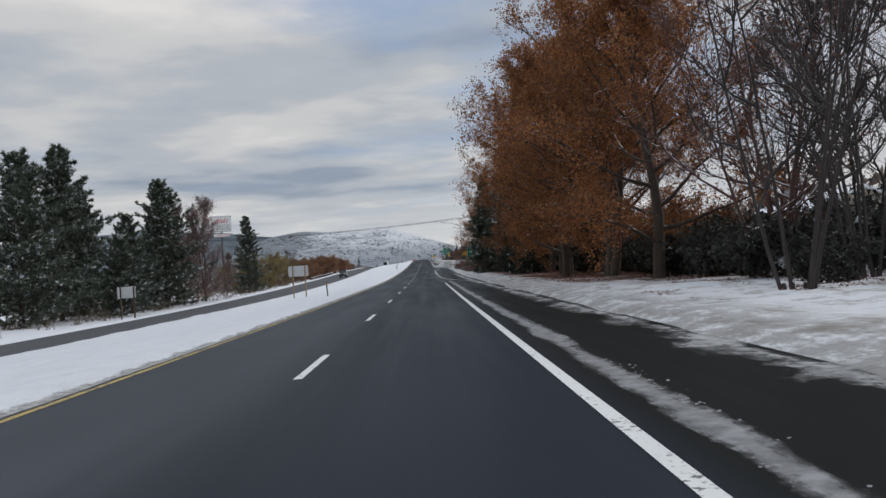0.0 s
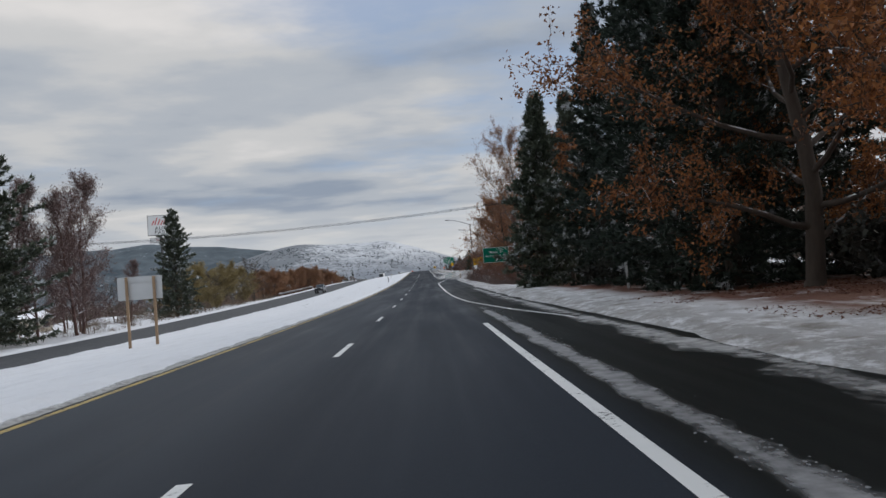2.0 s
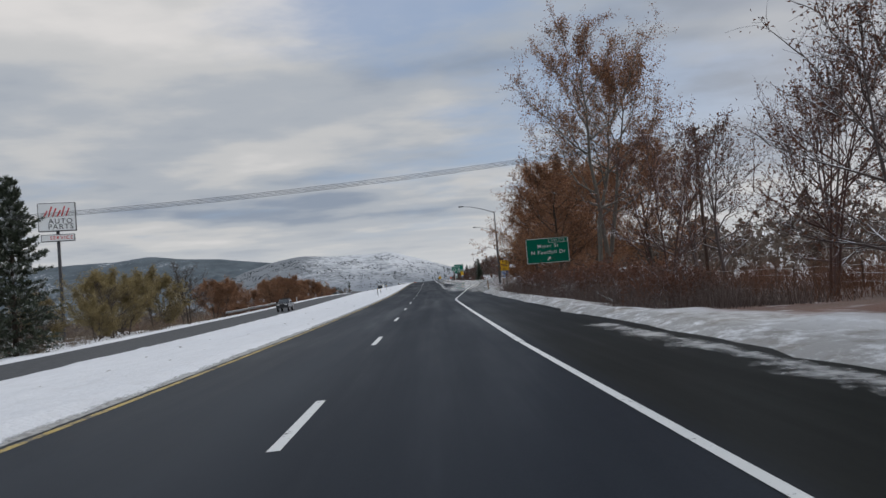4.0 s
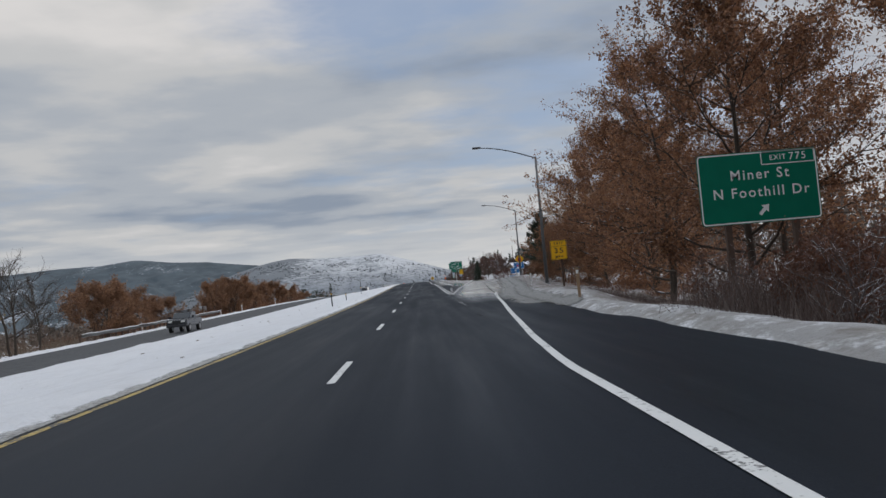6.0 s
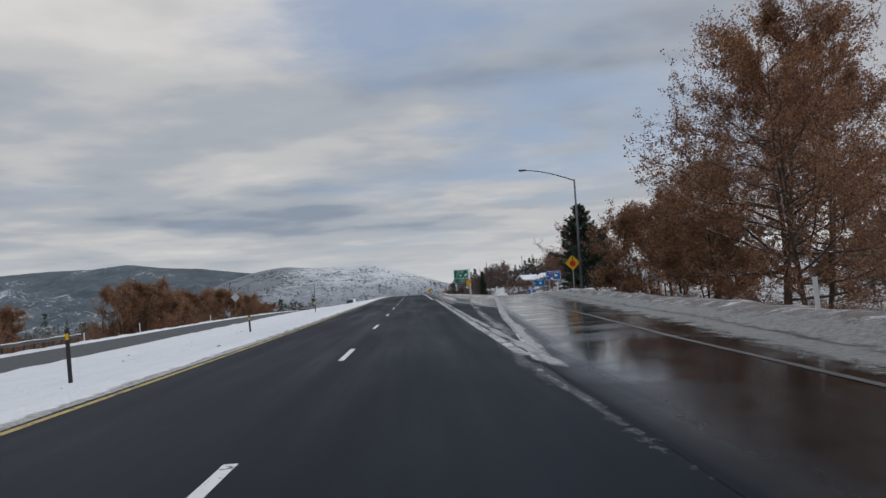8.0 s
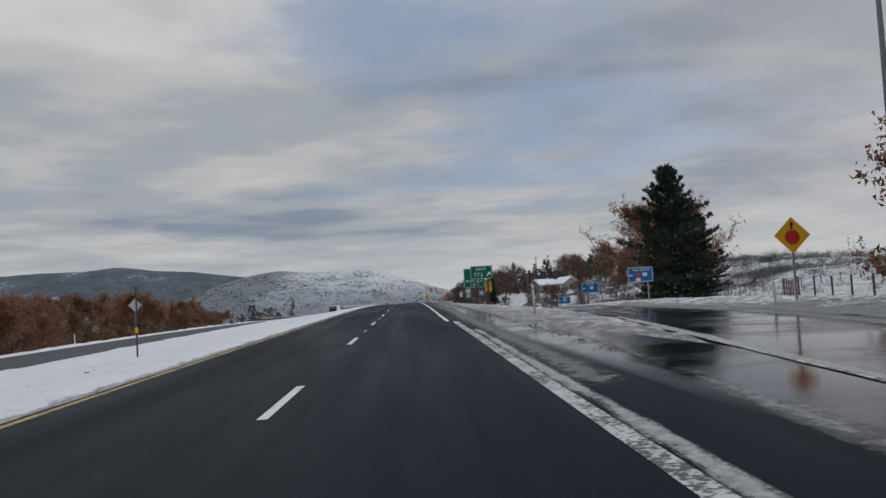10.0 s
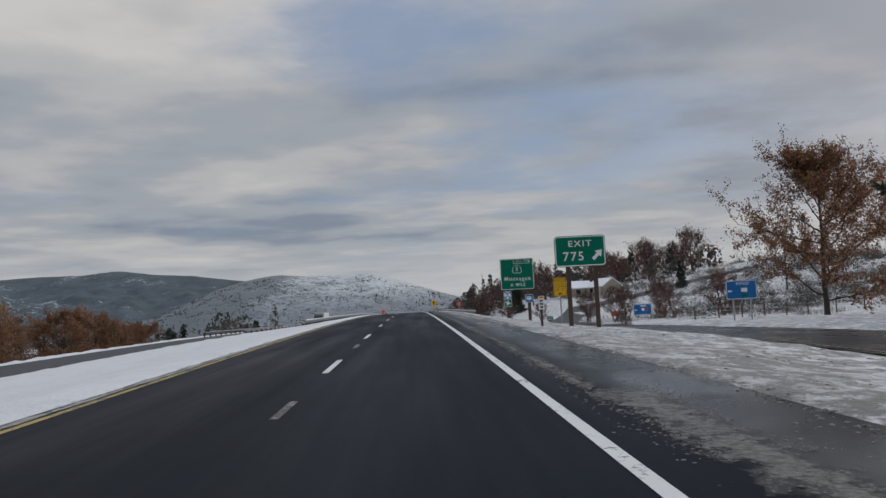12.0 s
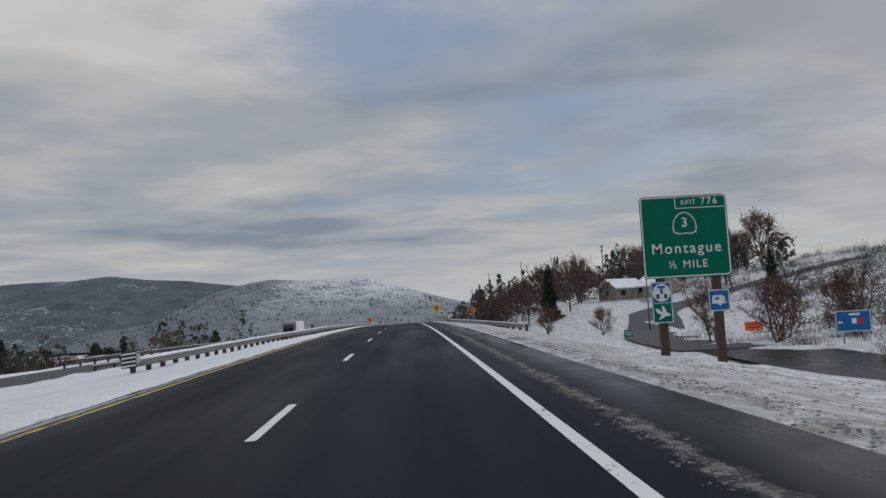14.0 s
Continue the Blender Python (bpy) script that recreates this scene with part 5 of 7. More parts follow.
def utility_pole(x, y, top, arms, label, radius=0.16):
    g0 = ground_at(x, y)
    root = thing("utility_pole", Matrix.Translation((x, y, g0)), label, "utility pole", "timber utility poles")
    h = top - g0
    part("pole", tube(bmesh.new(), [(0, 0, -0.3), (0, 0, h * 0.5), (0, 0, h)], [radius, radius * 0.85, radius * 0.65], 9), TIMBER, root, smooth=True)
    for z in arms:
        arm = part("crossarm", box(bmesh.new(), -0.06, -1.2, h - z - 0.06, 0.06, 1.2, h - z + 0.06, 0.01), TIMBER, root)
        for d in (-1.1, -0.5, 0.5, 1.1):
            part("insulator", tube(bmesh.new(), [(0, d, h - z + 0.06), (0, d, h - z + 0.2)], [0.05, 0.035], 6), CONCRETE, arm)


utility_pole(-62.0, 172.4, 11.0, (0.3,), "timber utility pole with a crossarm beside the motorway")
utility_pole(24.0, 175.6, 12.9, (0.3, 1.2), "timber utility pole hidden among leafless trees")
root = thing("overhead_wire", Matrix.Translation((-62, 172.4, 10.4)), "bundle of thin dark overhead wires crossing the motorway", "overhead wire")
for dy, dz in ((-0.45, 0.2), (-0.15, 0.13), (0.15, 0.06), (0.45, 0.0)):
    part("wire", wire((0, dy, dz), (86.0, dy + 3.2, 1.9 + dz), 1.7), BLACK_SIGN, root)
utility_pole(-62.5, 205.0, 5.0, (0.2,), "short timber pole of an H-frame by a fir", 0.14)
utility_pole(-59.0, 205.0, 5.6, (0.2,), "timber pole of an H-frame by a fir", 0.14)
for x, y, top in ((46.0, 560.0, 20.0), (38.0, 640.0, 22.0), (70.0, 470.0, 16.5), (95.0, 520.0, 23.0), (58.0, 600.0, 20.0), (33.0, 700.0, 22.0)):
    utility_pole(x, y, top, (0.3, 1.3), "timber utility pole on the snowy hillside", 0.15)


# ---- shop sign on a pole ----
def pole_sign(x, y, top, label):
    g0 = ground_at(x, y)
    root = thing("shop_sign", Matrix.Translation((x, y, g0)) @ pose(0, 0, 0, 0, 0, 18), label, "shop sign")
    h = top - g0
    part("pole", tube(bmesh.new(), [(0, 0.5, -0.3), (0, 0.5, h - 0.5)], [0.28, 0.24], 10), DARK_STEEL, root, smooth=True)
    b = part("cabinet", box(bmesh.new(), -2.7, 0, h - 4.4, 2.7, 1.1, h, 0.06), DARK_STEEL, root)
    part("face", box(bmesh.new(), -2.6, -0.03, h - 4.3, 2.6, 0.0, h - 0.1, 0.01), WHITE_SIGN, b)
    for text, z, size in (("AUTO", 2.9, 0.8), ("PARTS", 3.75, 0.8)):
        for o in lettering(text, 0.5, h - z, size, BLACK_SIGN, b):
            o.location.y = -0.03
    for i in range(6):
        o = part("script_stroke", flat_shape([(-1.9 + 0.62 * i, h - 2.1), (-1.7 + 0.62 * i, h - 2.15), (-1.2 + 0.62 * i, h - 0.9 + 0.3 * ((i * 2) % 3 - 1)), (-1.4 + 0.62 * i, h - 0.85 + 0.3 * ((i * 2) % 3 - 1))], -0.04), RED_SIGN, b)
    c = part("lower_cabinet", box(bmesh.new(), -2.4, 0.1, h - 6.0, 2.4, 0.9, h - 4.9, 0.05), DARK_STEEL, root)
    part("face", box(bmesh.new(), -2.3, 0.07, h - 5.9, 2.3, 0.1, h - 5.0, 0.01), WHITE_SIGN, c)
    for o in lettering("SERVICE", 0.5, h - 5.45, 0.55, RED_SIGN, c):
        o.location.y = 0.07


pole_sign(-55.3, 238.0, 19.6, "tall shop sign with red script and black letters on a pole")
# ---- trees ----
class Growth:
    """Gathers tubes and leaves of one tree as arrays."""

    def __init__(self, seed):
        self.r = np.random.RandomState(seed)
        self.v, self.f, self.lv, self.lf = [], [], [], []
        self.own, self.limb_no = [], 0

    def limb(self, start, way, length, radius, bend, rise, n=5, sides=4, tip=0.25):
        """A wandering tapered branch. Returns its points."""
        p, d = np.array(start, float), np.array(way, float)
        pts = [p.copy()]
        for _ in range(n):
            d = d + self.r.normal(0, bend, 3) + np.array([0, 0, rise])
            d /= np.linalg.norm(d)
            p = p + d * length / n
            pts.append(p.copy())
        self.tube(np.array(pts), np.linspace(radius, radius * tip, n + 1), sides)
        return np.array(pts)

    def tube(self, pts, radii, sides):
        base = len(self.v)
        ang = np.arange(sides) * 2 * math.pi / sides
        for i, p in enumerate(pts):
            d = pts[min(i + 1, len(pts) - 1)] - pts[max(i - 1, 0)]
            d = d / (np.linalg.norm(d) + 1e-9)
            a = np.cross(d, (0.31, 0.17, 0.93) if abs(d[2]) < 0.9 else (1, 0.1, 0))
            a /= np.linalg.norm(a)
            b = np.cross(d, a)
            for t in ang:
                self.v.append(p + radii[i] * (a * math.cos(t) + b * math.sin(t)))
        for i in range(len(pts) - 1):
            for k in range(sides):
                q = base + i * sides
                self.f.append((q + k, q + (k + 1) % sides, q + sides + (k + 1) % sides, q + sides + k))
                self.own.append(self.limb_no)

    def leaves(self, centres, size, spread, droop=0.0):
        """One small folded leaf at each centre, turned at random."""
        c = np.asarray(centres) + self.r.normal(0, spread, (len(centres), 3))
        a = self.r.normal(0, 1, (len(c), 3))
        a[:, 2] -= droop
        a /= np.linalg.norm(a, axis=1, keepdims=True)
        b = np.cross(a, self.r.normal(0, 1, (len(c), 3)))
        b /= np.linalg.norm(b, axis=1, keepdims=True)
        s = size * self.r.uniform(0.6, 1.3, (len(c), 1))
        n = len(self.lv)
        tri = np.stack([c - a * s * 0.5 - b * s * 0.14, c - a * s * 0.2 + b * s * 0.62, c + a * s * 0.8], 1)
        self.lv += tri.reshape(-1, 3).tolist()
        self.lf += [(n + 3 * i, n + 3 * i + 1, n + 3 * i + 2) for i in range(len(c))]

    def needles(self, centres, ways, length, width, count):
        """A tuft of slim blades round each centre."""
        c = np.repeat(np.asarray(centres), count, axis=0)
        w = np.repeat(np.asarray(ways), count, axis=0) + self.r.normal(0, 0.62, (len(c), 3))
        w /= np.linalg.norm(w, axis=1, keepdims=True)
        b = np.cross(w, self.r.normal(0, 1, (len(c), 3)))
        b /= np.linalg.norm(b, axis=1, keepdims=True)
        ln = length * self.r.uniform(0.6, 1.2, (len(c), 1))
        n = len(self.lv)
        tri = np.stack([c - b * width, c + b * width, c + w * ln], 1)
        self.lv += tri.reshape(-1, 3).tolist()
        self.lf += [(n + 3 * i, n + 3 * i + 1, n + 3 * i + 2) for i in range(len(c))]

    def finish(self, name, wood, leaf, label, category, wood_name="trunk", leaf_name="crown", group=""):
        root = thing(name, Matrix(), label, category, group)
        if self.f:
            allv = np.array(self.v)
            own = np.array(self.own)
            faces = np.array(self.f)
            for no in np.unique(own):
                nm, fs = wood_name if no == 0 else "branch", faces[own == no]
                used = np.unique(fs)
                new_i = np.zeros(len(allv), int)
                new_i[used] = np.arange(len(used))
                o = mesh_object(nm, allv[used].tolist(), new_i[fs].tolist(), wood, root)
                o.data.polygons.foreach_set("use_smooth", [True] * len(fs))
        if self.lf:
            mesh_object(leaf_name, self.lv, self.lf, leaf, root)
        return root


def unit(az, el):
    return np.array([math.cos(az) * math.cos(el), math.sin(az) * math.cos(el), math.sin(el)])


def broadleaf(name, label, seed, height, spread, base, wood, leaf, n_leaf, leaf_size, stems=1, fill=1.0, twiggy=4, trunk_r=0.28, category="tree", lean=0.05, up=0.07, droop=0.2, low=0.0, n_limb=22, limb_r=1.0, split=True, bend=0.055):
    """A spreading tree: stems, limbs, branches and twigs, with leaves gathered along the outer wood."""
    g = Growth(seed)
    r = g.r
    spots = []
    for k in range(stems):
        g.limb_no = 0
        az0 = r.uniform(0, 6.28)
        tilt = (0.12 + 0.14 * r.rand()) if stems > 1 else lean * r.rand()
        foot = np.array([0.35 * math.cos(az0) * (stems > 1), 0.35 * math.sin(az0) * (stems > 1), -0.35])
        tr = g.limb(foot, unit(az0, 1.571 - tilt), height * (0.86 if k == 0 else 0.7 + 0.15 * r.rand()), trunk_r / math.sqrt(stems), bend, 0.03, 9, 7, 0.12)
        # flare of the foot
        g.tube(np.array([foot + (0, 0, -0.1), foot + (0, 0, 0.5)]), [trunk_r / math.sqrt(stems) * 1.45, trunk_r / math.sqrt(stems) * 0.98], 7)
        for j in range(n_limb // stems + 1):
            g.limb_no = k * 100 + j + 1 if split else 0
            t = base + (0.99 - base) * ((j + r.rand()) / (n_limb // stems + 1)) ** 0.9
            i = min(int(t * 9), 8)
            p = tr[i] + (tr[i + 1] - tr[i]) * (t * 9 - i)
            rel = (t - base) / (1 - base)
            reach = spread * (math.sin(math.pi * min(1, 0.16 + 0.84 * rel) ** 0.8) * 0.75 + 0.3) * r.uniform(0.7, 1.12)
            az = j * 2.4 + r.uniform(-0.5, 0.5)
            el = r.uniform(0.15, 0.55) + 0.65 * rel - low
            lb = g.limb(p, unit(az, el), reach, 0.09 * limb_r * trunk_r / 0.28 * (1.25 - 0.8 * rel), 0.14, up, 6, 5, 0.2)
            for m in range(7):
                u = 0.25 + 0.75 * (m + r.rand()) / 7
                q = min(int(u * 6), 5)
                p2 = lb[q] + (lb[q + 1] - lb[q]) * (u * 6 - q)
                d2 = unit(az + r.choice([-1, 1]) * r.uniform(0.4, 1.2), el + r.uniform(-0.45, 0.6))
                sb = g.limb(p2, d2, reach * r.uniform(0.28, 0.5), 0.032, 0.2, up * 0.8, 4, 3, 0.3)
                spots.append(sb[1:])
                for _ in range(twiggy):
                    e = sb[r.randint(1, 5)]
                    tw = g.limb(e, r.normal(0, 1, 3) + unit(az, el) * 0.9 + (0, 0, 0.3), reach * r.uniform(0.14, 0.28) + 0.25, 0.012, 0.25, up, 3, 3, 0.4)
                    spots.append(tw)
    if n_leaf:
        pts = np.concatenate(spots)
        keep = pts[r.randint(0, len(pts), n_leaf)]
        if fill < 1:
            keep = keep[(wobble(keep[:, 0] + keep[:, 2], keep[:, 1] * 1.3 + keep[:, 2] * 0.7, 0.55, seed) > 1 - 2 * fill) | (r.rand(len(keep)) < 0.12)]
        g.leaves(keep, leaf_size, 0.17, droop)
    return g.finish(name, wood, leaf, label, category)


def conifer(name, label, seed, height, spread, base, leaf, blades=6, length=0.42, wood=None, droop=-0.18, category="pine tree", thick=1.0, ragged=0.15, slim=1.0, shape=0.8, gap=1.0):
    """A pine or fir: whorls of boughs that shorten to the top, each set with tufts of needles."""
    g = Growth(seed)
    r = g.r
    tr = g.limb((0, 0, -0.3), (0, 0, 1), height + 0.2, 0.014 * height + 0.05, 0.012, 0.02, 10, 8, 0.06)
    centres, ways = [], []
    z = base * height
    turn = 0.0
    while z < height * 0.985:
        rel = (z - base * height) / (height * (1 - base))
        reach0 = spread * (1 - rel) ** shape * (0.72 + 0.28 * min(1, rel * 6 + 0.2)) + 0.22
        lump = 0.9 + 0.16 * math.sin(z * 1.7 + seed)
        for k in range(6):
            az = turn + k * 1.047 + r.uniform(-0.35, 0.35)
            reach = reach0 * lump * r.uniform(0.75 - ragged * 0.5, 1.08 + ragged * 0.4)
            i = min(int(z / (height + 0.2) * 10), 9)
            p = tr[i] + (tr[i + 1] - tr[i]) * (z / (height + 0.2) * 10 - i)
            el = droop + 0.8 * rel + r.uniform(-0.15, 0.2)
            b = g.limb(p, unit(az, el), reach, 0.018 + 0.018 * (1 - rel), 0.06, 0.045, 4, 3, 0.25)
            n = max(4, int(reach * 9 * thick))
            for u in r.uniform(0.15, 1.0, n):
                q = min(int(u * 4), 3)
                side = unit(az + r.choice([-1, 1]) * 1.1, el + 0.05)
                off = (reach * 0.36 + 0.1) * r.rand() * (1.2 - u)
                centres.append(b[q] + (b[q + 1] - b[q]) * (u * 4 - q) + side * off + (0, 0, r.normal(0, 0.07)))
                ways.append(unit(az, el + 0.3) * 0.8 + side * 0.5)
            centres.append(b[-1])
            ways.append(unit(az, el + 0.3))
        turn += 0.7
        z += (height * 0.012 + 0.12) * (1.15 - 0.5 * rel) * gap
    g.needles(np.array(centres), np.array(ways), length, 0.075 * slim * length / 0.42, blades)
    g.needles(np.repeat(tr[-1:], 5, 0), np.tile([[0, 0, 1.0]], (5, 1)), length, 0.04, blades)
    return g.finish(name, wood or BARK, leaf, label, category)


def shrub(name, label, seed, height, spread, wood, leaf, n_leaf, leaf_size, stems=16, category="shrub"):
    """A thicket of many thin stems from one foot."""
    g = Growth(seed)
    r = g.r
    spots = []
    for _ in range(stems):
        az = r.uniform(0, 6.28)
        foot = np.array([r.normal(0, spread * 0.22), r.normal(0, spread * 0.22), -0.15])
        st = g.limb(foot, unit(az, r.uniform(0.75, 1.45)), height * r.uniform(0.6, 1.05), 0.035, 0.13, 0.04, 6, 4, 0.2)
        spots.append(st[2:])
        for _ in range(6):
            i = r.randint(1, 6)
            sb = g.limb(st[i], unit(r.uniform(0, 6.28), r.uniform(0.1, 1.1)), spread * r.uniform(0.2, 0.5), 0.014, 0.2, 0.05, 4, 3, 0.3)
            spots.append(sb)
            for _ in range(2):
                spots.append(g.limb(sb[r.randint(1, 5)], r.normal(0, 1, 3) + (0, 0, 0.6), spread * r.uniform(0.08, 0.2), 0.008, 0.25, 0.03, 2, 3, 0.5))
    if n_leaf:
        pts = np.concatenate(spots)
        g.leaves(pts[r.randint(0, len(pts), n_leaf)], leaf_size, 0.12, 0.1)
    return g.finish(name, wood, leaf, label, category, "wood", "foliage")


def plant(ob, places, group=""):
    """Puts a tree at the first of places (x, y, turn, scale) and copies of it at the others."""
    if group:
        tagged(ob, group=group)
    rest = []
    for n, (x, y, turn, size) in enumerate(places):
        m = Matrix.Translation((x, y, ground_at(x, y))) @ pose(0, 0, 0, 0, 0, turn)
        o = ob if n == 0 else copy_thing(ob, m)
        o.matrix_basis = m @ Matrix.Diagonal((size, size, size, 1))
        rest.append(o)
    return rest


LARCH_TWIG = leaf_material("larch_spurs", ((0.1, (0.075, 0.043, 0.038)), (0.5, (0.17, 0.108, 0.098)), (0.9, (0.42, 0.35, 0.34))))

# oaks that keep their brown leaves, along the right verge
OAKS = "brown-leaved oaks along the verge"
plant(broadleaf("oak_tree", "large oak full of orange-brown autumn leaves on the snowy verge", 11, 18.5, 6.4, 0.12, BARK, OAK_LEAF, 66000, 0.107, trunk_r=0.42, low=0.1, n_limb=28, stems=2),
      [(12.2, 49.0, 0, 1.0), (13.2, 72.0, 320, 1.04), (15.0, 60.5, 70, 0.96)], OAKS)
plant(broadleaf("oak_tree", "dense oak with copper leaves down to its low limbs", 12, 17.0, 6.6, 0.09, BARK, OAK_LEAF, 66000, 0.107, trunk_r=0.32, low=0.15, n_limb=26),
      [(11.3, 57.5, 0, 1.0), (12.7, 64.0, 200, 1.05), (13.2, 42.0, 90, 1.0), (13.8, 80.5, 60, 1.0)], OAKS)
RAMP_OAKS = "rust-brown oaks by the exit ramp"
plant(broadleaf("oak_tree", "tall spreading oak with rust-brown leaves on every limb", 13, 21.0, 8.6, 0.05, BARK, RUST_LEAF, 54000, 0.125, trunk_r=0.28, low=0.3, n_limb=30, stems=2),
      [(29.0, 277.0, 0, 1.25), (24.2, 262.6, 220, 0.85), (16.4, 213.0, 110, 0.86), (20.5, 229.0, 290, 0.75), (27.5, 250.0, 200, 0.72), (35.0, 283.0, 60, 1.1)], RAMP_OAKS)
plant(broadleaf("oak_tree", "round oak thick with rust-brown leaves behind a road sign", 14, 15.5, 6.0, 0.06, BARK, RUST_LEAF, 30000, 0.14, trunk_r=0.22, low=0.2, n_limb=26),
      [(15.8, 198.0, 0, 1.0), (21.5, 208.0, 120, 1.05), (23.0, 238.0, 40, 0.8), (24.5, 290.0, 200, 0.7), (25.5, 281.0, 270, 0.8), (23.5, 190.0, 300, 1.0)], RAMP_OAKS)
plant(broadleaf("cottonwood_tree", "tall pale-barked cottonwood with sparse brown leaves high up", 15, 24.0, 7.8, 0.34, PALE_BARK, RUST_LEAF, 46000, 0.115, stems=3, trunk_r=0.44, n_limb=36, limb_r=0.6, up=0.12, bend=0.11),
      [(16.6, 180.0, 0, 1.0)], "")
plant(broadleaf("bare_tree", "leafless dark tree with many upright stems in snow", 16, 17.0, 3.0, 0.16, DARK_BARK, None, 0, 0, stems=6, twiggy=4, trunk_r=0.135, up=0.16, n_limb=36),
      [(11.2, 22.5, 0, 1.0), (15.5, 27.0, 80, 1.05), (19.5, 35.0, 220, 1.1)], "leafless trees behind the verge")
plant(broadleaf("bare_tree", "leafless purplish tree with fine tangled twigs", 36, 14.0, 4.4, 0.12, RED_BARK, DEAD_LEAF, 2500, 0.12, stems=4, twiggy=5, trunk_r=0.17, up=0.08, n_limb=26),
      [(15.0, 33.0, 0, 1.0), (17.5, 38.5, 80, 1.1), (24.0, 33.0, 220, 1.0), (15.5, 158.0, 20, 0.85), (18.5, 144.0, 60, 0.9)], "leafless trees behind the verge")
plant(broadleaf("bare_tree", "leafless tree with snow lying along its twigs", 17, 12.5, 4.8, 0.12, SNOWY_BARK, DEAD_LEAF, 2600, 0.12, stems=2, twiggy=4, trunk_r=0.17, n_limb=20),
      [(23.5, 152.0, 0, 1.0), (27.0, 150.0, 300, 1.1), (25.5, 174.0, 40, 1.2), (19.0, 138.0, 120, 1.0), (27.0, 186.0, 10, 1.2), (23.0, 142.0, 200, 0.9)], "snowy leafless trees")
# conifers on the right
plant(conifer("fir_tree", "huge dark green fir with boughs to the ground, flecked with snow", 21, 22.0, 4.8, 0.02, DARK_NEEDLE, category="fir tree", thick=0.9, length=0.36, blades=12, slim=0.7, gap=1.0),
      [(13.4, 92.0, 0, 1.0), (13.2, 85.5, 130, 0.95), (14.6, 99.5, 250, 1.0), (13.2, 106.5, 60, 0.8), (19.5, 90, 10, 1.0), (20, 101, 100, 1.0)], "dark firs on the verge")
plant(conifer("fir_tree", "dark green fir dusted with snow beside the road", 22, 14.5, 3.2, 0.03, SNOWY_NEEDLE, category="fir tree"),
      [(10.1, 112.5, 0, 0.92), (14.0, 121.5, 140, 1.05), (17.5, 128.0, 220, 0.95), (23.0, 112.0, 20, 1.2)], "dark firs on the verge")
plant(broadleaf("oak_tree", "slender oak with orange leaves among dark firs", 18, 14.0, 3.4, 0.3, BARK, OAK_LEAF, 8000, 0.14, fill=0.7, trunk_r=0.2),
      [(12.6, 115.5, 0, 0.9)], OAKS)
plant(conifer("pine_tree", "full dark green pine standing beside the exit ramp", 23, 14.6, 5.0, 0.05, NEEDLE, thick=0.75, ragged=0.9, length=0.5, blades=8, shape=0.62, gap=1.35, droop=-0.05),
      [(30.2, 358.0, 0, 1.0), (34.0, 360.0, 100, 0.66)], "pines by the ramp")
plant(broadleaf("oak_tree", "spreading oak with some brown leaves still on beyond the ramp", 19, 14.5, 6.8, 0.10, BARK, RUST_LEAF, 36000, 0.16, trunk_r=0.26, low=0.1, n_limb=28),
      [(35.5, 387.0, 0, 1.0), (36.0, 371.0, 150, 0.85)], "oaks beyond the ramp")
# beyond the opposite carriageway
plant(conifer("pine_tree", "tall snow-dusted pine beyond the opposite carriageway", 24, 21.0, 7.8, 0.05, SNOWY_NEEDLE, thick=0.62, length=0.6, ragged=0.7, shape=0.66, gap=1.5, blades=7, droop=-0.08),
      [(-45.5, 110.7, 0, 1.06), (-38.7, 132.3, 140, 0.94), (-44.0, 97.0, 60, 0.95), (-40.0, 121.0, 230, 0.66), (-50, 128, 10, 0.9), (-43, 141, 200, 0.66), (-37.0, 108.0, 33, 0.5), (-56.0, 140.0, 120, 0.9), (-52.0, 154.0, 10, 0.7)], "snowy pines beyond the opposite carriageway")
plant(conifer("fir_tree", "narrow dark fir with a snowy skirt", 25, 17.0, 4.6, 0.04, SNOWY_NEEDLE, category="fir tree", ragged=0.5, shape=0.7, gap=1.3),
      [(-37.8, 188.0, 0, 1.0)], "")
plant(broadleaf("larch_tree", "leafless reddish larch with snow on its fine twigs", 26, 17.5, 4.2, 0.08, RED_BARK, LARCH_TWIG, 16000, 0.11, twiggy=6, trunk_r=0.2, up=0.05, n_limb=30),
      [(-38.1, 152.7, 0, 1.2), (-36.5, 147.0, 120, 1.0), (-42.0, 144.0, 300, 1.1), (-41.5, 160.0, 40, 0.8), (-46.0, 166.0, 200, 0.8), (-38.0, 168.0, 260, 0.55), (-43.0, 152.0, 77, 0.9)], "reddish larches")
plant(broadleaf("willow_tree", "rounded willow with thin yellowish leaves and bare twigs", 27, 8.6, 4.6, 0.06, BARK, WILLOW_LEAF, 18000, 0.17, stems=4, twiggy=3, trunk_r=0.16, category="willow", n_limb=20, split=False),
      [(-38.5, 230.0, 0, 1.0), (-43.5, 223.0, 100, 1.0), (-38.0, 217.0, 200, 0.85), (-46.0, 236.0, 50, 1.1), (-37.0, 205.0, 10, 0.55), (-49.0, 216.0, 10, 0.8)], "yellowish willows")
plant(broadleaf("bare_tree", "twisted leafless tree among yellow willows", 28, 10.5, 4.2, 0.2, BARK, None, 0, 0, stems=2, twiggy=5, trunk_r=0.22),
      [(-36.5, 240.0, 0, 1.0), (-48.0, 212.0, 80, 0.8), (-37.5, 211.0, 0, 0.7), (-44.0, 262.0, 30, 0.9), (-52.0, 200.0, 60, 0.8), (-40.0, 198.0, 200, 0.5)], "")
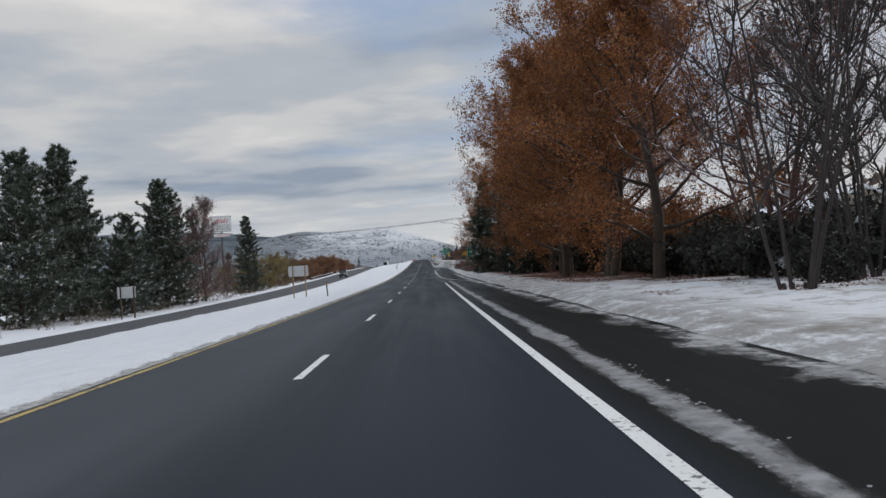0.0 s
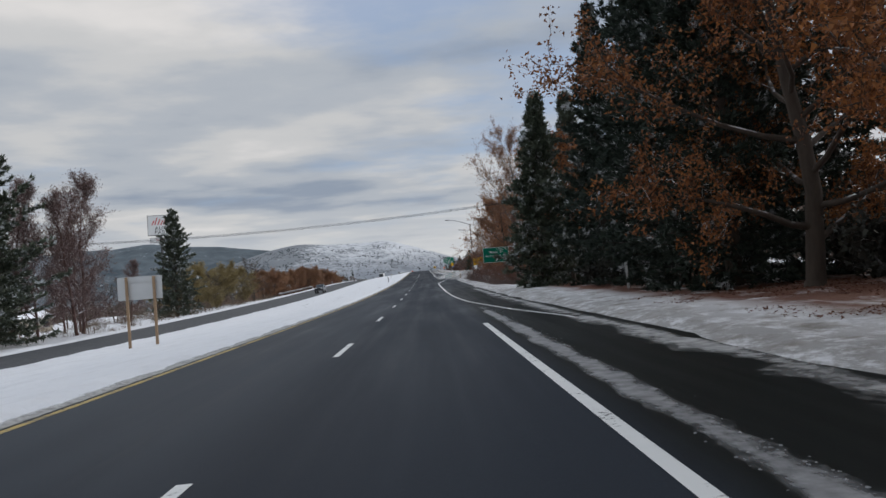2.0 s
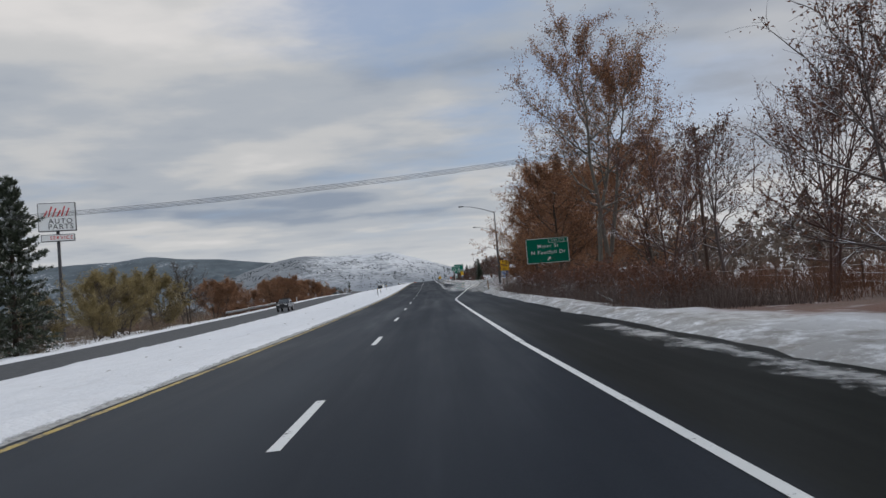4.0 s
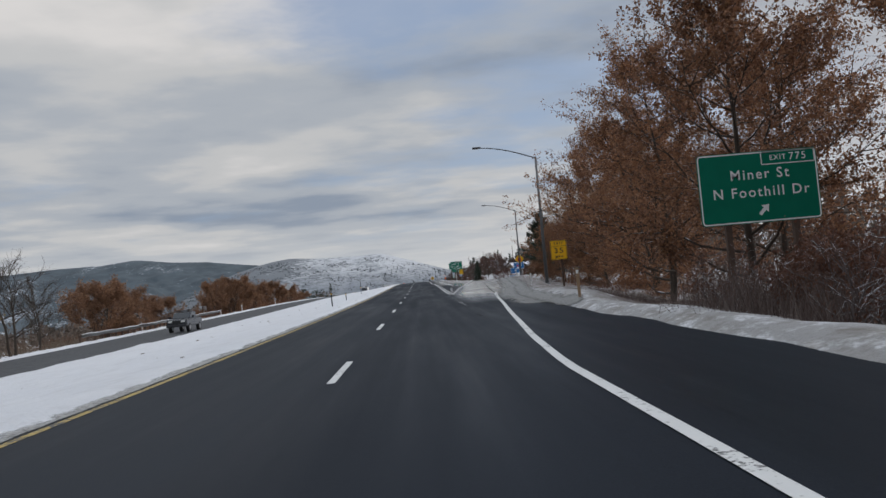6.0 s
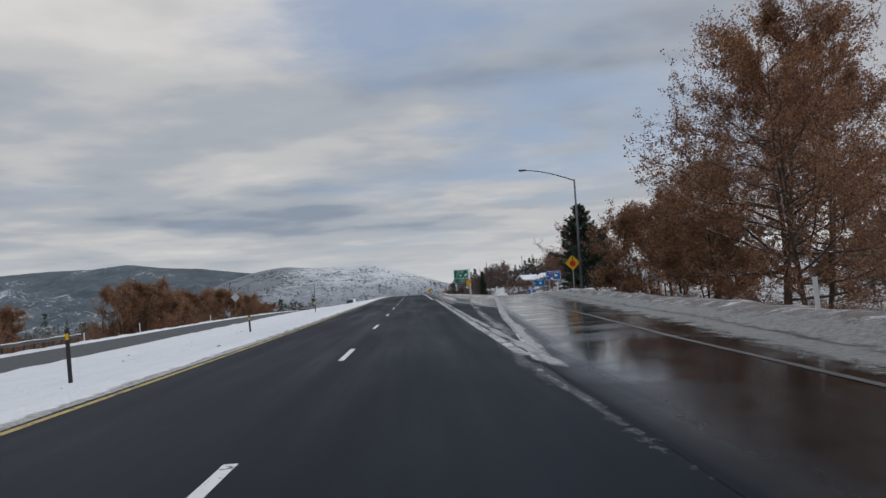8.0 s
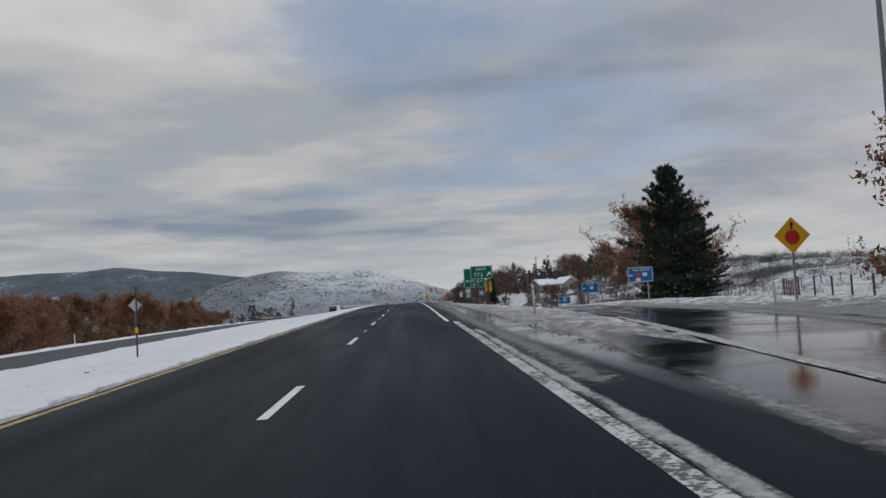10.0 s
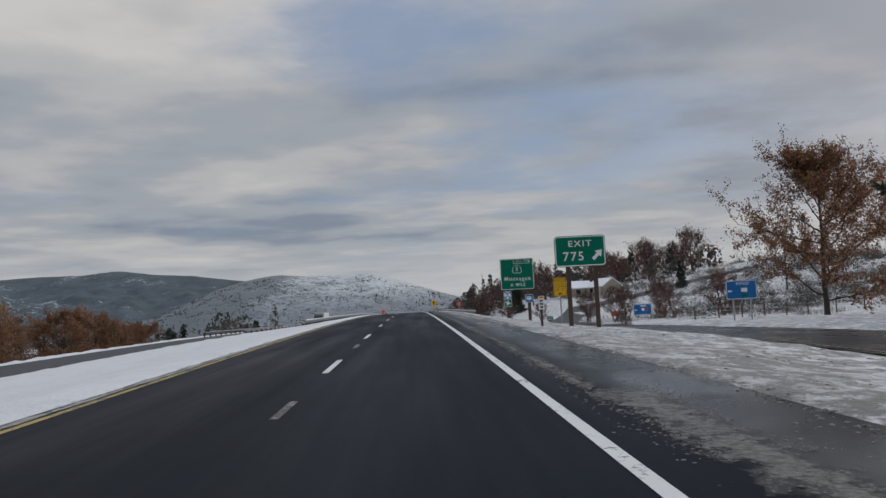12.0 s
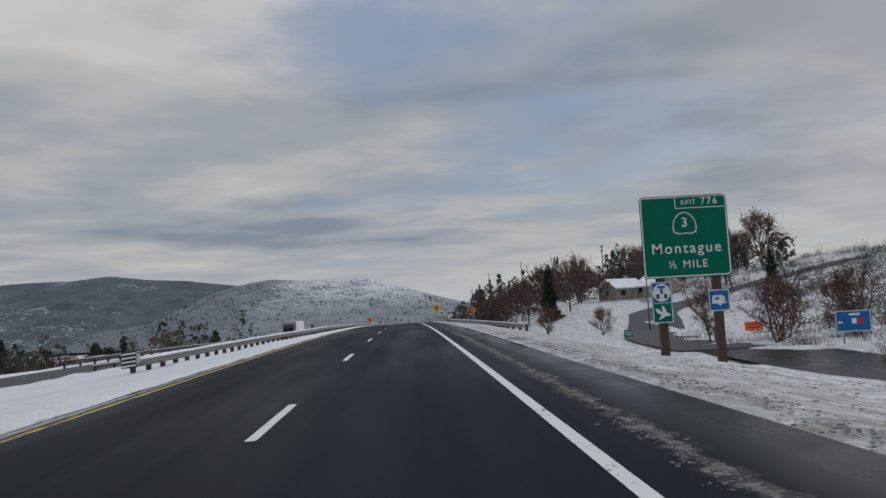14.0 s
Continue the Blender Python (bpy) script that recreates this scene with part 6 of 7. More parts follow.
plant(broadleaf("oak_thicket", "rounded thicket of russet oak brush", 29, 7.6, 4.4, 0.04, BARK, THICKET_LEAF, 22000, 0.16, stems=5, twiggy=2, trunk_r=0.16, category="shrub", low=0.15, n_limb=18, split=False),
      [(-36.5, 262.0, 0, 0.85), (-40.0, 268.0, 80, 1.0), (-38.5, 276.0, 150, 0.85), (-37.0, 287.0, 30, 0.6),
       (-39.0, 339.0, 100, 1.1), (-42.5, 343.0, 170, 1.1), (-39.5, 348.0, 240, 1.05), (-51.0, 322.0, 300, 0.9), (-38.5, 358.0, 40, 0.6),
       (-47.0, 372.0, 20, 1.15), (-43.0, 381.0, 100, 1.1), (-51.0, 380.0, 170, 1.25), (-40.0, 397.0, 240, 1.05), (-55.0, 392.0, 10, 1.35), (-46.0, 408.0, 70, 1.2), (-40.0, 418.0, 70, 0.92), (-50.0, 424.0, 170, 1.15), (-42.0, 432.0, 20, 0.92), (-39.0, 445.0, 120, 0.62), (-46.0, 452.0, 220, 0.95), (-41.0, 438.0, 200, 0.75), (-44.0, 446.0, 60, 0.8), (-58.0, 412.0, 170, 1.1), (-60.0, 436.0, 20, 0.9), (-52.0, 474.0, 140, 0.6), (-62.0, 468.0, 240, 0.7), (-70.0, 490.0, 10, 0.8),
       (25.0, 297.0, 200, 1.25), (30.0, 304.0, 60, 1.1), (27.0, 288.0, 20, 1.1)], "russet oak thickets")
# undergrowth on the right
plant(shrub("bare_shrub", "leafless brown shrub with snow on its twigs", 31, 3.4, 3.2, SNOWY_BARK, DEAD_LEAF, 1200, 0.10, stems=18),
      [(9.0 + 3.4 * ((i * 7) % 5) / 4, 138 + 3.0 * i, 37 * i, 0.45 + 0.2 * ((i * 3) % 4) / 3) for i in range(16)] + [(33.0, 420.0, 0, 0.7), (35.0, 432.0, 50, 0.6), (24.5, 410.0, 20, 0.4)], "snowy undergrowth")
plant(shrub("russet_shrub", "low shrub with withered russet leaves", 33, 2.6, 2.8, RED_BARK, DEAD_LEAF, 5000, 0.12, stems=14),
      [(10.5 + 3.0 * ((i * 5) % 7) / 6, 140 + 4.2 * i, 51 * i, 0.6 + 0.3 * ((i * 5) % 4) / 3) for i in range(12)], "russet undergrowth")
plant(shrub("evergreen_shrub", "evergreen undergrowth below the oaks, leaf colour near black for shade", 32, 2.6, 2.6, BARK, SHADE_LEAF, 5200, 0.15),
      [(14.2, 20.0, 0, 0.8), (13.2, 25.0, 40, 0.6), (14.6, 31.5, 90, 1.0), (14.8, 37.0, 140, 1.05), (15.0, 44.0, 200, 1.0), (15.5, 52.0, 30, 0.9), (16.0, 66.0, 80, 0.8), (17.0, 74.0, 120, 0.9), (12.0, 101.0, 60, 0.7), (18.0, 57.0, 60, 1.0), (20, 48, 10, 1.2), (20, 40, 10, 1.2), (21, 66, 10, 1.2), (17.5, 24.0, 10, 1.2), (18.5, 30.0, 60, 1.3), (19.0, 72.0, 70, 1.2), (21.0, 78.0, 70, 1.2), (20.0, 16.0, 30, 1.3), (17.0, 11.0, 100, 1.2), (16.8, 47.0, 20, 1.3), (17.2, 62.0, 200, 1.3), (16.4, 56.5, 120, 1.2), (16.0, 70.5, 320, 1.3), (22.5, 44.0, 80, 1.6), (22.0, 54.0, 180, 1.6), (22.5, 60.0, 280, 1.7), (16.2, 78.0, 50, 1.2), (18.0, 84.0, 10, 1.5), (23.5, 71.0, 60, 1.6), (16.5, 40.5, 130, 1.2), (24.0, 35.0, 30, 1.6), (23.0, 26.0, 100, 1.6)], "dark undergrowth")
# ---- brush and far woods, too many to count ----
def brush(name, spots, colour_stops, label, blades=40, leaf=0.13, leaves=70, category="brush"):
    """Clumps of thin upright stalks with small leaves along them; spots are (x, y, height, width)."""
    rb = np.random.RandomState(len(spots) + blades)
    tris = []
    for x, y, h, w in spots:
        z = ground_at(x, y)
        foot = np.stack([x + rb.normal(0, w * 0.26, blades), y + rb.normal(0, w * 0.26, blades), np.full(blades, z - 0.1)], 1)
        off = ((foot[:, :2] - (x, y)) ** 2).sum(1)
        tall = h * rb.uniform(0.35, 1.05, blades) * np.exp(-off / (w * w * 0.5))
        top = foot + np.concatenate([rb.normal(0, 0.3, (blades, 2)) * tall[:, None], tall[:, None]], 1)
        az = rb.uniform(0, 3.14, blades)
        side = np.stack([np.cos(az), np.sin(az), 0 * az], 1) * (0.09 * leaf + 0.004)
        tris.append(np.stack([foot - side, foot + side, top], 1))
        if leaves:
            i = rb.randint(0, blades, leaves)
            c = foot[i] + (top[i] - foot[i]) * rb.uniform(0.2, 1.0, (leaves, 1)) + rb.normal(0, 0.09 * w, (leaves, 3)) * (1, 1, 0.5)
            d = rb.normal(0, 1, (leaves, 3, 3))
            d /= np.linalg.norm(d, axis=2, keepdims=True)
            tris.append(c[:, None] + d * (leaf * 0.62 * rb.uniform(0.5, 1.25, (leaves, 1, 1))))
    v = np.concatenate(tris).reshape(-1, 3)
    f = np.arange(len(v)).reshape(-1, 3)
    return tagged(mesh_object(name, v.tolist(), f.tolist(), leaf_material(name, colour_stops)), label, category, "", "stuff")


rb = np.random.RandomState(77)
BROWN = ((0.1, (0.07, 0.048, 0.034)), (0.5, (0.15, 0.11, 0.075)), (0.9, (0.28, 0.22, 0.16)))
PURPLISH = ((0.1, (0.045, 0.03, 0.027)), (0.5, (0.10, 0.068, 0.058)), (0.9, (0.24, 0.20, 0.18)))
RUSSET = ((0.1, (0.06, 0.026, 0.016)), (0.5, (0.13, 0.055, 0.03)), (0.9, (0.22, 0.11, 0.06)))
DARK_SCRUB = ((0.1, (0.022, 0.026, 0.024)), (0.5, (0.06, 0.062, 0.055)), (0.8, (0.14, 0.14, 0.135)), (0.92, (0.6, 0.62, 0.65)))
FROSTED = ((0.1, (0.07, 0.065, 0.06)), (0.5, (0.16, 0.15, 0.14)), (0.78, (0.30, 0.29, 0.28)), (0.92, (0.7, 0.72, 0.75)))
spots = [(rb.uniform(-62, -34.5), rb.uniform(70, 300), rb.uniform(0.8, 2.8), rb.uniform(1.5, 3.5)) for _ in range(330)]
brush("brown_brush", spots, BROWN, "tangled brown brush beyond the opposite carriageway", 40, 0.15, 60)
spots = [(rb.uniform(-75, -35.5), rb.uniform(300, 470), rb.uniform(1.2, 4.0), rb.uniform(2, 4.5)) for _ in range(260)]
brush("russet_brush", spots, RUSSET, "russet brush on the slope below the carriageway", 40, 0.2, 110)
spots = [(rb.uniform(8.3, 14.5), y, rb.uniform(0.8, 1.9), rb.uniform(1.2, 2.6)) for y in rb.uniform(135, 189, 340)] + [(rb.uniform(12.5, 18.5), y, rb.uniform(0.4, 0.9), rb.uniform(1.5, 2.5)) for y in rb.uniform(192, 226, 24)] + [(rb.uniform(9.6, 14), y, rb.uniform(0.4, 0.85), rb.uniform(1.2, 2.4)) for y in rb.uniform(189, 208, 60)]
brush("verge_brush", spots, PURPLISH, "tangled purplish brown brush behind the verge", 90, 0.06, 90)
spots = [(rb.uniform(15, 32), rb.uniform(138, 205), rb.uniform(1.2, 3.0), rb.uniform(2.5, 4)) for _ in range(190)] + [(rb.uniform(18, 33) + 0.05 * (y - 205), y, rb.uniform(0.7, 2.0), rb.uniform(2.0, 3.5)) for y in rb.uniform(205, 300, 150)]
brush("wood_brush", spots, RUSSET, "undergrowth deep in the wood", 60, 0.10, 170)
spots = [(rb.uniform(52, 125), rb.uniform(425, 560), rb.uniform(1.0, 2.6), rb.uniform(2, 4.2)) for _ in range(420)]
brush("frosted_scrub", spots, FROSTED, "snow-laden scrub over the hillside", 30, 0.2, 90)
spots = [(rb.uniform(44, 135), rb.uniform(420, 620), rb.uniform(1.4, 3.4), rb.uniform(2.5, 5)) for _ in range(330)] + [(1.5 + (y - 332) * k, y, rb.uniform(1.2, 3.0), rb.uniform(2.5, 4.5)) for y, k in zip(rb.uniform(425, 530, 230), rb.uniform(0.36, 0.72, 230))]
spots = [q for q in spots if abs(q[0] - np.interp(q[1], [490, 502, 512, 520, 526, 535], [35.5, 40, 47, 57, 70, 90])) > 7 or q[1] < 480]
brush("dark_scrub", spots, DARK_SCRUB, "dark evergreen scrub with frost on the hillside", 26, 0.22, 190)
spots = [(rb.uniform(26, 60), rb.uniform(425, 452), rb.uniform(0.8, 2.2), rb.uniform(2, 3.5)) for _ in range(40)] + [(rb.uniform(30, 62), rb.uniform(398, 425), rb.uniform(0.6, 1.8), rb.uniform(1.5, 3)) for _ in range(26)]
brush("ramp_brush", spots, PURPLISH, "leafless purplish brush beyond the ramp", 70, 0.10, 70)
spots = [(rb.uniform(38, 130), rb.uniform(330, 425), rb.uniform(0.8, 2.2), rb.uniform(2, 3.6)) for _ in range(150)]
brush("frosted_scrub", spots, FROSTED, "snow-laden scrub beside the pines", 30, 0.2, 90)


def far_woods(name, spots, stops, label, dense=40):
    """Small distant trees: each a loose column of turned leaf patches on a thin stem."""
    rf = np.random.RandomState(len(spots))
    v, f = [], []
    for x, y, h, w, cone in spots:
        z = ground_height(np.array([x - float(road_x(min(y, 900)))]), np.array([y]))[0]
        t = rf.rand(dense)
        rad = w * 0.5 * ((1 - t) if cone else np.sin(np.clip(t * 0.85 + 0.15, 0, 1) * math.pi) ** 0.6) * np.sqrt(rf.rand(dense)) + 0.1
        a = rf.uniform(0, 6.28, dense)
        cx, cy, cz = x + rad * np.cos(a), y + rad * np.sin(a), z + h * (0.08 + 0.92 * t)
        size = (0.10 * w * rf.uniform(0.5, 1.5, dense) + 0.12) * (1.0 if cone else min(1.0, 10.5 / math.sqrt(dense)))
        d = rf.normal(0, 1, (dense, 3, 3))
        d /= np.linalg.norm(d, axis=2, keepdims=True)
        n = len(v)
        for i in range(dense):
            v += [(cx[i] + d[i, k, 0] * size[i], cy[i] + d[i, k, 1] * size[i], cz[i] + d[i, k, 2] * size[i]) for k in range(3)]
            f.append((n + 3 * i, n + 3 * i + 1, n + 3 * i + 2))
        n = len(v)
        v += [(x - 0.12, y, z - 0.3), (x + 0.12, y, z - 0.3), (x, y, z + h)]
        f.append((n, n + 1, n + 2))
        if not cone and y < 760:
            for _ in range(14):
                n = len(v)
                a, el, ln_ = rf.uniform(0, 6.28), rf.uniform(0.5, 1.3), rf.uniform(0.4, 0.75) * h
                b0 = z + h * rf.uniform(0.15, 0.5)
                v += [(x - 0.05, y, b0), (x + 0.05, y, b0 - 0.06), (x + ln_ * math.cos(a) * math.cos(el), y + ln_ * math.sin(a) * math.cos(el), b0 + ln_ * math.sin(el))]
                f.append((n, n + 1, n + 2))
    return tagged(mesh_object(name, v, f, leaf_material(name, stops)), label, "distant trees", "", "stuff")


DARKGREEN = ((0.1, (0.012, 0.02, 0.014)), (0.5, (0.03, 0.043, 0.03)), (0.9, (0.09, 0.10, 0.09)))
GROVE = ((0.1, (0.03, 0.02, 0.018)), (0.5, (0.075, 0.05, 0.043)), (0.9, (0.17, 0.12, 0.10)))
DULL = ((0.1, (0.05, 0.035, 0.028)), (0.5, (0.11, 0.08, 0.06)), (0.9, (0.21, 0.17, 0.14)))
far_woods("far_conifers", [(rb.uniform(-420, -40), y, rb.uniform(8, 16), rb.uniform(4, 7), True) for y in rb.uniform(520, 1500, 300)], DARKGREEN, "dark conifers in the valley beyond the bridge", 80)
far_woods("far_woods", [(rb.uniform(-560, -38), y, rb.uniform(5, 11), rb.uniform(4, 9), False) for y in rb.uniform(500, 1900, 760)], DULL, "brown leafless woods in the valley", 60)
far_woods("valley_woods", [(rb.uniform(-190, -62), y, rb.uniform(3.5, 7), rb.uniform(4, 7), False) for y in rb.uniform(300, 540, 170)], DULL, "low brown woods on the valley slope", 90)
far_woods("hillside_woods", [(rb.uniform(28, 95) + 0.1 * (y - 560), y, rb.uniform(5, 10), rb.uniform(5, 9), False) for y in rb.uniform(560, 1000, 120)], GROVE, "russet and bare trees on the hillside by the town", 120)
far_woods("hillside_conifers", [(rb.uniform(24, 90), y, rb.uniform(8, 13), rb.uniform(4, 6), True) for y in rb.uniform(550, 900, 44)], DARKGREEN, "dark conifers on the hillside by the town", 130)
far_woods("hillside_grove", [(rb.uniform(13, 42), y, rb.uniform(6, 9.5), rb.uniform(4, 7), False) for y in rb.uniform(528, 620, 30)], GROVE, "dark leafless grove round the hillside houses", 420)
far_woods("ridge_conifers", [(rb.uniform(220, 900), y, rb.uniform(8, 14), rb.uniform(4, 7), True) for y in rb.uniform(500, 1500, 240)], DARKGREEN, "conifers dotted along the snowy ridge", 36)
far_woods("roadside_woods", [(rb.uniform(38, 90), y, rb.uniform(6, 11), rb.uniform(5, 8), False) for y in rb.uniform(-20, 340, 260)], DULL, "bare woods behind the roadside trees", 60)
far_woods("valley_edge_conifers", [(rb.uniform(-115, -50), y, rb.uniform(7.5, 11), rb.uniform(6, 9), i % 3 == 0) for i, y in enumerate(rb.uniform(540, 640, 30))], DARKGREEN, "dark conifers just beyond the guard rail", 220)
spots = [(rb.uniform(-95, -36), rb.uniform(455, 620), rb.uniform(1.2, 3.6), rb.uniform(2, 4.5)) for _ in range(240)]
brush("valley_brush", spots, RUSSET, "russet brush below the bridge", 40, 0.24, 90)


# leaves fallen on the snow under the oaks
rl = np.random.RandomState(9)
lx, ly = rl.uniform(8.6, 17, 60000), rl.uniform(22, 84, 60000)
lie = fractal(lx * 1.0, ly * 0.6, 2.6, 3, 4.0) + 0.25 * rl.rand(60000) + np.clip((lx - 9.4) * 0.2, -0.2, 0.35) > 0.12
lx, ly = lx[lie][:26000], ly[lie][:26000]
lz = ground_height(lx - road_x(ly), ly) + 0.015
d = rl.normal(0, 1, (len(lx), 3, 3)) * (1, 1, 0.3)
d /= np.linalg.norm(d, axis=2, keepdims=True)
v = (np.stack([lx, ly, lz], 1)[:, None] + d * rl.uniform(0.025, 0.065, (len(lx), 1, 1))).reshape(-1, 3)
tagged(mesh_object("fallen_leaves", v.tolist(), np.arange(len(v)).reshape(-1, 3).tolist(), DEAD_LEAF), "red-brown oak leaves lying on the snow", "fallen leaves", "", "stuff")
# ---- side road below the ramp ----
SIDE = [(24.0, 430.0), (25.0, 444.0), (27.0, 458.0), (31.0, 471.0), (34.5, 483.0), (37.0, 493.0), (42.0, 503.0), (49.0, 511.0), (58.0, 518.0), (72.0, 525.0), (92.0, 534.0)]
ts = np.linspace(0, len(SIDE) - 1, 60)
cx = np.interp(ts, range(len(SIDE)), [q[0] for q in SIDE])
cy = np.interp(ts, range(len(SIDE)), [q[1] for q in SIDE])
for _ in range(3):
    cx[1:-1] = (cx[:-2] + 2 * cx[1:-1] + cx[2:]) / 4
    cy[1:-1] = (cy[:-2] + 2 * cy[1:-1] + cy[2:]) / 4
nx, ny = np.gradient(cy), -np.gradient(cx)
ln = np.hypot(nx, ny)
w = np.array([-3.4, -1.2, 1.2, 3.4])
rx, ry = cx[:, None] + nx[:, None] / ln[:, None] * w, cy[:, None] + ny[:, None] / ln[:, None] * w
rz = np.array([[ground_at(a, b) for a, b in zip(p, q)] for p, q in zip(rx, ry)])
rz = np.maximum(rz.mean(1, keepdims=True), rz.max(1, keepdims=True) - 0.15) + 0.08 + 0 * rz
grid_object("side_road", rx, ry, rz, OLD_ASPHALT, "grey side road winding up the snowy slope", "road", "structure")

# ---- houses ----
WALL_TAN = plain("tan_siding", (0.36, 0.32, 0.26), 0.8, vary=0.15, scale=2.0)
WALL_GREY = plain("grey_siding", (0.28, 0.29, 0.30), 0.8, vary=0.15, scale=2.0)
WALL_WHITE = plain("white_siding", (0.62, 0.62, 0.60), 0.75, vary=0.12, scale=2.0)
GLASS = plain("dark_window_glass", (0.02, 0.025, 0.03), 0.08, vary=0.2)
FASCIA = plain("fascia_board", (0.45, 0.44, 0.42), 0.7)


def house(x, y, turn, w, d, h, rise, wall, label):
    """A gabled house, its front to -y before it is turned."""
    g0 = min(ground_at(x + a, y + b) for a in (-w / 2, w / 2) for b in (-d / 2, d / 2))
    root = thing("house", Matrix.Translation((x, y, g0)) @ pose(0, 0, 0, 0, 0, turn), label, "house", "houses on the hillside")
    bm = bmesh.new()
    prof = [(-d / 2, -1.0), (d / 2, -1.0), (d / 2, h), (0, h + rise), (-d / 2, h)]
    a = [bm.verts.new((-w / 2, p, q)) for p, q in prof]
    b = [bm.verts.new((w / 2, p, q)) for p, q in prof]
    bm.faces.new(a)
    bm.faces.new(b[::-1])
    for i in range(5):
        bm.faces.new((a[i], b[i], b[(i + 1) % 5], a[(i + 1) % 5]))
    bmesh.ops.recalc_face_normals(bm, faces=bm.faces)
    part("wall", bm, wall, root)
    for sgn in (-1, 1):
        bm = bmesh.new()
        ov, th = 0.5, 0.22
        e = (sgn * (d / 2 + ov), h - rise * ov / (d / 2))
        q = [(-w / 2 - 0.4, e[0], e[1]), (w / 2 + 0.4, e[0], e[1]), (w / 2 + 0.4, 0, h + rise), (-w / 2 - 0.4, 0, h + rise)]
        lo = [bm.verts.new((p[0], p[1], p[2] + 0.02)) for p in q]
        hi = [bm.verts.new((p[0], p[1], p[2] + th)) for p in q]
        bm.faces.new(hi)
        bm.faces.new(lo[::-1])
        for i in range(4):
            bm.faces.new((lo[i], lo[(i + 1) % 4], hi[(i + 1) % 4], hi[i]))
        bmesh.ops.recalc_face_normals(bm, faces=bm.faces)
        r = part("roof", bm, SNOW, root, "roof under a layer of snow")
        part("fascia", box(bmesh.new(), -w / 2 - 0.4, e[0] - 0.03, e[1] - 0.12, w / 2 + 0.4, e[0] + 0.03, e[1] + 0.03), FASCIA, r)
    n = max(2, int(w / 3))
    for i in range(n):
        cx_ = -w / 2 + (i + 0.5) * w / n
        if i == n // 2:
            part("door", box(bmesh.new(), cx_ - 0.5, -d / 2 - 0.06, 0.0, cx_ + 0.5, -d / 2 + 0.02, 2.1, 0.01), WALL_WHITE, root)
        else:
            fr = part("window", box(bmesh.new(), cx_ - 0.75, -d / 2 - 0.05, 0.9, cx_ + 0.75, -d / 2 + 0.02, 2.2, 0.01), FASCIA, root)
            part("pane", box(bmesh.new(), cx_ - 0.66, -d / 2 - 0.07, 0.98, cx_ + 0.66, -d / 2 - 0.045, 2.12), GLASS, fr)
    for sgn in (-1, 1):
        fr = part("window", box(bmesh.new(), sgn * (w / 2) - 0.03, -0.7, 1.0, sgn * (w / 2) + 0.04 * sgn + 0.02, 0.7, 2.2), FASCIA, root)
        part("pane", box(bmesh.new(), sgn * (w / 2 + 0.03), -0.6, 1.08, sgn * (w / 2 + 0.065), 0.6, 2.12), GLASS, fr)
    part("chimney", box(bmesh.new(), w * 0.2, 0.3, h + rise * 0.5, w * 0.2 + 0.7, 1.0, h + rise + 0.8, 0.03), WALL_GREY, root)


house(46.0, 545.0, 20, 7.0, 6.5, 2.7, 1.7, WALL_TAN, "low tan house with a snow-covered gable roof above the side road")
house(52.5, 541.0, -65, 6.5, 6.0, 2.6, 1.9, WALL_TAN, "tan house wing with its snowy gable to the road")
house(28.0, 628.0, -15, 11.0, 8.0, 3.0, 2.2, WALL_GREY, "grey house behind bare trees with snow on its roof")
house(52.0, 690.0, 15, 12.0, 8.0, 5.2, 2.2, WALL_WHITE, "two-storey white house among hillside trees")
house(30.5, 62.0, 85, 16.0, 8.0, 2.8, 1.6, WALL_TAN, "low house behind the oaks, its roof under snow")
house(33.0, 24.0, 80, 15.0, 8.0, 2.8, 1.8, WALL_GREY, "grey house behind leafless trees with a snowy roof")
house(-78.0, 214.0, 70, 14.0, 9.0, 3.0, 1.8, WALL_TAN, "tan workshop beyond the willows with snow on its roof")


# ---- small trees and fence by the ramp ----
plant(broadleaf("fruit_tree", "small round leafless tree with dark red twigs", 41, 5.0, 2.5, 0.14, RED_BARK, DEAD_LEAF, 2500, 0.10, stems=3, twiggy=5, trunk_r=0.16, n_limb=22, split=False),
      [(29.0, 432.0, 0, 1.0), (27.2, 441.0, 80, 0.95), (31.5, 437.0, 140, 0.9), (24.5, 470.0, 30, 0.7), (38.0, 441.0, 200, 0.9), (41.0, 424.0, 20, 1.2), (36.0, 434.0, 90, 1.1), (20.5, 486.0, 60, 0.8)] + [(59.0 + 3.6 * ((i * 7) % 10), 552.0 + 8.0 * i, 40 * i, 1.9 + 0.25 * ((i * 3) % 4)) for i in range(10)] + [(19.0 + 2.6 * ((i * 7) % 9), 530.0 + 13.0 * i, 70 * i, 1.4 + 0.2 * ((i * 3) % 4)) for i in range(5)], "small red-twigged trees")
plant(broadleaf("bare_tree", "slender leafless tree rising above hillside scrub", 42, 13.0, 3.0, 0.15, BARK, None, 0, 0, twiggy=5, trunk_r=0.18, up=0.12),
      [(48.0, 470.0, 0, 0.75), (92.0, 505.0, 60, 0.7), (60.0, 520.0, 120, 0.7), (31.0, 548.0, 200, 0.9), (36.0, 556.0, 20, 0.9), (24.0, 540.0, 270, 0.8)], "slender leafless trees")
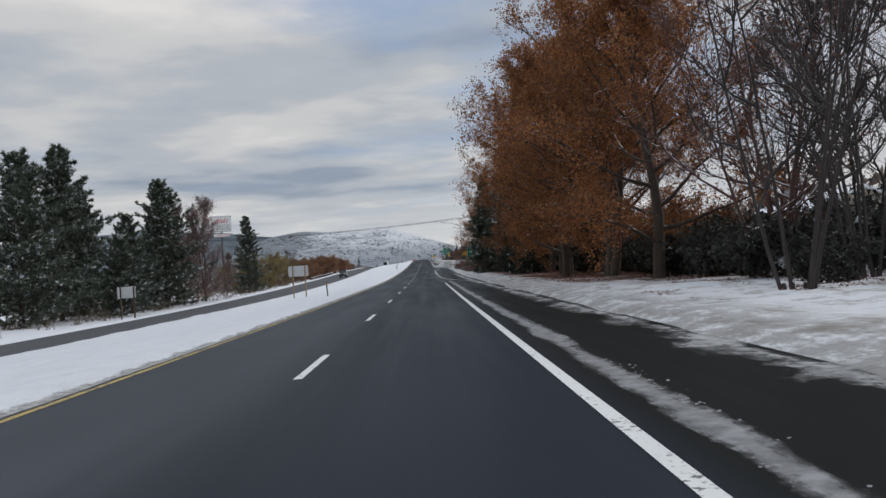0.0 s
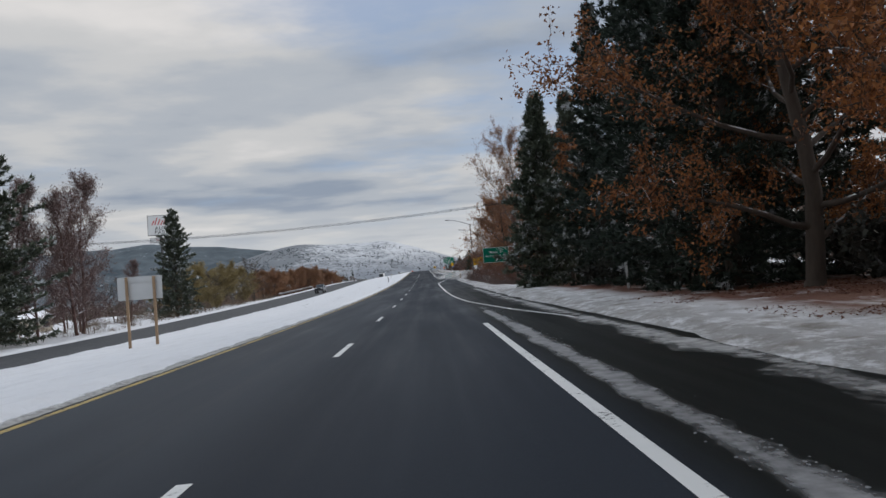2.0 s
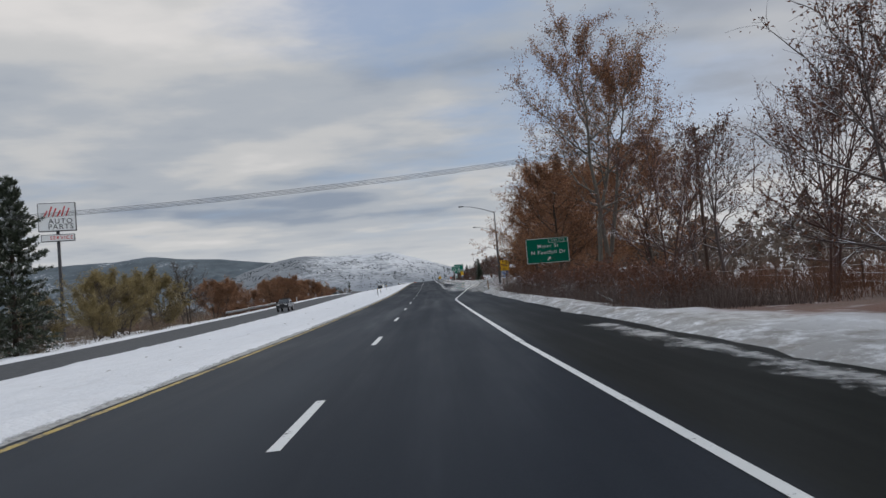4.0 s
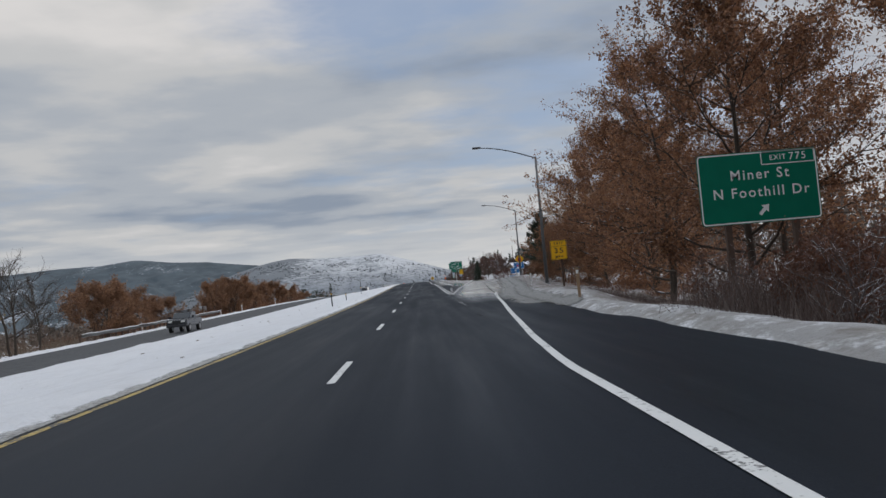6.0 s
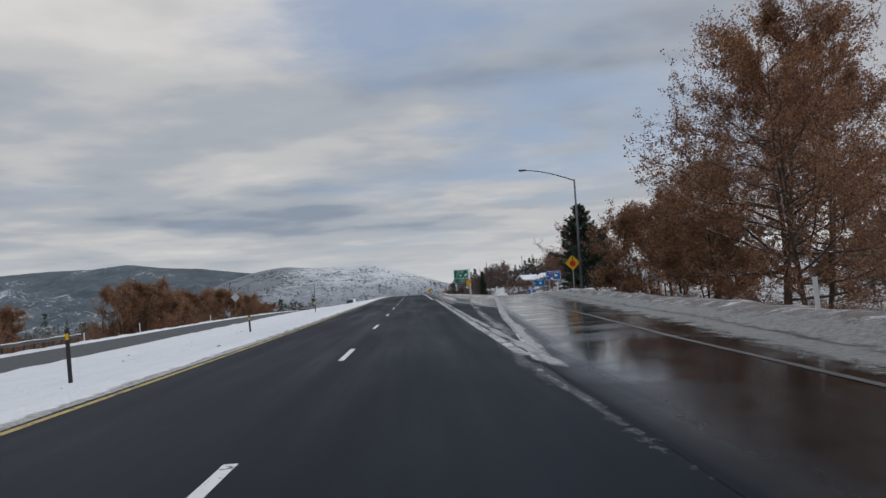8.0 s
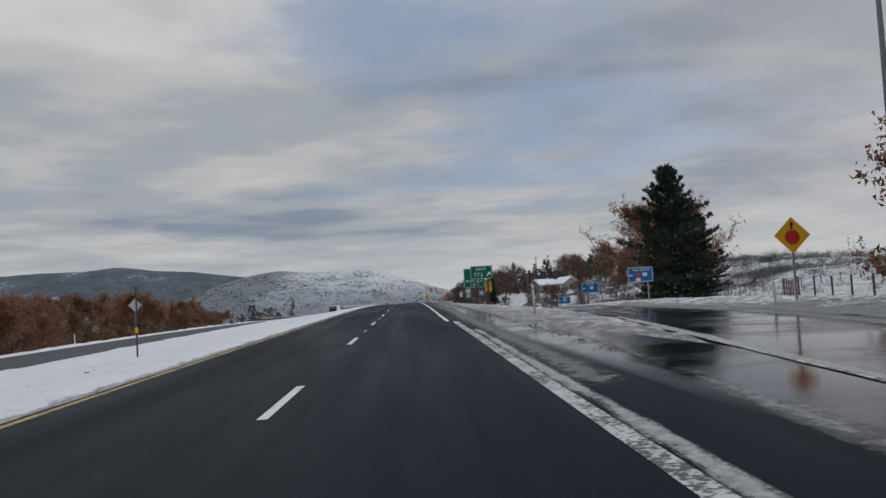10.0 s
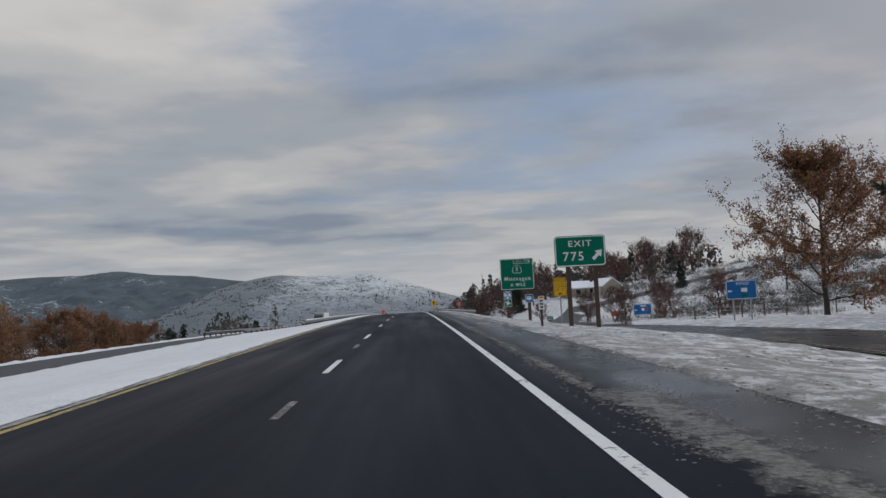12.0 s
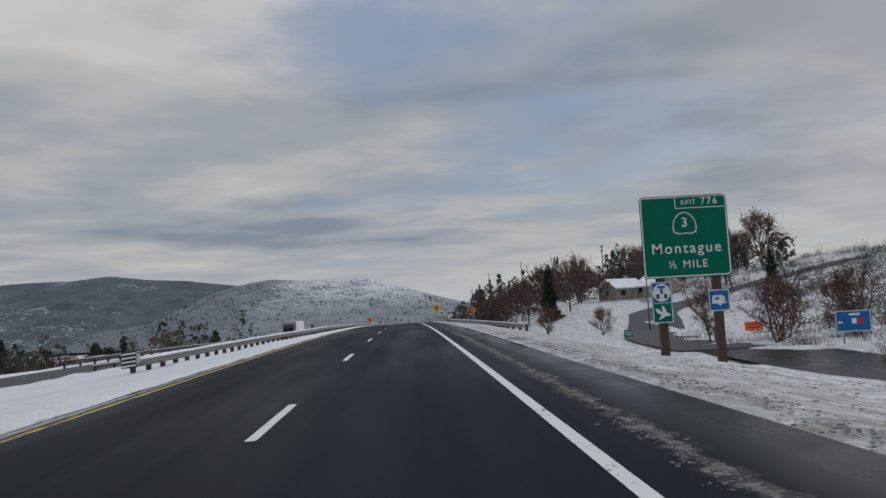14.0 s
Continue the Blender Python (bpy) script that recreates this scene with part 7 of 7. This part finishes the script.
plant(broadleaf("oak_tree", "bare oak with few withered leaves in front of the hillside houses", 43, 10.5, 4.6, 0.1, BARK, DEAD_LEAF, 900, 0.16, trunk_r=0.2, n_limb=18, twiggy=2, low=0.1),
      [(30.5, 522.0, 0, 0.8), (27.5, 531.0, 100, 0.85), (22.5, 520.0, 200, 0.7), (64.0, 533.0, 50, 1.0), (52.0, 548.0, 250, 1.05), (60.0, 556.0, 330, 1.1), (21.0, 556.0, 30, 0.9)], "oaks round the hillside houses")
plant(conifer("fir_tree", "small dark fir near the tan house", 44, 9.0, 2.2, 0.04, NEEDLE, category="fir tree", thick=0.7),
      [(25.5, 514.0, 0, 1.0), (16.5, 548.0, 90, 0.9), (64.0, 512.0, 200, 0.7), (19.0, 575.0, 40, 1.1)], "small firs")


def wire_fence(points, label):
    x0, y0 = points[0]
    z0 = ground_at(x0, y0)
    root = thing("wire_fence", Matrix.Translation((x0, y0, z0)), label, "fence")
    pts, first = [], None
    for (ax, ay), (bx, by) in zip(points[:-1], points[1:]):
        n = max(1, int(math.hypot(bx - ax, by - ay) / 2.8))
        pts += [(ax + (bx - ax) * i / n, ay + (by - ay) * i / n) for i in range(n)]
    pts.append(points[-1])
    for x, y in pts:
        if first is None:
            first = part("post", box(bmesh.new(), -0.05, -0.05, -0.3, 0.05, 0.05, 1.35, 0.01), TIMBER, root)
            o = first
        else:
            o = new("post", first.data)
            o.parent = root
        o.location = (x - x0, y - y0, ground_at(x, y) - z0)
    for h in (0.35, 0.75, 1.15):
        part("strand", tube(bmesh.new(), [(x - x0, y - y0, ground_at(x, y) - z0 + h) for x, y in pts], [0.014] * len(pts), 4), STEEL, root)


wire_fence([(28.5, 399.0), (42.0, 404.0), (60.0, 404.0), (80.0, 398.0)], "timber and wire fence across the snowy field")
wire_fence([(27.0, 300.0), (30.0, 330.0), (38.0, 345.0)], "wire fence behind the ramp oaks")
wire_fence([(22.0, 140.0), (25.0, 200.0), (29.0, 262.0)], "wire fence in the undergrowth")


# ---- vehicles ----
TYRE = plain("tyre_rubber", (0.02, 0.02, 0.021), 0.8)
RIM = plain("wheel_rim", (0.35, 0.35, 0.36), 0.35, 0.8)
CAR_GREY = plain("dark_grey_car_paint", (0.045, 0.048, 0.055), 0.28, 0.4, vary=0.1)
LAMP_GLASS = plain("headlight_glass", (0.75, 0.75, 0.72), 0.15, vary=0.05)
TRAILER = plain("white_trailer_panel", (0.72, 0.73, 0.73), 0.5, vary=0.08, scale=0.8)


def wheel(root, x, y, r, w):
    t = tube(bmesh.new(), [(x - w / 2, y, r), (x - w / 2 + 0.03, y, r), (x + w / 2 - 0.03, y, r), (x + w / 2, y, r)], [r * 0.9, r, r, r * 0.9], 18)
    o = part("wheel", t, TYRE, root, "black rubber tyre on a metal rim")
    part("rim", tube(bmesh.new(), [(x - w / 2 - 0.015, y, r), (x + w / 2 + 0.015, y, r)], [r * 0.55, r * 0.55], 12), RIM, o)


def prism(profile, half, bevel=0.0):
    """A side profile of (y, z) made solid from -half to half across."""
    bm = bmesh.new()
    a = [bm.verts.new((-half, p, q)) for p, q in profile]
    b = [bm.verts.new((half, p, q)) for p, q in profile]
    bm.faces.new(a)
    bm.faces.new(b[::-1])
    n = len(profile)
    for i in range(n):
        bm.faces.new((a[i], b[i], b[(i + 1) % n], a[(i + 1) % n]))
    bmesh.ops.recalc_face_normals(bm, faces=bm.faces)
    if bevel:
        bmesh.ops.bevel(bm, geom=bm.edges[:], offset=bevel, segments=2, affect="EDGES", profile=0.6)
    return bm


def pickup(x, y, z):
    """A crew-cab pickup, its front to -y."""
    root = thing("pickup_truck", Matrix.Translation((x, y, z)), "dark grey lifted pickup with a roof rack on the opposite lanes", "pickup")
    part("body", prism([(-2.85, 0.75), (-2.85, 1.12), (-2.7, 1.25), (-1.35, 1.32), (2.8, 1.32), (2.85, 0.78), (2.3, 0.62), (-2.4, 0.62)], 0.98, 0.05), CAR_GREY, root)
    cab = part("cab", prism([(-1.4, 1.3), (-0.7, 1.92), (-0.4, 1.97), (0.95, 1.97), (1.15, 1.3)], 0.86, 0.05), CAR_GREY, root)
    part("windscreen", prism([(-1.38, 1.36), (-0.74, 1.9), (-0.70, 1.9), (-1.33, 1.36)], 0.76), GLASS, cab)
    for s_ in (-1, 1):
        part("side_window", box(bmesh.new(), s_ * 0.845, -0.75, 1.4, s_ * 0.872, 0.9, 1.85, 0.01), GLASS, cab)
        part("headlight", box(bmesh.new(), s_ * 0.62 - 0.2, -2.88, 0.98, s_ * 0.62 + 0.2, -2.82, 1.16, 0.02), LAMP_GLASS, root)
        part("mirror", box(bmesh.new(), s_ * 1.0, -1.05, 1.35, s_ * 1.25, -0.92, 1.6, 0.03), CAR_GREY, root)
        for yy in (-1.85, 1.75):
            wheel(root, s_ * 0.86, yy, 0.43, 0.3)
    part("grille", box(bmesh.new(), -0.42, -2.89, 0.85, 0.42, -2.83, 1.18, 0.02), BLACK_SIGN, root)
    part("bumper", box(bmesh.new(), -1.0, -3.0, 0.55, 1.0, -2.8, 0.8, 0.04), DARK_STEEL, root)
    part("roof_rack", box(bmesh.new(), -0.7, -0.5, 2.02, 0.7, 0.9, 2.09, 0.02), DARK_STEEL, root)


def semi(x, y, z):
    root = thing("semi_truck", Matrix.Translation((x, y, z)), "semi truck with dark cab and white trailer on the opposite lanes", "truck")
    cab = part("cab", prism([(-2.2, 0.8), (-2.2, 2.6), (-1.9, 3.4), (-0.6, 3.9), (1.0, 3.95), (1.0, 0.8)], 1.22, 0.06), CAR_GREY, root)
    part("windscreen", box(bmesh.new(), -1.0, -2.24, 2.05, 1.0, -2.18, 2.75, 0.02), GLASS, cab)
    part("grille", box(bmesh.new(), -0.7, -2.26, 0.9, 0.7, -2.19, 1.8, 0.02), BLACK_SIGN, cab)
    part("trailer", box(bmesh.new(), -1.28, 1.5, 1.2, 1.28, 15.0, 4.1, 0.04), TRAILER, root)
    part("chassis", box(bmesh.new(), -0.5, -1.8, 0.6, 0.5, 14.5, 1.2), DARK_STEEL, root)
    for s_ in (-1, 1):
        part("headlight", box(bmesh.new(), s_ * 0.95 - 0.18, -2.26, 0.95, s_ * 0.95 + 0.18, -2.19, 1.2, 0.02), LAMP_GLASS, root)
        for yy in (-1.3, 2.2, 3.4, 12.2, 13.4):
            wheel(root, s_ * 1.02, yy, 0.5, 0.34)


pickup(-22.7, 247.0, float(opp_height(-22.7, 247.0)) + 0.01)
semi(-26.0, 560.0, float(opp_height(-26.0, 560.0)) + 0.01)
